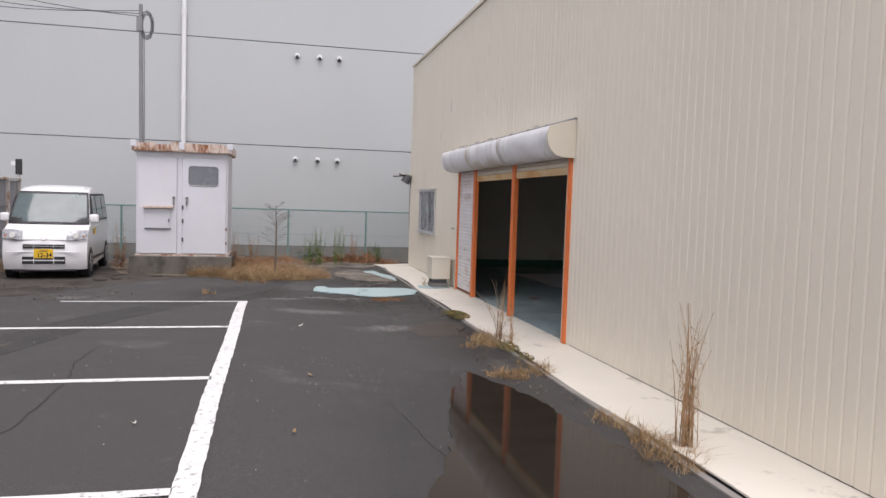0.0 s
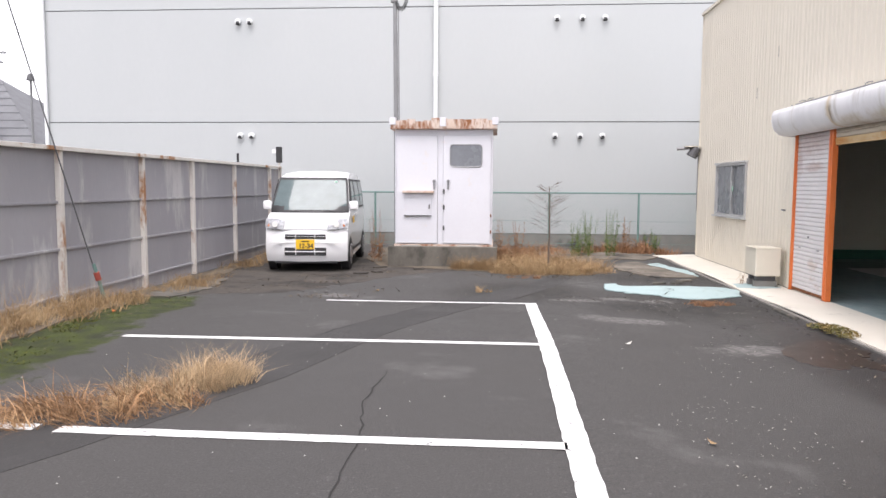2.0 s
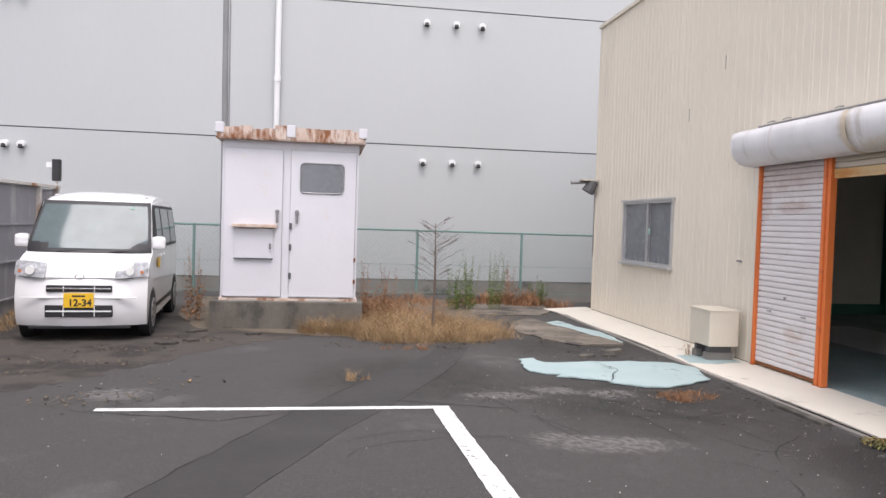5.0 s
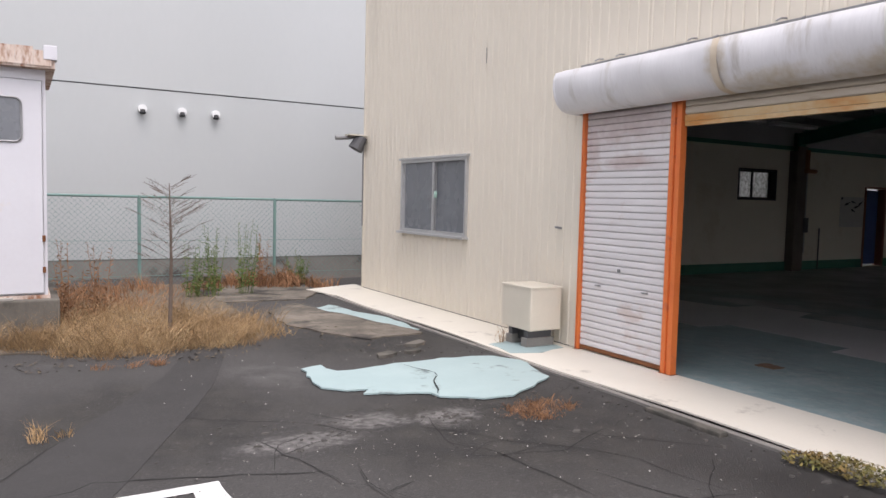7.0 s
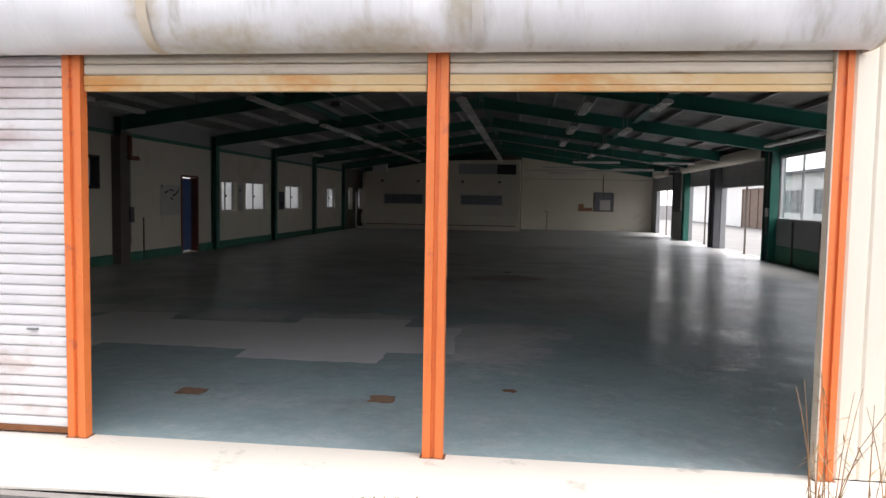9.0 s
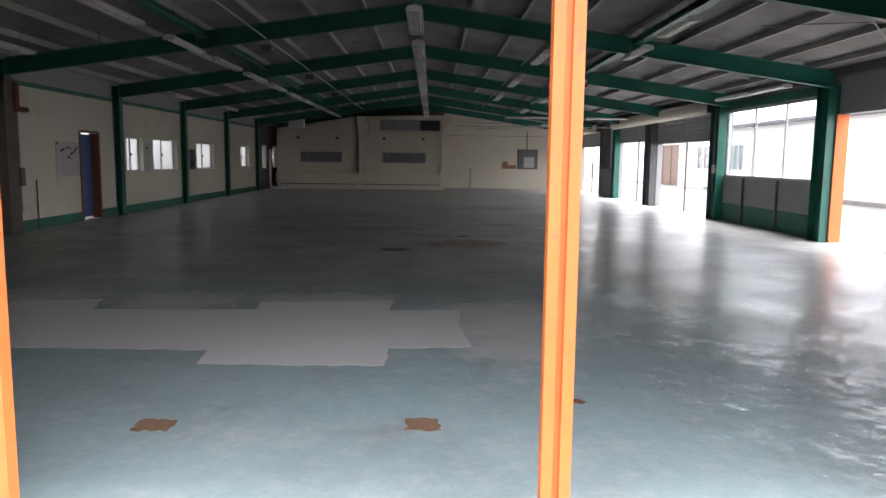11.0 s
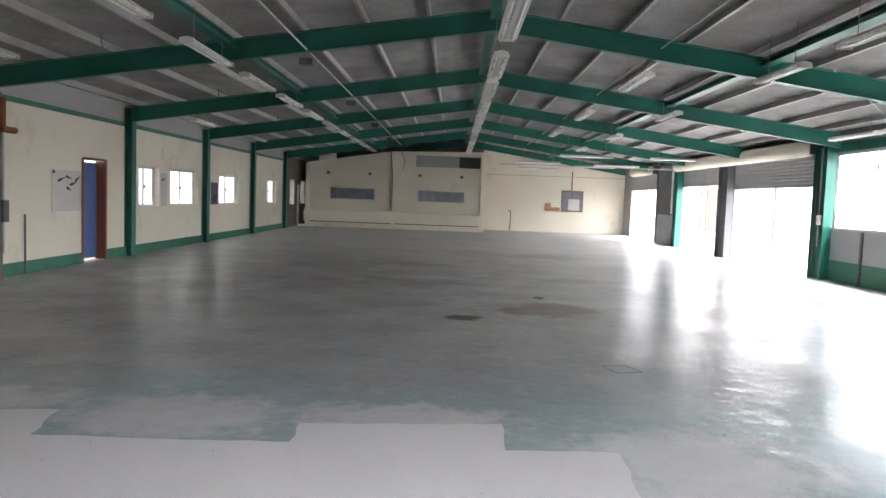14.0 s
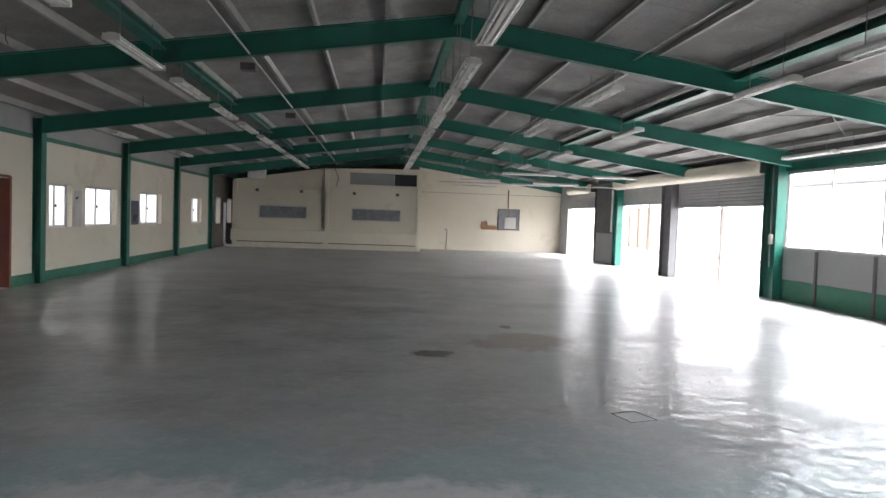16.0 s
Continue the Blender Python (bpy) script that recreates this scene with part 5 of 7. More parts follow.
for i, (x, y, h, green) in enumerate(((1.62, 19.3, 0.95, 1), (1.85, 19.25, 1.1, 1), (2.4, 19.4, 1.15, 1), (2.85, 20.3, 0.9, 0), (3.5, 20.4, 0.6, 1), (0.25, 17.6, 0.95, 0), (-0.05, 17.3, 1.05, 0), (-2.75, 18.6, 1.1, 0), (-2.6, 17.6, 0.8, 0))):
    upright_weed(x, y, h, "green upright weed in front of the wire fence" if green else "dead brown weed stalks by the hut and fence", 60 + i, M_LEAF if green else M_RUSSET, n=9 if green else 5)


def reeds(x, y, h, n, label, seed, spread=0.09):
    rnd = random.Random(seed)
    root = thing("dry_reeds", label, "reeds", "dry reeds at the apron edge", at=(x, y, gz(x, y)))
    bm, hd = bmesh.new(), bmesh.new()
    for i in range(n):
        a = rnd.uniform(0, 6.28)
        base = Vector((rnd.uniform(-spread, spread) * 0.7, rnd.uniform(-spread, spread), -0.02))
        hh = h * rnd.uniform(0.45, 1.0)
        bend = rnd.uniform(0.03, 0.2) * (3.0 if rnd.random() < 0.25 else 1)
        pts = [base + Vector((math.cos(a) * bend * hh * (t ** 2), math.sin(a) * bend * hh * (t ** 2), hh * t * (1 - 0.1 * bend * t))) for t in (0, 0.3, 0.6, 0.85, 1)]
        bm = bmesh.new()
        for k in range(4):
            tube(bm, pts[k], pts[k + 1], 0.0034 * (1 - 0.2 * k), 0.0034 * (0.8 - 0.2 * k) + 0.0006, 4, False)
        part("stalk", bm, M_STRAW, root)
        for k in range(7):
            t = rnd.uniform(0.1, 0.85)
            p = base + Vector((math.cos(a) * bend * hh * t * t, math.sin(a) * bend * hh * t * t, hh * t))
            b = rnd.uniform(0, 6.28)
            L = rnd.uniform(0.08, 0.2)
            d = Vector((math.cos(b) * 0.6, math.sin(b) * 0.6, rnd.uniform(-0.9, 0.7))) * L
            s = Vector((-math.sin(b), math.cos(b), 0)) * 0.004
            hd.faces.new([hd.verts.new(v) for v in (p - s, p + s, p + d)])
    part("foliage", hd, M_DRY, root)


reeds(3.68, 4.98, 1.15, 34, "tall russet dry reeds rooted at the apron edge", 31)
reeds(3.55, 9.0, 0.95, 12, "thin dry reeds standing before the doorway", 32, 0.06)
reeds(3.62, 8.72, 0.75, 6, "thin dry reeds standing before the doorway", 33, 0.05)
reeds(3.75, 14.75, 0.3, 5, "small dry sprig on the apron beside the unit", 34, 0.03)


def bare_tree():
    rnd = random.Random(17)
    root = thing("bare_sapling", "thin leafless conifer sapling rising from the dry grass", "tree", at=(0.78, 16.2, gz(0.78, 16.2)))
    trunk, tw = bmesh.new(), bmesh.new()
    tube(trunk, (0, 0, -0.03), (0.015, 0, 0.8), 0.022, 0.015, 8)
    tube(trunk, (0.015, 0, 0.8), (0, 0.01, 1.56), 0.015, 0.004, 8)
    for i in range(46):
        z = 0.72 + 0.82 * (i / 46) ** 0.9
        a = rnd.uniform(0, 6.28)
        L = (0.36 * (1 - abs((z - 1.05) / 0.95)) + 0.05) * rnd.uniform(0.6, 1.1)
        p = Vector((0.01, 0, z))
        e = p + Vector((math.cos(a) * L, math.sin(a) * L, L * 0.55))
        tube(tw, p, e, 0.0022, 0.001, 4, False)
        for _ in range(5):
            t = rnd.uniform(0.3, 1)
            s = p.lerp(e, t)
            b = a + rnd.uniform(-1.2, 1.2)
            l2 = L * 0.4
            tube(tw, s, s + Vector((math.cos(b) * l2, math.sin(b) * l2, l2 * 0.4)), 0.0022, 0.001, 3, False)
    part("trunk", trunk, M_BARK, root)
    part("twig_spray", tw, M_BARK, root)


bare_tree()


# ---- metal sheet fence ----
def sheet_fence():
    x = -5.35
    root = tagged(thing("sheet_fence", "grey metal sheet fence with rusting white posts", "fence"), kind="structure")
    ys = [19.2, 16.97, 14.97, 13.22, 11.2, 9.6, 7.8, 5.9, 4.0, 2.1, 0.2, -1.7, -3.6]
    for a, c in zip(ys, ys[1:]):
        for z0, z1 in ((0.10, 0.63), (0.67, 1.19), (1.23, 1.80)):
            bm = bmesh.new()
            box(bm, x - 0.03, x - 0.018, c + 0.004, a - 0.004, z0 - 0.02, z1 + 0.02)
            part("sheet_panel", bm, M_FPANEL, root)
        for z in (0.09, 0.65, 1.21):
            part("rail", B(x - 0.018, x + 0.012, c + 0.03, a - 0.03, z - 0.016, z + 0.016, 0.003), M_FPANEL, root)
        part("skirt_sheet", B(x - 0.035, x - 0.022, c, a, -0.12, 0.12), M_FPANEL, root)
    for y in ys:
        part("post", B(x - 0.03, x + 0.045, y - 0.038, y + 0.038, -0.1, 1.82, 0.004), M_FPOST, root)
    part("cap_rail", B(x - 0.06, x + 0.07, ys[-1], 20.0, 1.82, 1.87, 0.004), M_FPOST, root, "rust-stained cream cap rail")
    bm = bmesh.new()
    box(bm, x - 0.03, x - 0.018, 19.2, 20.0, 0.0, 1.80)
    part("sheet_panel", bm, M_FPANEL, root)
    part("post", B(x - 0.03, x + 0.045, 19.95, 20.03, -0.1, 1.82), M_FPOST, root)


sheet_fence()
sp = thing("speaker_post", "black weatherproof box on a short post behind the fence", "sensor", at=(-5.38, 20.1, -0.12))
part("post", T((0, 0, 0), (0, 0, 2.1), 0.025), M_FPOST, sp)
part("housing", B(-0.06, 0.06, -0.07, 0.07, 2.08, 2.46, 0.015), M_BLACK, sp)
part("camera", B(-0.16, -0.06, -0.05, 0.05, 2.3, 2.4, 0.01), M_PIPE, sp, "small white camera")
st = thing("fence_stub", "small dark post stub on the fence rail", "stub", at=(-5.38, 17.3, 1.86))
part("stub", T((0, 0, 0), (0, 0, 0.2), 0.025), M_BLACK, st)

gw = thing("guy_wire", "steel guy wire with a green and red sleeve beside the fence", "guy wire", at=(-4.95, 11.45, gz(-4.95, 11.45)))
top = Vector((-0.85, -1.57, 6.1))
part("wire", T((0, 0, -0.05), top, 0.008, seg=6), M_DARKSTEEL, gw)
part("sleeve", T(top * 0.015, top * 0.085, 0.022, seg=8), M_GREENFENCE, gw, "green plastic sleeve")
part("band", T(top * 0.052, top * 0.068, 0.035, seg=10), mat("faded red tape", (0.35, 0.07, 0.05), rough=0.6), gw, "faded red band")
part("anchor", T((0, 0, -0.05), (0, 0, 0.05), 0.03), M_RUST, gw)


# ---- green wire fence ----
def wire_fence():
    y, z0, z1 = 20.97, -0.08, 1.27
    root = tagged(thing("wire_fence", "green coated chain-link fence on steel posts", "fence"), kind="structure")
    x0, x1 = -5.3, 5.5
    for x in (-5.25, -3.2, -1.03, 1.135, 3.304, 5.45):
        part("post", T((x, y, -0.2), (x, y, z1 + 0.02), 0.027, seg=10), M_GREENFENCE, root)
    part("top_rail", T((x0, y, z1), (x1, y, z1), 0.02, seg=8), M_GREENFENCE, root)
    for z in (0.58, 0.02):
        part("tension_wire", T((x0, y - 0.012, z), (x1, y - 0.012, z), 0.004, seg=5), M_GREENFENCE, root)
    bm = bmesh.new()
    n = z1 - z0
    x = x0 - n
    r = 0.0022
    while x < x1:
        for s in (1, -1):
            a, c = (x, z0) if s > 0 else (x, z1), (x + n, z1) if s > 0 else (x + n, z0)
            lo, hi = max(a[0], x0), min(c[0], x1)
            if hi > lo:
                za = a[1] + s * (lo - a[0])
                zc = a[1] + s * (hi - a[0])
                tube(bm, (lo, y + 0.004 * s, za), (hi, y + 0.004 * s, zc), r, seg=3, cap=False)
        x += 0.085
    tagged(part("mesh", bm, M_GREENFENCE, root, "green chain-link netting"), kind="stuff")


wire_fence()


# ---- the grey building behind ----
def grey_building():
    y0, xl, xr = 22.0, -12.35, 44.0
    root = thing("neighbour_building", "tall windowless building in pale grey siding panels", "building")
    part("wall", B(xl + 0.05, xr, y0 + 0.03, y0 + 16, -0.3, 9.3), M_JOINT, root, "wall behind the siding")
    rows = [(0.2, 3.075), (3.10, 6.02), (6.045, 9.4)]
    cuts = [xl, xr]
    for z0, z1 in rows:
        for a, c in zip(cuts, cuts[1:]):
            part("siding_panel", B(a, c, y0, y0 + 0.04, z0, z1), M_SIDING, root)
    part("plinth", B(xl, xr, y0 + 0.01, y0 + 0.05, -0.3, 0.2), M_CONC, root, "bare concrete plinth")
    part("side_wall", B(xl, xl + 0.05, y0 + 0.04, y0 + 16, -0.3, 9.4), M_SIDING, root)
    part("roof_edge", B(xl - 0.05, xr, y0 - 0.06, y0 + 16, 9.4, 9.55), M_STEEL, root)
    for x in (-6.99, -6.68, 1.32, 1.96, 2.53):
        for z in (2.74, 5.70):
            bm = bmesh.new()
            tube(bm, (x, y0 - 0.10, z), (x, y0, z), 0.07, 0.075, 14)
            v = part("vent", bm, M_PIPE, root, "round white vent cap")
            part("mouth", T((x, y0 - 0.085, z - 0.075), (x, y0 - 0.07, z - 0.02), 0.05, 0.05, 10), M_BLACK, v)
    bm = bmesh.new()
    tube(bm, (xl + 0.02, y0 - 0.08, -0.2), (xl + 0.02, y0 - 0.08, 9.4), 0.05, seg=10)
    part("downpipe", bm, M_PIPE, root)
    p = part("downpipe", T((-1.77, y0 - 0.09, -0.2), (-1.77, y0 - 0.09, 9.4), 0.06, seg=12), M_PIPE, root)
    for z in (1.6, 4.25, 6.6):
        part("coupling", T((-1.77, y0 - 0.09, z), (-1.77, y0 - 0.09, z + 0.13), 0.075, seg=12), M_PIPE, p)
        part("clip", B(-1.83, -1.71, y0 - 0.09, y0, z - 0.2, z - 0.16), M_STEEL, p)


grey_building()


def yard_pole():
    root = thing("service_pole", "slim grey service pole with coiled cable behind the hut", "pole", at=(-2.46, 19.6, -0.15))
    part("pole", T((0, 0, 0), (-0.05, 0, 6.35), 0.062, 0.045, 12), M_POLE, root)
    bm = bmesh.new()
    for k in range(4):
        pts = [(0.1 + (0.10 + 0.02 * k) * math.cos(a * 0.524), -0.04, 5.85 + (0.26 + 0.03 * k) * math.sin(a * 0.524)) for a in range(13)]
        chain(bm, pts, 0.008, 4)
    part("cable_coil", bm, M_BLACK, root)
    part("insulator_box", B(-0.14, 0.0, -0.06, 0.06, 5.7, 6.05, 0.01), M_POLE, root)
    for k, (dx, dz) in enumerate(((-9, 1.2), (-9, 1.7), (-8, 2.3))):
        pts = [(-0.05 + dx * t, 2.0 * t, 6.2 - 0.07 * k + dz * t - 0.5 * math.sin(math.pi * t)) for t in [i / 10 for i in range(11)]]
        part("overhead_wire", chain(bmesh.new(), pts, 0.008, 4), M_BLACK, root)
    part("conduit", T((0.07, 0, 0.1), (0.03, 0, 5.6), 0.014, seg=6), M_POLE, root)


yard_pole()


# ---- the switch hut ----
def hut():
    x0, x1, y0, y1 = -2.13, -0.25, 16.9, 18.4
    root = thing("switch_hut", "white steel switch hut with rusty roof edge on concrete plinth", "utility cabinet")
    zb, zt = 0.30, 2.50
    part("plinth", B(x0 - 0.13, x1 + 0.1, y0 - 0.12, y1 + 0.1, -0.25, 0.265, 0.02), M_OLDCONC, root, "mossy dark concrete plinth")
    part("base_frame", B(x0 - 0.02, x1 + 0.02, y0 - 0.02, y1, 0.265, 0.30), M_RUSTROOF, root, "rust-flecked base frame")
    bm = bmesh.new()
    box(bm, x0, x1, y0 + 0.02, y1, zb, zt)
    part("body", bm, M_HUT, root)
    for a, c in ((x0, x0 + 0.025), (-1.30, -1.20), (x1 - 0.03, x1)):
        part("upright", B(a, c, y0 - 0.004, y0 + 0.02, zb, zt - 0.1), M_HUT, root)
    part("header", B(x0, x1, y0 - 0.002, y0 + 0.02, zt - 0.1, zt), M_HUT, root)
    dl = part("door", B(x0 + 0.03, -1.305, y0 - 0.028, y0 + 0.018, zb + 0.02, zt - 0.11, 0.006), M_HUT, root)
    dr = part("door", B(-1.195, x1 - 0.035, y0 - 0.028, y0 + 0.018, zb + 0.02, zt - 0.11, 0.006), M_HUT, root)
    # rounded window
    bm, pts = bmesh.new(), []
    cx, cz, w, h, r = -0.76, 2.005, 0.30, 0.21, 0.06
    for sx, sz, a0 in ((1, 1, 0), (-1, 1, 90), (-1, -1, 180), (1, -1, 270)):
        for k in range(5):
            a = radians(a0 + 22.5 * k)
            pts.append((cx + sx * (w - r) + r * math.cos(a), cz + sz * (h - r) + r * math.sin(a)))
    part("pane", extrude(bm, pts, y0 - 0.034, y0 - 0.026, "y"), M_DARKPANE, dr, "dusty rounded window pane")
    bm = bmesh.new()
    chain(bm, [(x, y0 - 0.034, z) for x, z in pts + pts[:1]], 0.011, 6)
    part("gasket", bm, M_STEEL, dr)
    part("handle", T((-1.37, y0 - 0.06, 1.36), (-1.37, y0 - 0.06, 1.52), 0.017), M_STEEL, dl)
    part("handle_rose", T((-1.37, y0 - 0.065, 1.52), (-1.37, y0 - 0.028, 1.52), 0.03), M_STEEL, dl)
    part("handle", T((-1.10, y0 - 0.06, 1.36), (-1.10, y0 - 0.06, 1.52), 0.017), M_STEEL, dr)
    part("handle_rose", T((-1.10, y0 - 0.065, 1.52), (-1.10, y0 - 0.028, 1.52), 0.03), M_STEEL, dr)
    for z in (1.32, 1.02, 0.62):
        part("hinge", T((-1.185, y0 - 0.035, z - 0.045), (-1.185, y0 - 0.035, z + 0.045), 0.018), M_DARKSTEEL, dr)
    for z in (0.55, 0.86):
        part("hinge", T((x1 - 0.03, y0 - 0.03, z - 0.03), (x1 - 0.03, y0 - 0.03, z + 0.03), 0.014), M_RUST, dr)
    part("hatch", B(-1.95, -1.42, y0 - 0.05, y0 - 0.026, 0.86, 1.28, 0.006), M_HUT, dl)
    part("hatch_canopy", B(-1.98, -1.37, y0 - 0.13, y0 - 0.026, 1.29, 1.335, 0.006), M_RUSTROOF, dl, "rusted little canopy")
    part("hatch_ledge", B(-1.95, -1.42, y0 - 0.065, y0 - 0.03, 0.845, 0.862), M_DARKSTEEL, dl)
    part("hatch_latch", T((-1.46, y0 - 0.075, 0.99), (-1.46, y0 - 0.075, 1.07), 0.015), M_STEEL, dl)
    for a in (-1.85, -0.75):
        part("sill_plate", B(a - 0.15, a + 0.2, y0 - 0.09, y0 - 0.02, 0.262, 0.285, 0.004), M_PALECONC, root)
    rim = part("roof", B(x0 - 0.07, x1 + 0.08, y0 - 0.14, y1 + 0.08, 2.50, 2.53), M_RUSTROOF, root, "rust-eaten roof tray")
    n = 13
    rnd = random.Random(3)
    for i in range(n):
        a = x0 - 0.05 + (x1 - x0 + 0.1) * i / n
        w = (x1 - x0 + 0.1) / n
        h = 0.155 + rnd.uniform(-0.03, 0.035)
        part("fascia_flake", B(a + 0.001, a + w - 0.001, y0 - 0.145 + rnd.uniform(-0.012, 0.006), y0 - 0.12, 2.52, 2.52 + h), M_RUSTROOF, rim)
    part("side_fascia", B(x1 + 0.06, x1 + 0.08, y0 - 0.12, y1 + 0.08, 2.53, 2.67), M_RUSTROOF, rim)
    part("side_fascia", B(x0 - 0.07, x0 - 0.05, y0 - 0.12, y1 + 0.08, 2.53, 2.67), M_RUSTROOF, rim)
    for cx in (x0 - 0.03, -1.2, x1 + 0.04):
        part("corner_cap", B(cx - 0.06, cx + 0.06, y0 - 0.165, y0 - 0.02, 2.55 if cx == -1.2 else 2.58, 2.72, 0.012), M_HUT, rim, "white corner cap")


hut()


# ---- rubble and leaf litter ----
def litter(name, spots, label, seed, material, size):
    rnd, bm = random.Random(seed), bmesh.new()
    for cx, cy, rx, ry, n in spots:
        for _ in range(n):
            a, d = rnd.uniform(0, 6.283), math.sqrt(rnd.random())
            x, y = cx + rx * d * math.cos(a), cy + ry * d * math.sin(a)
            q = Euler((rnd.uniform(-0.5, 0.5), rnd.uniform(-0.5, 0.5), rnd.uniform(0, 6.28))).to_matrix()
            s = size * rnd.uniform(0.4, 1.2)
            c = Vector((x, y, gz(x, y) + 0.014))
            bm.faces.new([bm.verts.new(c + q @ Vector(p)) for p in ((-s, 0, 0), (0, -s * 0.5, 0.004), (s, 0, 0), (0, s * 0.5, 0.004))])
    return tagged(link(name, bm, material), label, "litter", kind="stuff")


litter("leaf_litter", [(-2.5, 12.7, 0.55, 0.3, 60), (-1.9, 13.5, 0.4, 0.3, 20), (-4.5, 11.2, 0.5, 1.2, 60), (-4.5, 8.6, 0.5, 1.6, 60), (-3.0, 15.1, 0.8, 0.25, 80), (-3.4, 14.2, 0.9, 0.5, 90), (-2.3, 15.8, 0.4, 0.3, 70), (-4.9, 14.6, 0.2, 0.9, 90), (0.4, 15.5, 1.2, 0.35, 160), (3.2, 8.0, 0.3, 2.4, 120), (2.6, 15.6, 0.6, 0.8, 60)],
       "brown dead leaves and straw bits on the asphalt", 71, M_SOIL, 0.026)
litter("chip_litter", [(1.4, 7.4, 0.45, 0.9, 120), (2.4, 12.4, 0.8, 0.6, 60), (0.9, 12.3, 0.8, 0.5, 60), (2.0, 9.6, 0.6, 0.8, 50)], "pale paint chips lying on the asphalt", 72, M_PALECONC, 0.009)
for i, (x, y, s) in enumerate(((-2.55, 15.55, 0.16), (-2.3, 15.75, 0.11), (-1.6, 16.3, 0.10), (-2.35, 16.5, 0.12))):
    tagged(link("broken_stone", blob(x, y, s, s * 0.55, gz(x, y), 14, 0.7, 170 + i, 0.03, 0.3 * i), M_CRUMBLE), "dark broken asphalt lump by the hut and van", "rubble", "broken lumps")
tagged(link("wet_stain", blob(2.95, 9.9, 0.38, 0.6, gz, 40, 0.7, 200, 0.003), mat("rusty wet stain", (0.046, 0.032, 0.025), (0.03, 0.027, 0.025), 0.4, scale=4, fine=90, bump=0.4)), "rust-tinted damp stain by the doorway", "damp patch", kind="structure")


# ---- the van ----
def van():
    root = thing("kei_van", "white boxy kei-class van parked beside the fence", "car", at=(-3.57, 15.62, gz(-3.6, 16.5)), turn=5)
    root.scale.z = 1.05
    prof = [(0.06, 0.18), (0.02, 0.26), (0.0, 0.38), (0.0, 0.52), (0.02, 0.64), (0.05, 0.73), (0.10, 0.84), (0.20, 0.925), (0.32, 0.975), (0.42, 1.0), (0.92, 1.60), (1.0, 1.665), (1.15, 1.71), (1.7, 1.76), (2.4, 1.76),
            (3.0, 1.73), (3.22, 1.675), (3.31, 1.55), (3.36, 1.2), (3.39, 0.9), (3.39, 0.45), (3.34, 0.24)]

    def half(z):
        if z < 0.95:
            return 0.7375 - 0.010 * max(0.0, (0.45 - z) / 0.25)
        return 0.7375 - 0.105 * ((z - 0.95) / 0.78) ** 1.4

    def front_round(y, u):
        return (0.16 * abs(u) ** 3.2 if y < 1.2 else 0.0) * (1.0 if y < 0.5 else 0.5) - (0.10 * abs(u) ** 3.5 if y > 3.0 else 0.0)

    us = [-1, -0.97, -0.9, -0.75, -0.5, -0.25, 0, 0.25, 0.5, 0.75, 0.9, 0.97, 1]

    def crown(z, u):
        return -0.05 * abs(u) ** 4 if z > 1.6 else 0.0
    bm = bmesh.new()
    grid = [[bm.verts.new((u * half(z), y + front_round(y, u), z + crown(z, u))) for u in us] for y, z in prof]
    for r, s in zip(grid, grid[1:]):
        for j in range(len(us) - 1):
            bm.faces.new((r[j], r[j + 1], s[j + 1], s[j]))
    half_n = 13
    for side in (0, -1):
        edge = [row[side] for row in grid]
        # upper and lower outline bridged by upright strips
        front_run, back_run = edge[:half_n], edge[:half_n - 1:-1]
        a, c = front_run, back_run
        n = max(len(a), len(c))
        ia = [a[min(len(a) - 1, round(i * (len(a) - 1) / (n - 1)))] for i in range(n)]
        ic = [c[min(len(c) - 1, round(i * (len(c) - 1) / (n - 1)))] for i in range(n)]
        for i in range(n - 1):
            q = []
            for v in (ia[i], ia[i + 1], ic[i + 1], ic[i]):
                if v not in q:
                    q.append(v)
            if len(q) > 2:
                bm.faces.new(q)
    bmesh.ops.recalc_face_normals(bm, faces=bm.faces[:])
    bmesh.ops.split_edges(bm, edges=[e for e in bm.edges if len(e.link_faces) == 2 and e.calc_face_angle() > radians(38)])
    body = part("body", bm, M_CAR, root, "glossy white bodywork", True)
    part("underbody", B(-0.62, 0.62, 0.26, 3.28, 0.16, 0.30), M_BLACK, root)

    # windscreen and its black surround, following the rounded front
    def screen(z0, z1, u0, u1, off, name, material, parent):
        bm = bmesh.new()
        rows = []
        for i in range(7):
            z = z0 + (z1 - z0) * i / 6
            y = 0.42 + (z - 1.0) * (0.5 / 0.6)
            rows.append([bm.verts.new((u * half(z), y + front_round(y, u) - off, z + off * 0.6)) for u in [u0 + (u1 - u0) * k / 12 for k in range(13)]])
        for r, s in zip(rows, rows[1:]):
            for k in range(12):
                bm.faces.new((r[k], r[k + 1], s[k + 1], s[k]))
        return part(name, bm, material, parent, smooth=True)
    sur = screen(1.0, 1.62, -0.985, 0.985, 0.006, "windscreen_surround", M_BLACK, root)
    screen(1.045, 1.57, -0.93, 0.93, 0.012, "windscreen", M_CARGLASS, root)
    part("sticker", B(0.42, 0.47, 0.86, 0.865, 1.535, 1.565), M_STICKER, sur)
    for x in (-0.35, 0.25):
        part("wiper", T((x, 0.425, 1.02), (x + 0.42, 0.455, 1.045), 0.008, seg=6), M_BLACK, root)
    # front end
    lampz = (0.735, 0.90)
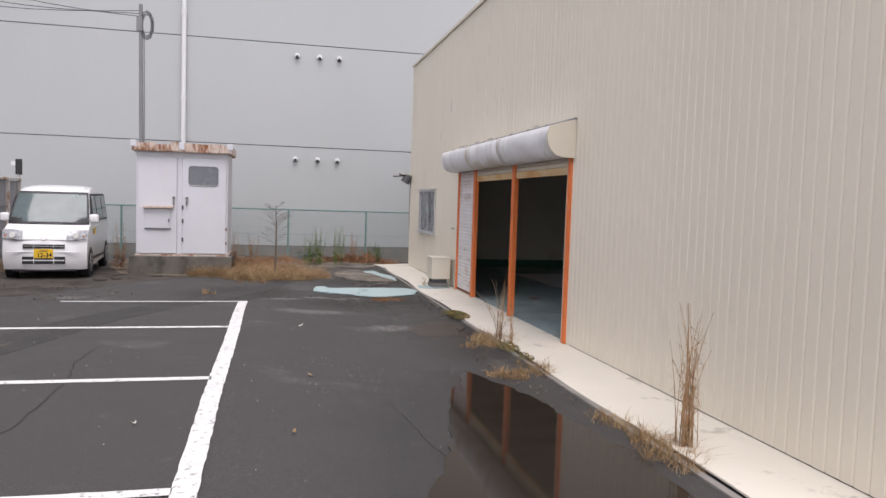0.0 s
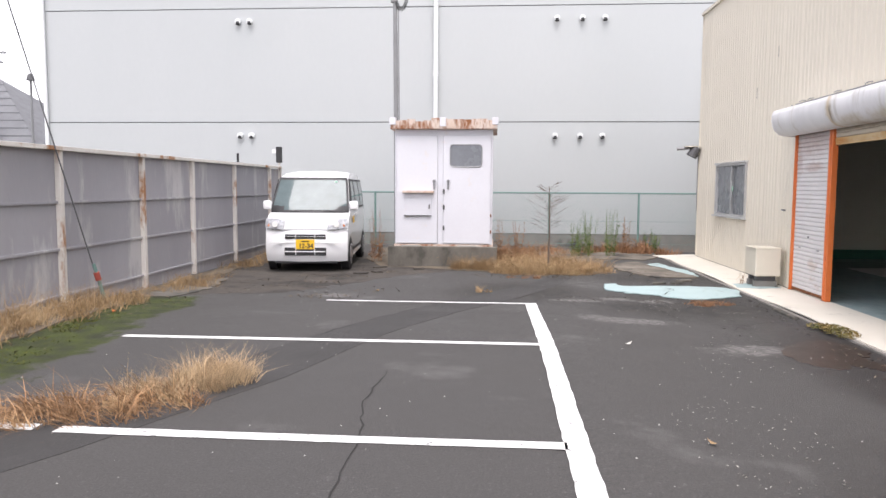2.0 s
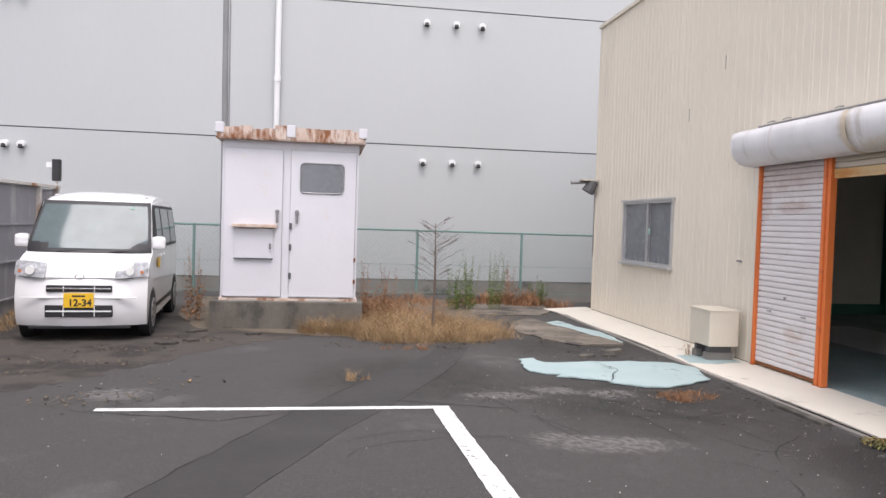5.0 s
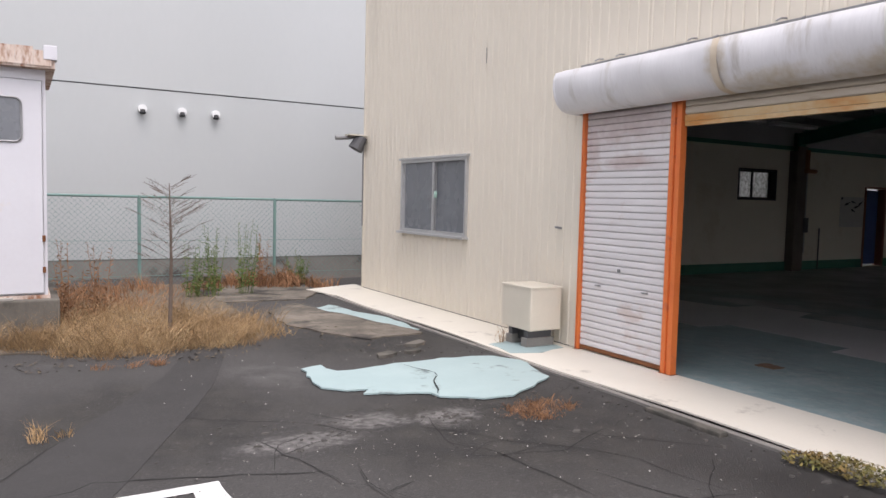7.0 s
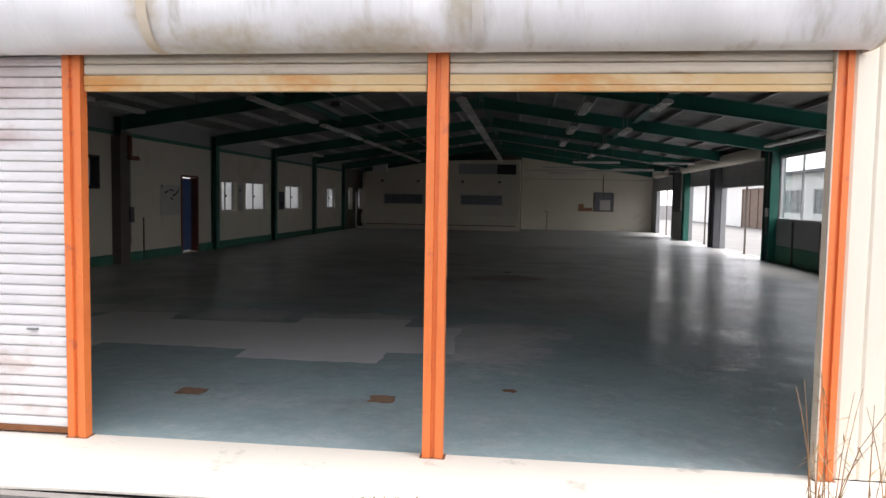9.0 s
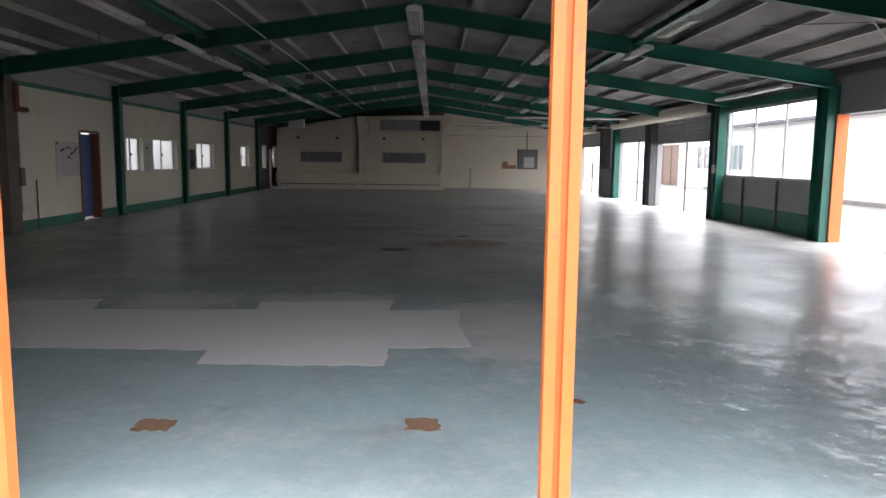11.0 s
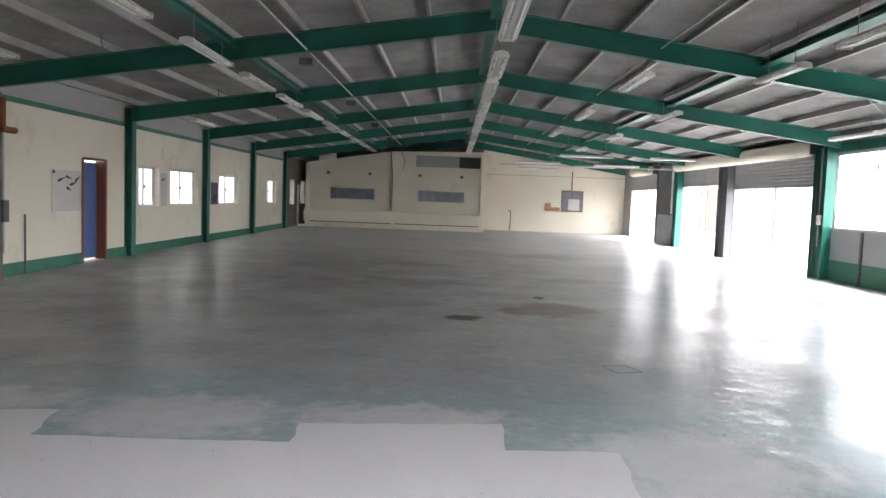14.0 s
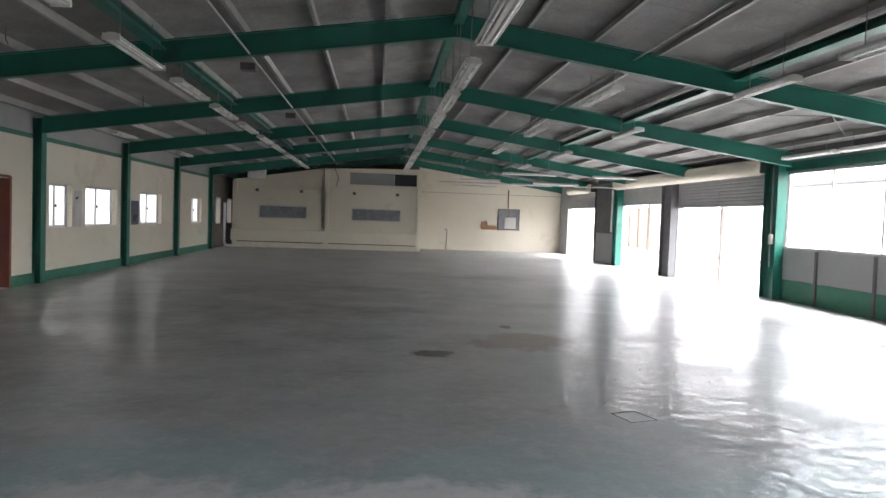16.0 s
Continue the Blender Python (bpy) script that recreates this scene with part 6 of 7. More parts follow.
    for s in (-1, 1):
        bm = bmesh.new()
        rows = []
        for i, t in enumerate((0, 0.5, 1)):
            z = lampz[0] + (lampz[1] - lampz[0]) * t
            y = 0.05 + (z - 0.735) * 0.5
            rows.append([bm.verts.new((s * u * half(z), y + front_round(y, u) - 0.03 * (1 - abs(2 * t - 1) * 0.4), z + (0.06 * (u - 0.8) if t < 1 else -0.10 * max(0.0, 0.72 - u)))) for u in (0.52, 0.64, 0.77, 0.87, 0.94, 0.985)])
        for r, q in zip(rows, rows[1:]):
            for k in range(5):
                bm.faces.new((r[k], r[k + 1], q[k + 1], q[k]) if s > 0 else (r[k], q[k], q[k + 1], r[k + 1]))
        bmesh.ops.recalc_face_normals(bm, faces=bm.faces[:])
        bmesh.ops.solidify(bm, geom=bm.faces[:], thickness=-0.03)
        bmesh.ops.recalc_face_normals(bm, faces=bm.faces[:])
        hl = part("headlight", bm, M_LAMPGLASS, root, "clear headlamp unit")
        part("indicator", T((s * 0.675, 0.145, 0.80), (s * 0.675, 0.125, 0.80), 0.02, seg=10), M_AMBER, hl, "amber indicator")
        part("reflector", T((s * 0.55, 0.085, 0.815), (s * 0.55, 0.055, 0.815), 0.05, seg=14), M_TUBE, hl)
    for z0, z1, w in ((0.575, 0.65, 0.36), (0.29, 0.425, 0.37)):
        bm = bmesh.new()
        box(bm, -w, w, -0.004, 0.05, z0, z1, 0.006)
        g = part("grille", bm, M_BLACK, root, "black grille opening")
        part("grille_bar", B(-w + 0.01, w - 0.01, -0.012, 0.0, (z0 + z1) / 2 - 0.009, (z0 + z1) / 2 + 0.009, 0.004), M_CHROME if z0 > 0.5 else M_CAR, g)
        for x in (-0.17, 0.17):
            part("grille_divider", B(x - 0.006, x + 0.006, -0.008, 0.0, z0 + 0.008, z1 - 0.008, 0.002), M_CAR, g)
    part("hood_gap", B(-0.60, 0.60, 0.045, 0.06, 0.727, 0.733), M_BLACK, root)
    bm = bmesh.new()
    for k in range(14):
        a, c = k * 0.449, (k + 1) * 0.449
        tube(bm, (0.05 * math.cos(a), 0.012, 0.75 + 0.028 * math.sin(a)), (0.05 * math.cos(c), 0.012, 0.75 + 0.028 * math.sin(c)), 0.006, seg=5, cap=False)
    part("emblem", bm, M_CHROME, root)
    plate = part("number_plate", B(-0.165, 0.165, -0.022, -0.012, 0.40, 0.565, 0.003), M_YELLOW, root, "yellow number plate")
    cu = bpy.data.curves.new("digits", "FONT")
    cu.body, cu.size, cu.align_x, cu.extrude = "12-34", 0.112, "CENTER", 0.001
    cu.offset = 0.003
    tmp = new("digits_curve", cu)
    me = bpy.data.meshes.new_from_object(tmp)
    bpy.data.objects.remove(tmp)
    me.materials.append(M_INK)
    dg = new("digits", me)
    dg.parent = plate
    dg.matrix_basis = pose(0.015, -0.0235, 0.418, 90, 0, 0)
    part("small_writing", B(-0.07, 0.07, -0.0235, -0.0215, 0.522, 0.54), M_INK, plate)
    part("bumper_lip", B(-0.56, 0.56, 0.06, 0.14, 0.15, 0.185, 0.01), M_BLACK, root)
    part("bumper_crease", B(-0.64, 0.64, -0.006, 0.03, 0.505, 0.515, 0.002), M_PIPE, root)
    # sides
    for s in (-1, 1):
        def panel(name, y0, y1, z0, z1, material, d, label="", slope=0.0):
            bm = bmesh.new()
            rows = []
            for i in range(6):
                z = z0 + (z1 - z0) * i / 5
                ya = y0 + slope * (z - z0)
                rows.append([bm.verts.new((s * (half(z) + d), y, z)) for y in (ya, (ya + y1) / 2, y1)])
            for r, q in zip(rows, rows[1:]):
                for k in range(2):
                    f = (r[k], r[k + 1], q[k + 1], q[k])
                    bm.faces.new(f if s > 0 else f[::-1])
            return part(name, bm, material, root, label)
        panel("window_band", 0.62, 3.2, 1.05, 1.60, M_BLACK, 0.004, "black window surround", 0.62)
        panel("side_window", 0.98, 1.55, 1.09, 1.56, M_CARGLASS, 0.008, "", 0.35)
        panel("side_window", 1.66, 2.42, 1.09, 1.56, M_CARGLASS, 0.008)
        panel("side_window", 2.52, 3.1, 1.09, 1.56, M_CARGLASS, 0.008)
        for y in (1.60, 2.47):
            panel("door_gap", y - 0.004, y + 0.004, 0.34, 1.05, M_BLACK, 0.003)
        panel("side_moulding", 0.85, 2.75, 0.30, 0.36, M_BLACK, 0.004)
        for y in (1.45, 1.72):
            part("door_handle", B(s * 0.735 - 0.012, s * 0.735 + 0.016, y - 0.07, y + 0.07, 0.93, 0.965, 0.008), M_CAR, root)
        panel("door_badge", 1.0, 1.28, 0.80, 0.93, M_YELLOW, 0.005, "faded yellow sign on the door")
        mir = part("wing_mirror", B(s * 0.80 - 0.085, s * 0.80 + 0.085, 0.60, 0.70, 1.05, 1.21, 0.045), M_CAR, root, smooth=False)
        part("mirror_arm", B(min(s * 0.70, s * 0.76), max(s * 0.70, s * 0.76), 0.64, 0.70, 1.06, 1.11), M_BLACK, mir)
        for y in (0.62, 2.98):
            bm = bmesh.new()
            tube(bm, (s * 0.60, y, 0.275), (s * 0.7395, y, 0.275), 0.308, 0.308, 28)
            part("wheel_arch", bm, M_BLACK, root, "dark wheel arch")
            bm = bmesh.new()
            xs = (0.585, 0.60, 0.735, 0.75)
            prev = None
            for x, r in zip(xs, (0.25, 0.278, 0.278, 0.25)):
                ring = [bm.verts.new((s * x, y + r * math.cos(a * 0.2244), 0.278 + r * math.sin(a * 0.2244))) for a in range(28)]
                if prev:
                    for k in range(28):
                        bm.faces.new((prev[k], prev[(k + 1) % 28], ring[(k + 1) % 28], ring[k]))
                prev = ring
            bm.faces.new(prev)
            bmesh.ops.recalc_face_normals(bm, faces=bm.faces[:])
            tyre = part("wheel", bm, M_TYRE, root, "black rubber tyre")
            bm = bmesh.new()
            tube(bm, (s * 0.74, y, 0.278), (s * 0.756, y, 0.278), 0.19, 0.175, 24)
            rim = part("rim", bm, M_RIM, tyre, "silver wheel cover")
            for k in range(7):
                a = k * 0.8976
                part("rim_slot", T((s * 0.75, y + 0.125 * math.cos(a), 0.278 + 0.125 * math.sin(a)), (s * 0.7585, y + 0.125 * math.cos(a), 0.278 + 0.125 * math.sin(a)), 0.028, seg=8), M_BLACK, tyre)
    bm = bmesh.new()
    for s in (-1, 1):
        for k in range(5):
            y = 1.15 + k * 0.4
            tube(bm, (s * 0.55, y, 1.70 - 0.012), (s * 0.55, y + 0.4, 1.70 - 0.012 if k else 1.70), 0.012, seg=5)
    part("roof_gutter", bm, M_CAR, root)


van()


# ---- what lies beyond the fence ----
def far_house(x, y, w, d, h, rise, label, roof):
    root = thing("house", label, "house", at=(x, y, -0.1))
    part("wall", B(-w / 2, w / 2, -d / 2, d / 2, 0, h), M_WHITEWALL, root)
    bm = bmesh.new()
    a = [bm.verts.new(p) for p in ((-w / 2 - 0.6, -d / 2 - 0.6, h), (w / 2 + 0.6, -d / 2 - 0.6, h), (w / 2 + 0.6, d / 2 + 0.6, h), (-w / 2 - 0.6, d / 2 + 0.6, h), (-w * 0.12, 0, h + rise), (w * 0.12, 0, h + rise))]
    for q in ((0, 1, 5, 4), (2, 3, 4, 5), (1, 2, 5), (3, 0, 4), (3, 2, 1, 0)):
        bm.faces.new([a[i] for i in q])
    rf = part("roof", bm, roof, root, "hipped tiled roof")
    for k in range(9):
        t = k / 9
        z = h + rise * t + 0.02
        hw = (w / 2 + 0.6) * (1 - t) + w * 0.12 * t
        yy = -(d / 2 + 0.6) * (1 - t)
        part("tile_course", B(-hw, hw, yy - 0.02, yy + 0.06, z - 0.03, z + 0.03), roof, rf)
    for k in (-1, 1):
        wd = part("window", B(k * w * 0.25 - 0.8, k * w * 0.25 + 0.8, -d / 2 - 0.03, -d / 2 + 0.02, 1.0, 2.1), M_ALU, root)
        part("pane", B(k * w * 0.25 - 0.72, k * w * 0.25 + 0.72, -d / 2 - 0.04, -d / 2 - 0.03, 1.08, 2.02), M_DARKPANE, wd)


far_house(-31.5, 45.0, 13, 9, 3.6, 4.2, "low house with a grey tiled hipped roof beyond the fence", M_TILEROOF)


def street_pole(x, y, h, label, arms):
    root = thing("utility_pole", label, "utility pole", at=(x, y, -0.1))
    part("pole", T((0, 0, 0), (0, 0, h), 0.16, 0.10, 10), M_POLE, root)
    for z, L in arms:
        part("crossarm", B(-L, L, -0.05, 0.05, z - 0.05, z + 0.05), M_POLE, root)
        for k in (-0.8, 0.8):
            part("insulator", T((k * L, 0, z + 0.05), (k * L, 0, z + 0.2), 0.04), M_PIPE, root)
    for k, (dx, dz) in enumerate(((-14, 0.6), (-14, -0.1))):
        pts = [(dx * t, 0, h - 0.4 - 0.5 * k + dz * t - 0.6 * math.sin(math.pi * t)) for t in [i / 8 for i in range(9)]]
        part("wire", chain(bmesh.new(), pts, 0.015, 4), M_BLACK, root)


street_pole(-26.9, 40, 8.9, "concrete utility pole with crossarms", ((8.4, 0.9), (7.9, 0.7)))
lp = thing("street_lamp", "slim street lamp post behind the fence", "street lamp", at=(-24.7, 40.0, -0.1))
part("post", T((0, 0, 0), (0, 0, 7.0), 0.08, 0.06, 8), M_POLE, lp)
part("head", T((0, 0, 6.95), (0, 0, 7.3), 0.22, 0.12, 10), M_DARKSTEEL, lp)
hd = thing("hedge", "clipped dark green hedge beyond the fence", "hedge", at=(-21.5, 33, -0.1))
bm, rnd = bmesh.new(), random.Random(8)
leaves(bm, 0, 0, 1.0, 3.6, 1.0, 2.4, 2600, 0.16, rnd)
part("leafage", bm, M_LEAF, hd)
part("stems", chain(bmesh.new(), [(-2, 0, 0), (-2, 0, 1.5)], 0.05), M_BARK, hd)


# ---- the workshop: window wall ----
for i, (a0, a1, z0, z1) in enumerate(L_HOLES):
    if i == 1:
        continue
    small = i == 0
    w = sliding_window("window_%d" % (i + 2), "y", LY + 0.11, LY + 0.19, a0, a1, z0, z1, "small black framed window with obscure glass" if small else "aluminium sliding window with frosted glass",
                       M_OBSCURE if small else M_FROST, M_BLACK if small else M_ALU, 2, -1)
    if small:
        for b in ((a1 - 0.004, a1 + 0.03, z0, z1), (a0 - 0.03, a0 + 0.004, z0, z1), (a0 - 0.03, a1 + 0.03, z1 - 0.002, z1 + 0.03), (a0 - 0.03, a1 + 0.03, z0 - 0.03, z0 + 0.002)):
            part("lining", B(b[0], b[1], LY - 0.02, LY + 0.11, b[2], b[3]), M_BLACK, w)
    else:
        part("latch", B((a0 + a1) / 2 - 0.02, (a0 + a1) / 2 + 0.02, LY + 0.09, LY + 0.12, (z0 + z1) / 2 - 0.03, (z0 + z1) / 2 + 0.03), M_DARKSTEEL, w)

door = tagged(thing("door_1", "blue painted door in a red-brown frame, light under it", "door"), kind="structure")
leaf = part("leaf", B(18.15, 19.0, LY + 0.165, LY + 0.195, FZ + 0.055, 1.85), M_BLUE, door)
part("handle", T((18.25, LY + 0.12, 0.9), (18.25, LY + 0.165, 0.9), 0.02), M_STEEL, leaf)
for b in ((19.0, 19.07, FZ + 0.001, 1.91), (18.08, 18.15, FZ + 0.001, 1.91)):
    part("jamb", B(b[0], b[1], LY - 0.02, LY + 0.2, b[2], b[3]), M_BROWN, door)
part("head", B(18.15, 19.0, LY - 0.02, LY + 0.2, 1.885, 1.93), M_BROWN, door)

# thin dark brown panels laid over the wall beyond the last column
dark = thing("corner_lining", "dark brown panels over the wall in the far corner", "wall lining", kind="structure")
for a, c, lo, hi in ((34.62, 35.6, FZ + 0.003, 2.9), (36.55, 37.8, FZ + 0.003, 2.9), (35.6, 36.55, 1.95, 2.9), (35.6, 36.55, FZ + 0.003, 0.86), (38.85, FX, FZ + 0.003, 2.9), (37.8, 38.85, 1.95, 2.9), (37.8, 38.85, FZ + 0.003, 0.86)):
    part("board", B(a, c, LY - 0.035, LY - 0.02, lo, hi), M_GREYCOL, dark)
wp = thing("drain_pipe", "white plastic pipe bent along the floor in the corner", "pipe")
part("pipe", chain(bmesh.new(), [(36.9, LY - 0.12, 1.75), (36.9, LY - 0.12, 0.1), (36.75, LY - 0.2, FZ + 0.06), (36.75, LY - 0.9, FZ + 0.06)], 0.055, 8), M_PIPE, wp)

# wrapped column, pipe bracket, stick, boards
wc = thing("column_wrap", "brown-grey boxed column with a rusty pipe stub", "column", kind="structure")
part("casing", B(14.98, 15.31, LY - 0.21, LY - 0.165, FZ, 2.76), M_GREYCOL, wc)
part("casing_side", B(14.94, 14.98, LY - 0.21, LY - 0.002, FZ + 0.001, 2.66), M_GREYCOL, wc)
part("pipe", T((15.24, LY - 0.26, 2.2), (15.24, LY - 0.26, 2.68), 0.05), M_RUST, wc)
part("elbow", T((15.2, LY - 0.26, 2.2), (15.56, LY - 0.26, 2.2), 0.05), M_RUST, wc)
part("conduit", T((15.35, LY - 0.19, 0.3), (15.35, LY - 0.19, 2.4), 0.022, seg=6), M_PURLIN, wc)
part("switch_box", B(15.26, 15.40, LY - 0.26, LY - 0.21, 0.78, 1.12, 0.01), M_DARKSTEEL, wc)
stick = thing("wall_stick", "thin grey bar leaning on the cream wall", "bar")
part("bar", T((16.2, LY - 0.03, FZ), (16.22, LY - 0.015, 0.87), 0.016, seg=6), M_DARKSTEEL, stick)


def notice(x0, x1, z0, z1, label, marks, base=None):
    root = thing("notice_board", label, "notice board", "notice boards on the window wall")
    part("sheet", B(x0, x1, LY - 0.012, LY - 0.002, z0, z1), base or M_PAPER, root)
    for k, (u, v, w, h, a) in enumerate(marks):
        bm, pts = bmesh.new(), []
        cx, cz = x0 + u * (x1 - x0), z0 + v * (z1 - z0)
        for j in range(10):
            t = j * 0.628
            px, pz = w * math.cos(t), h * math.sin(t) * (1 if math.cos(t) < 0.2 else 0.5)
            pts.append((cx + px * math.cos(a) - pz * math.sin(a), cz + px * math.sin(a) + pz * math.cos(a)))
        part("mark", extrude(bm, pts, LY - 0.0145, LY - 0.012, "y"), M_INK, root, "dark printed stroke")


notice(17.04, 18.05, 0.9, 1.65, "faded sheet with dark printed strokes beside the blue door",
       [(0.3, 0.78, 0.14, 0.03, 0.3), (0.55, 0.83, 0.12, 0.025, -0.2), (0.7, 0.68, 0.13, 0.03, 0.2), (0.55, 0.55, 0.10, 0.03, -0.3), (0.85, 0.8, 0.12, 0.03, 0.5), (0.06, 0.95, 0.04, 0.04, 0)])
notice(21.8, 22.2, 0.95, 1.75, "pale faded sheet between two windows", [(0.4, 0.8, 0.1, 0.03, 0.2)])
notice(25.5, 26.1, 0.95, 1.6, "dark blue poster beside a window", [(0.5, 0.3, 0.18, 0.12, 0.3)], mat("dark blue print", (0.05, 0.06, 0.12), (0.10, 0.10, 0.12), 0.6, scale=8, bump=0))


# ---- end wall partition ----
def partition():
    root = thing("partition", "cream panelled partition with a long ledge at the hall end", "partition", kind="structure")
    x = 37.3
    yL, yR = 18.88, 10.75
    bm = bmesh.new()
    extrude(bm, [(yR, FZ), (yL, FZ), (yL, 2.80), (15.0, 3.42), (yR, 3.52)], x + 0.12, x + 0.2, "x")
    part("panel", bm, M_INWALL, root)
    for y in (yL - 0.06, 14.9, yR + 0.08):
        part("stile", B(x, x + 0.12, y - 0.1, y + 0.1, FZ, 2.75 if y > 18 else 3.36), M_INWALL, root)
    part("rail", B(x + 0.06, x + 0.12, 15.0, yL - 0.16, 2.50, 2.56), M_INWALL, root)
    part("rail", B(x + 0.06, x + 0.12, yR + 0.18, 14.8, 2.60, 2.66), M_INWALL, root)
    part("ledge", B(x - 0.24, x + 0.119, yR + 0.19, yL + 0.05, 0.16, 0.66, 0.01), M_INWALL, root)
    part("toe_board", B(x + 0.06, x + 0.119, yR + 0.19, yL, FZ, 0.1), M_CREAM, root)
    # added dark strip, coloured as the shadow below the ledge
    part("shadow_gap", B(x + 0.09, x + 0.119, yR + 0.19, yL, 0.1, 0.14), M_GREYCOL, root)
    for a, c in ((15.74, 17.8), (11.63, 13.8)):
        w = part("hatch_window", B(x + 0.10, x + 0.119, a, c, 1.16, 1.71), M_ALU, root)
        part("pane", B(x + 0.09, x + 0.10, a + 0.04, c - 0.04, 1.20, 1.67), M_DARKPANE, w, "grey reflecting pane")
    part("upper_panel", B(x + 0.09, x + 0.119, 11.96, 13.9, 2.76, 3.28), M_GREYPANEL, root)
    part("vent_opening", B(x + 0.04, x + 0.119, 10.97, 11.94, 2.76, 3.26), M_BLACK, root, "black ventilation opening")
    for y in (17.9, 16.0, 13.7, 11.8):
        part("bolt_plate", B(x + 0.10, x + 0.119, y - 0.07, y + 0.07, 2.30, 2.42), M_DARKSTEEL, root)
    part("cable_bundle", chain(bmesh.new(), [(x - 0.03, 15.05, 3.5), (x - 0.05, 15.0, 2.8), (x - 0.03, 14.95, 2.3), (x - 0.03, 14.95, 0.75)], 0.025), M_DARKSTEEL, root)
    part("cable_bundle", chain(bmesh.new(), [(x - 0.03, 14.6, 3.5), (x - 0.05, 14.4, 3.0), (x - 0.03, 14.5, 2.6)], 0.015), M_DARKSTEEL, root)
    bm = bmesh.new()
    box(bm, x + 0.2, FX, yR - 0.02, yR + 0.06, FZ, 3.5)
    part("return", bm, M_INWALL, root)


partition()
bx = thing("hung_box", "white square box hung under the roof beams", "box")
part("case", B(35.0, 35.3, 17.2, 17.9, 2.75, 3.12, 0.01), M_LAMPWHITE, bx)
part("hanger", T((35.15, 17.55, 3.12), (35.15, 17.55, under(17.55) + 0.45), 0.01), M_STEEL, bx)

w = sliding_window("window_far", "x", FX - 0.04, FX - 0.004, 5.72, 6.8, 0.95, 1.96, "brown framed inside window with notices", M_DARKPANE, M_GREYCOL)
part("inner_sheet", B(FX - 0.035, FX - 0.03, 5.9, 6.45, 1.0, 1.55), M_PAPER, w)
cb = thing("cardboard_sheet", "torn brown cardboard fixed to the end wall", "cardboard")
part("sheet", extrude(bmesh.new(), [(7.6, 0.93), (6.85, 0.93), (6.85, 1.12), (7.3, 1.12), (7.32, 1.32), (7.6, 1.30)], FX - 0.02, FX - 0.006, "x"), M_CARD, cb)
pp = thing("wall_pipe", "thin dark pipe down the end wall", "pipe")
part("pipe", chain(bmesh.new(), [(FX - 0.03, 9.3, FZ), (FX - 0.03, 9.27, 0.85), (FX - 0.03, 9.4, 0.9)], 0.018), M_DARKSTEEL, pp)
part("upper_pipe", T((FX - 0.03, 6.3, 2.0), (FX - 0.03, 6.3, 2.9), 0.025), M_RUST, pp)
setting("trim_far", B(FX - 0.02, FX - 0.004, RY, 10.6, 2.635, 2.65), M_GREYCOL, "dark conduit along the end wall", "trim")


# ---- shutter wall ----
def right_column(x0, x1, material, label, depth=0.22):
    root = thing("wall_column", label, "column", kind="structure")
    m = (x0 + x1) / 2
    y0, y1 = RY + 0.004, RY + depth
    part("near_flange", B(x0, x0 + 0.02, y0, y1, FZ, under(RY) + 0.1), material, root)
    part("far_flange", B(x1 - 0.02, x1, y0, y1, FZ, under(RY) + 0.1), material, root)
    part("web", B(x0 + 0.02, x1 - 0.02, (y0 + y1) / 2 - 0.01, (y0 + y1) / 2 + 0.01, FZ, under(RY) + 0.1), material, root)
    part("cover", B(x0 + 0.02, x0 + 0.12, y0, y1 - 0.02, FZ + 0.002, 2.72), material, root)
    return root


c = right_column(15.25, 15.7, M_GREEN, "green steel column at the shutter wall")
c = right_column(20.45, 21.02, M_GREEN, "green steel column with cables and a switch box")
part("cable", T((20.6, RY + 0.25, 0.6), (20.6, RY + 0.25, 2.8), 0.02, seg=6), M_STEEL, c)
part("switch_box", B(20.52, 20.64, RY + 0.22, RY + 0.28, 1.1, 1.32, 0.01), M_LAMPWHITE, c)
part("cable", T((20.8, RY + 0.25, 0.3), (20.8, RY + 0.25, 2.6), 0.012, seg=6), M_DARKSTEEL, c)
right_column(26.22, 27.0, M_DARKSTEEL, "dark grey boxed column between shutters")
c = right_column(31.1, 31.5, M_GREEN, "slim green steel column")
c = right_column(31.55, 34.2, M_DARKSTEEL, "wide dark pier with a grey service panel", 0.12)
part("service_panel", B(31.7, 33.7, RY + 0.125, RY + 0.17, FZ + 0.02, 1.05, 0.01), M_GREYPANEL, c)
part("cable", T((31.75, RY + 0.2, 1.1), (31.75, RY + 0.2, 2.7), 0.04, seg=8), M_LAMPWHITE, c)

jp = thing("orange_jamb", "orange painted steel jamb of the side opening", "door jamb", kind="structure")
part("jamb", B(15.2, 15.3, RY - 0.17, RY + 0.06, FZ + 0.005, 2.3), M_ORANGE, jp)
for x, z in ((13.55, 2.3), (23.6, 1.98), (28.75, 2.12), (36.45, 2.06)):
    cp = thing("centre_post", "thin rusty removable post in a shutter opening", "post", "centre posts of the side openings")
    part("post", B(x - 0.02, x + 0.02, RY - 0.11, RY - 0.06, FZ + 0.005, z), M_GREYCOL, cp)
    part("foot", B(x - 0.06, x + 0.06, RY - 0.16, RY - 0.02, FZ + 0.004, FZ + 0.018), M_RUST, cp)


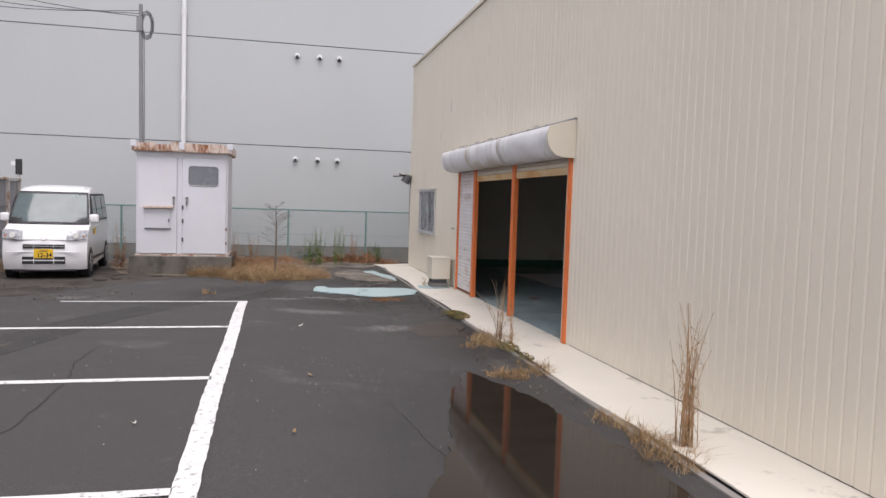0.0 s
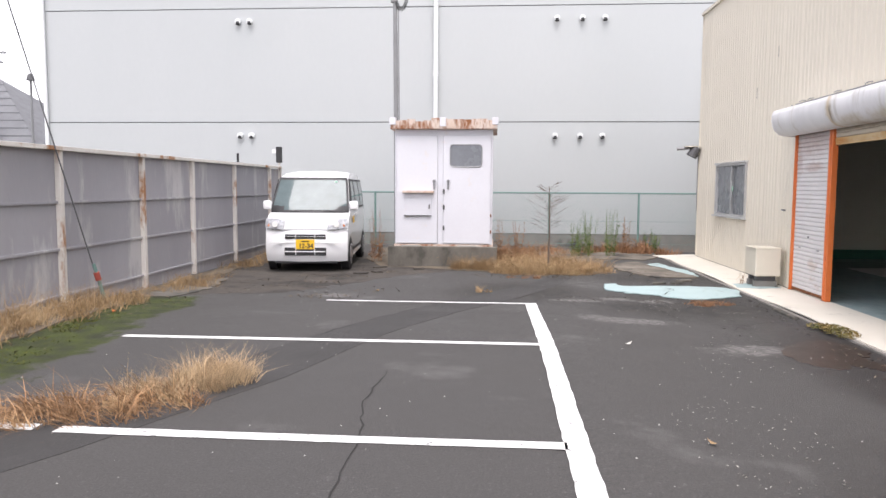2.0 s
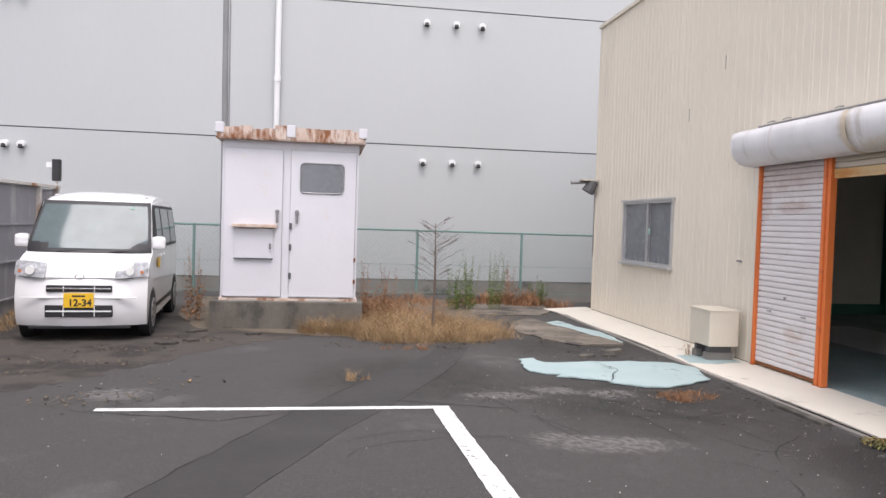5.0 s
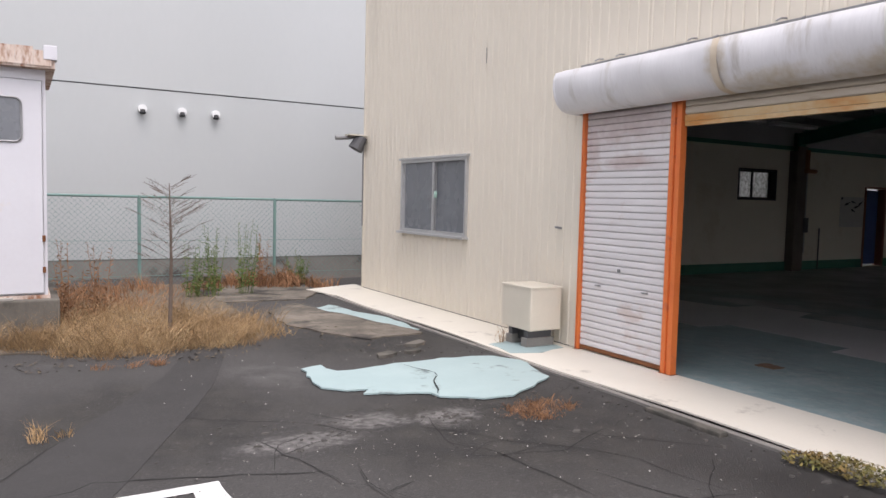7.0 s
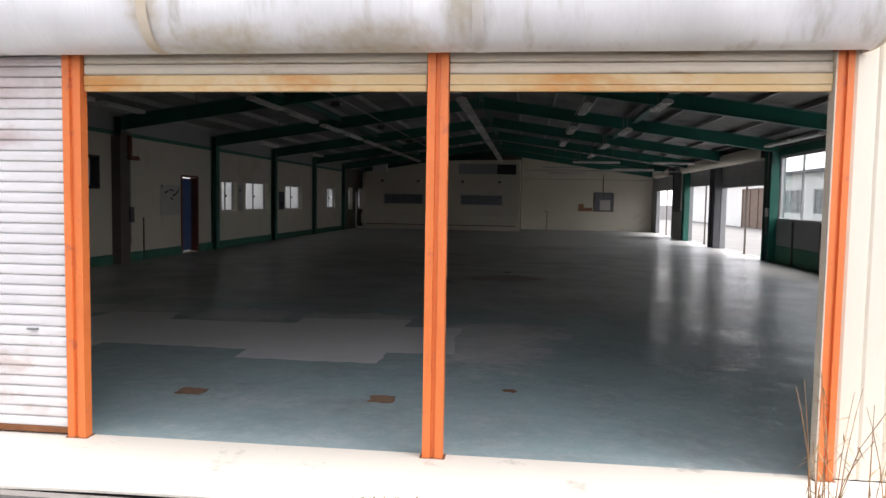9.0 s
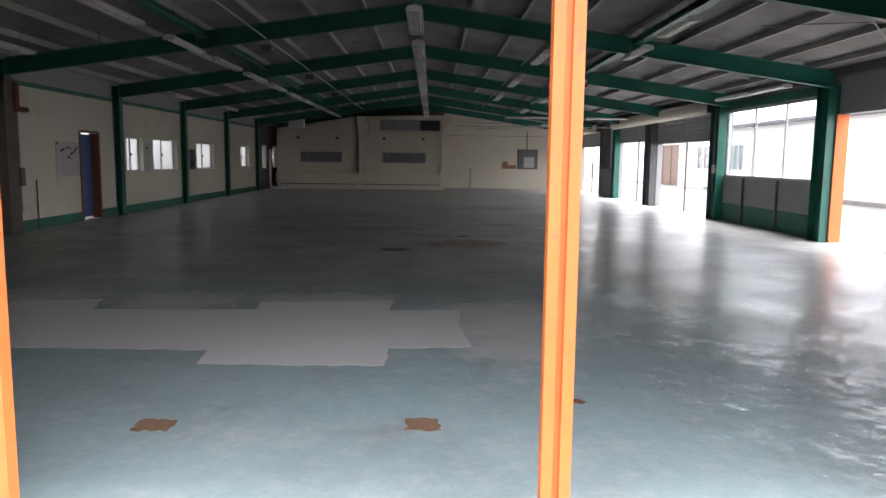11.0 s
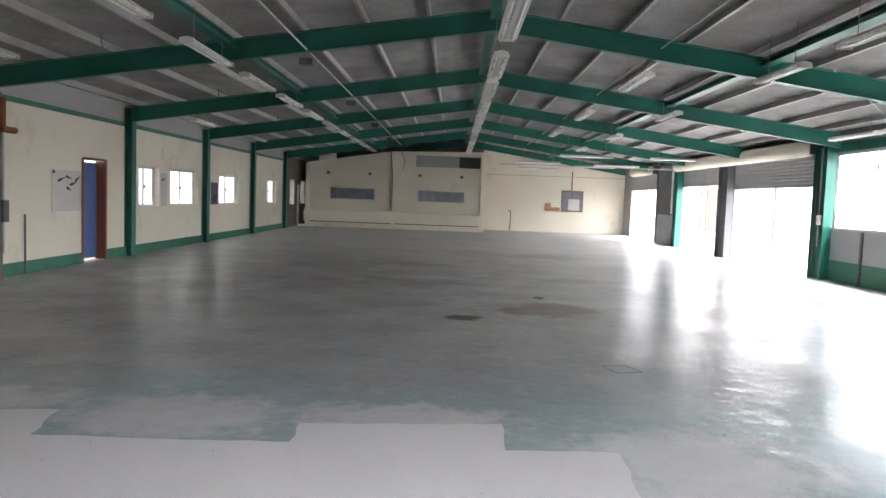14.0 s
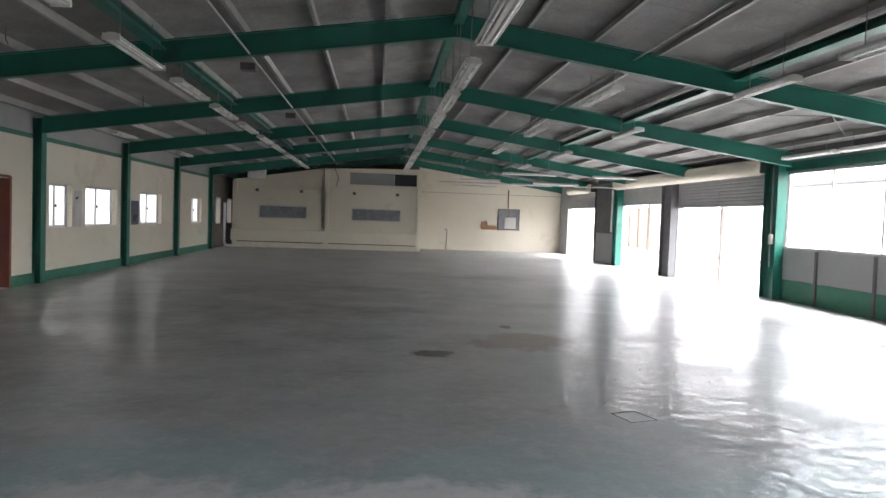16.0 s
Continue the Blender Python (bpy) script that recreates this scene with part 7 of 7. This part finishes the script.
def side_shutter(x0, x1, z0, z1, label):
    root = thing("side_shutter", label, "roller shutter", "raised shutters of the side wall")
    n = round((z1 - z0) / 0.085)
    first = None
    for i in range(n):
        if first is None:
            bm = extrude(bmesh.new(), [(RY + 0.004, 0.0), (RY + 0.016, 0.02), (RY + 0.016, 0.06), (RY + 0.004, 0.083)], x0, x1, "x")
            first = part("slat", bm, M_GREYPANEL, root)
            first.location.z = z0
        else:
            o = first.copy()
            scene.collection.objects.link(o)
            o.location.z = z0 + i * 0.085
    return root


for x0, x1, z0 in ((21.3, 23.57, 1.96), (23.63, 26.2, 1.96), (27.02, 28.72, 2.1), (28.78, 31.08, 2.1), (34.25, 38.8, 2.04)):
    side_shutter(x0, x1, z0, 2.85, "grey slatted shutter rolled up above the opening")


def roll_cover(x0, x1, label):
    root = thing("shutter_roll", label, "shutter roll", "shutter rolls of the side wall")
    bm = bmesh.new()
    tube(bm, (x0, RY + 0.27, 2.84), (x1, RY + 0.27, 2.84), 0.19, seg=24)
    part("roll", bm, M_CREAM, root, smooth=True)
    for x in (x0, x1):
        part("bracket", B(x - 0.03, x + 0.03, RY + 0.002, RY + 0.32, 2.7, 3.0), M_DARKSTEEL, root)


roll_cover(21.08, 31.05, "long white sheet-metal shutter roll cover")
roll_cover(34.2, 37.6, "dusty shutter roll cover at the far opening")

dado = thing("side_window_wall", "grey panelled sill wall with green base below the side windows", "wall panel", kind="structure")
for a, c in ((15.8, 17.40), (17.44, 19.16), (19.20, 20.44)):
    part("grey_panel", B(a, c, RY + 0.003, RY + 0.025, 0.345, 1.0), M_GREYPANEL, dado)
    part("green_panel", B(a, c, RY + 0.003, RY + 0.032, FZ + 0.003, 0.34), M_SKIRT, dado)
for x in (17.42, 19.18):
    part("batten", B(x - 0.03, x + 0.03, RY + 0.03, RY + 0.07, FZ + 0.003, 1.0), M_DARKSTEEL, dado)
sliding_window("window_side", "y", RY - 0.12, RY - 0.02, 15.85, 20.5, 1.02, 2.69, "wide three-light window in a green bay", M_GLASS, M_ALU, 3)
setting("trim_right", B(WX + 0.14, 33.9, RY + 0.004, RY + 0.10, 3.0, 3.16), M_DARKSTEEL, "dark steel eaves beam", "beam")
setting("lintel_green", B(15.72, 20.44, RY + 0.004, RY + 0.06, 2.71, 2.9), M_GREEN, "green beam above the side windows", "beam")


# ---- lamps under the roof ----
def lamp_proto(length, label, group, hang=0.5):
    root = thing("strip_lamp", label, "strip lamp", group)
    bm = bmesh.new()
    extrude(bm, [(-0.11, 0.015), (-0.035, 0.075), (0.035, 0.075), (0.11, 0.015), (0.10, 0.012), (0.03, 0.05), (-0.03, 0.05), (-0.10, 0.012)], 0, length, "x")
    part("reflector", bm, M_LAMPWHITE, root)
    part("spine", B(0.02, length - 0.02, -0.022, 0.022, 0.0, 0.05), M_LAMPWHITE, root)
    for y in (-0.062, 0.062):
        part("tube", T((0.05, y, 0.012), (length - 0.05, y, 0.012), 0.016, seg=8), M_TUBE, root, "unlit fluorescent tube")
    for x in (0.0, length):
        part("end_cap", B(x - 0.012, x + 0.012, -0.09, 0.09, -0.01, 0.06, 0.003), M_LAMPWHITE, root)
    for x in (0.25, length - 0.25):
        part("hanger", T((x, 0, 0.07), (x, 0, hang), 0.006, seg=5), M_STEEL, root)
    return root


def lamps(proto, places):
    for i, (x, y, z, turn) in enumerate(places):
        if i == 0:
            proto.matrix_basis = pose(x, y, z, 0, 0, turn)
        else:
            copy_thing(proto, pose(x, y, z, 0, 0, turn))


lamps(lamp_proto(1.75, "white twin-tube strip lamp hung along the ridge, unlit", "strip lamps of the hall", 0.86), [(x, 11.6, 3.22, 0) for x in (8.3, 10.95, 13.6, 15.75, 18.0, 20.4, 22.8, 25.2, 27.6, 30.0, 32.4)])
lamps(lamp_proto(1.6, "white twin-tube strip lamp in the window-side row, unlit", "strip lamps of the hall"), [(x, 15.45, 3.17, 0) for x in (7.8, 10.35, 13.15, 15.6, 17.95, 20.35, 22.75, 25.15, 27.55, 29.95, 32.35)])
lamps(lamp_proto(1.25, "white strip lamp near the window wall, unlit", "strip lamps of the hall"), [(x, y, 2.93, 0) for x, y in ((8.4, 17.62), (10.35, 17.62), (12.05, 17.68), (20.75, 18.1), (25.6, 18.1))])
lamps(lamp_proto(1.7, "white strip lamp on the shutter side, unlit", "strip lamps of the hall"), [(x, 9.15, 3.42, 0) for x in (15.8, 20.6, 25.4)])
lamps(lamp_proto(1.25, "white strip lamp near the shutter wall, unlit", "strip lamps of the hall", 0.6),
      [(x, y, z, 0) for x, y, z in ((10.8, 8.1, 3.12), (13.12, 8.0, 3.12), (18.0, 8.0, 3.12), (22.8, 8.0, 3.12), (27.6, 8.0, 3.12))])
lamps(lamp_proto(1.75, "bright white strip lamp hung across the hall, unlit", "strip lamps of the hall", 0.98), [(28.5, 6.9, 2.9, 90), (36.2, 7.6, 2.8, 90), (33.0, 8.0, 2.9, 90)])
lamps(lamp_proto(1.75, "bright white strip lamp hung across the hall, unlit", "strip lamps of the hall", 0.47), [(28.5, 3.9, 2.9, 90), (33.0, 4.9, 2.85, 90), (37.0, 5.0, 2.98, 90)])

lamps(lamp_proto(1.6, "white strip lamp above the side windows, unlit", "strip lamps of the hall", 0.4), [(x, 4.33, 2.87, 0) for x in (16.05, 17.9)])

cd = thing("roof_conduit", "thin grey electrical conduit under the roof", "conduit", kind="structure")
for y, z in ((14.4, 3.52), (9.15, 3.72)):
    part("conduit", T((WX + 0.2, y, z), (36.5, y, z), 0.014, seg=6), M_PURLIN, cd)
for x in FRAMES[1:6]:
    part("brace_rod", T((x, RIDGE - 5.2, under(RIDGE - 5.2) + 0.28), (x + 2.3, RIDGE - 7.2, under(RIDGE - 7.2) + 0.28), 0.009, seg=5), M_STEEL, cd)
    part("brace_rod", T((x + 2.3, RIDGE - 5.2, under(RIDGE - 5.2) + 0.28), (x, RIDGE - 7.2, under(RIDGE - 7.2) + 0.28), 0.009, seg=5), M_STEEL, cd)
    part("junction_box", B(x + 0.15, x + 0.33, 14.35, 14.55, 3.34, 3.44, 0.01), M_DARKSTEEL, cd)
    part("hook", chain(bmesh.new(), [(x - 1.2, 16.9, under(16.9) + 0.3), (x - 1.2, 16.9, under(16.9) + 0.16), (x - 1.15, 16.9, under(16.9) + 0.12)], 0.008), M_DARKSTEEL, cd)
rp = thing("air_pipe", "thin pipe along the far beams", "pipe", kind="structure")
part("pipe", T((31.0, 4.0, 2.72), (31.0, 10.5, 2.72), 0.02, seg=6), M_PURLIN, rp)

# ---- floor marks ----
P = [(6.65, 13.04), (6.65, 11.69), (7.14, 11.68), (7.2, 11.02), (8.03, 11.1), (8.62, 11.06), (8.58, 11.76), (9.1, 11.76), (8.95, 13.1), (8.58, 13.09), (8.55, 13.6), (8.52, 14.65), (9.04, 14.75), (8.9, 15.6), (8.45, 15.64), (8.34, 16.13), (8.25, 17.6), (6.6, 17.4),
     (6.6, 14.66), (7.08, 14.6), (7.04, 13.07)]
tagged(link("screed_patch", sheet(ragged(P, 0.12, 0.018, 20), FZ, 0.0015), M_SCREED), "pale grey screed repair on the floor", "floor patch", kind="structure")
for x, y in ((5.45, 12.88), (5.49, 11.4)):
    tagged(link("rust_plate_mark", sheet(ragged([(x - 0.09, y - 0.1), (x + 0.09, y - 0.1), (x + 0.09, y + 0.1), (x - 0.09, y + 0.1)], 0.035, 0.022, int(x * 100)), FZ, 0.004),
                mat("orange rust stain", (0.24, 0.14, 0.085), (0.15, 0.085, 0.05), 0.7, scale=14, bump=0.2)), "square rust mark left on the floor", "rust mark", "rust marks on the floor", "structure")
for i, (x, y, rx, ry, m) in enumerate(((5.9, 10.45, 0.04, 0.06, M_RUST),)):
    tagged(link("floor_stain", blob(x, y, rx, ry, FZ, 30, 0.7, 123 + i, 0.003), m), "old stain soaked into the worn floor", "stain", "stains on the floor", "structure")
bm = bmesh.new()
for x0, y0, x1, y1 in ((10.8, 10.36, 11.06, 10.46), (10.72, 10.6, 10.98, 10.68), (10.8, 10.36, 10.72, 10.6), (11.06, 10.46, 10.98, 10.68)):
    tube(bm, (x0, y0, FZ), (x1, y1, FZ), 0.003, seg=4)
tagged(link("floor_hatch_edge", bm, M_TANSTAIN), "dark square joint round a small floor plate", "floor joint", kind="structure")
bm, rnd = bmesh.new(), random.Random(44)
for _ in range(240):
    x, y = rnd.uniform(4.8, 16), rnd.uniform(5, 18)
    s = rnd.uniform(0.003, 0.010)
    c = Vector((x, y, FZ + 0.002))
    v = [bm.verts.new(c + Vector(p) * s) for p in ((1, 0, 0), (-0.5, 0.9, 0.1), (-0.7, -0.8, 0), (0, 0, 0.8))]
    for q in ((0, 1, 3), (1, 2, 3), (2, 0, 3)):
        bm.faces.new([v[i] for i in q])
tagged(link("floor_debris", bm, M_PAPER), "small crumbs and paper scraps on the floor", "debris", kind="stuff")


# ---- outside the shutter wall ----
setting("lane", sheet(ragged([(4.0, RY - 0.19), (4.0, -5.4), (75, -5.4), (75, RY - 0.19)], 2.0, 0.02, 3), lambda x, y: -0.2, 0.01), mat("pale concrete yard", (0.24, 0.235, 0.225), (0.19, 0.185, 0.175), 0.8, scale=0.8, fine=40, bump=0.2), "pale concrete lane beside the workshop", "pavement")
setting("sill", B(11.4, 37.9, RY - 0.2, RY - 0.179, -0.24, FZ), M_PALECONC, "concrete edge under the side openings", "sill")
M_TIMBER = mat("weathered brown timber", (0.19, 0.135, 0.105), (0.13, 0.09, 0.07), 0.75, scale=3, fine=40, bump=0.15)


def side_building():
    root = thing("side_building", "white rendered building with dark windows across the lane", "building")
    y = -5.5
    z0 = -0.24
    holes = [(21.6, 22.3, z0 + 0.01, 1.9), (23.2, 26.6, 0.85, 2.1), (40.7, 42.8, 1.0, 2.4), (44.5, 47.6, 1.0, 2.4), (51.0, 56.5, z0 + 0.01, 2.6)]
    at = 19.5
    for a, c, lo, hi in holes + [(75, 75, 0, 0)]:
        part("wall", B(at, a, y - 0.2, y, z0, 3.3), M_WHITEWALL, root)
        if c > a:
            part("lintel", B(a, c, y - 0.2, y, hi, 3.3), M_WHITEWALL, root)
            if lo > z0 + 0.05:
                part("apron_wall", B(a, c, y - 0.2, y, z0, lo), M_WHITEWALL, root)
        at = c
    part("roof", B(19.2, 75.2, y - 8, y + 0.5, 3.3, 3.45), M_TILEROOF, root)
    part("back_wall", B(19.5, 75, y - 8, y - 7.8, z0, 3.3), M_WHITEWALL, root)
    part("end_wall", B(19.5, 19.7, y - 7.8, y - 0.2, z0, 3.3), M_WHITEWALL, root)
    part("step", B(21.2, 45, y, y + 0.5, z0, -0.05), M_CONC, root)
    for a, c, lo, hi in holes:
        w = part("window", B(a, c, y - 0.12, y - 0.1, lo, hi), M_TIMBER if a > 50 else M_DARKPANE, root, "red-brown timber doors" if a > 50 else "dark reflecting window")
        for k in range(4):
            xx = a + (c - a) * k / 3
            part("mullion", B(max(a, xx - 0.03), min(c, xx + 0.03), y - 0.1, y - 0.04, lo, hi), M_TIMBER if a > 50 else M_ALU, w)
        part("rail", B(a, c, y - 0.1, y - 0.045, hi - 0.06, hi), M_TIMBER if a > 50 else M_ALU, w)


side_building()
sh = thing("shop", "distant shop with a blue roof and a red sign band", "shop", at=(27, -26, -0.24))
part("wall", B(-9, 9, -5, 5, 0, 4.2), M_WHITEWALL, sh)
part("roof", B(-9.5, 9.5, -5.5, 5.5, 5.0, 5.9), M_BLUEROOF, sh)
part("sign_band", B(-9.2, 9.2, 5, 5.2, 3.2, 3.7), M_REDBAND, sh)
part("upper_wall", B(-8, 8, -4, 4.6, 4.2, 5.0), M_WHITEWALL, sh)
for k in range(6):
    wn_ = part("window", B(-8.2 + k * 2.8, -6.2 + k * 2.8, 5.0, 5.06, 0.9, 2.6), M_ALU, sh)
    part("pane", B(-8.1 + k * 2.8, -6.3 + k * 2.8, 5.06, 5.08, 1.0, 2.5), M_DARKPANE, wn_)
lk = thing("steel_shed", "white steel storage shed in the side yard", "shed", at=(17.2, -6.5, -0.24))
part("body", B(-1.0, 1.0, -0.6, 0.6, 0.08, 1.9, 0.02), M_HUT, lk)
part("base", B(-1.0, 1.0, -0.6, 0.6, 0.0, 0.08), M_RUST, lk)
for z in (0.7, 1.3):
    part("seam", B(-0.98, 0.98, 0.6, 0.612, z - 0.01, z + 0.01), M_STEEL, lk)
part("roof", B(-1.08, 1.08, -0.68, 0.7, 1.9, 1.98, 0.01), M_HUT, lk)


def autumn_tree(x, y, h, seed):
    rnd = random.Random(seed)
    root = thing("autumn_tree", "broadleaf tree with orange autumn leaves", "tree", at=(x, y, -0.24))
    trunk, cr = bmesh.new(), bmesh.new()
    tube(trunk, (0, 0, 0), (0.1, 0, h * 0.45), 0.16, 0.11, 10)
    for k in range(9):
        a = k * 0.7 + rnd.uniform(-0.2, 0.2)
        s = Vector((0.08, 0, h * rnd.uniform(0.3, 0.46)))
        e = s + Vector((math.cos(a) * h * 0.26, math.sin(a) * h * 0.26, h * rnd.uniform(0.2, 0.45)))
        tube(trunk, s, e, 0.06, 0.015, 6)
        for _ in range(4):
            c = s.lerp(e, rnd.uniform(0.5, 1.1)) + Vector((rnd.uniform(-0.4, 0.4), rnd.uniform(-0.4, 0.4), rnd.uniform(-0.2, 0.5)))
            leaves(cr, c.x, c.y, c.z - 0.3, 0.55, 0.55, 0.8, 70, 0.11, rnd)
    part("trunk", trunk, M_BARK, root)
    part("crown", cr, M_BRICKRED, root)


autumn_tree(20.5, -13.0, 5.2, 4)
autumn_tree(28.0, -17.0, 6.0, 5)
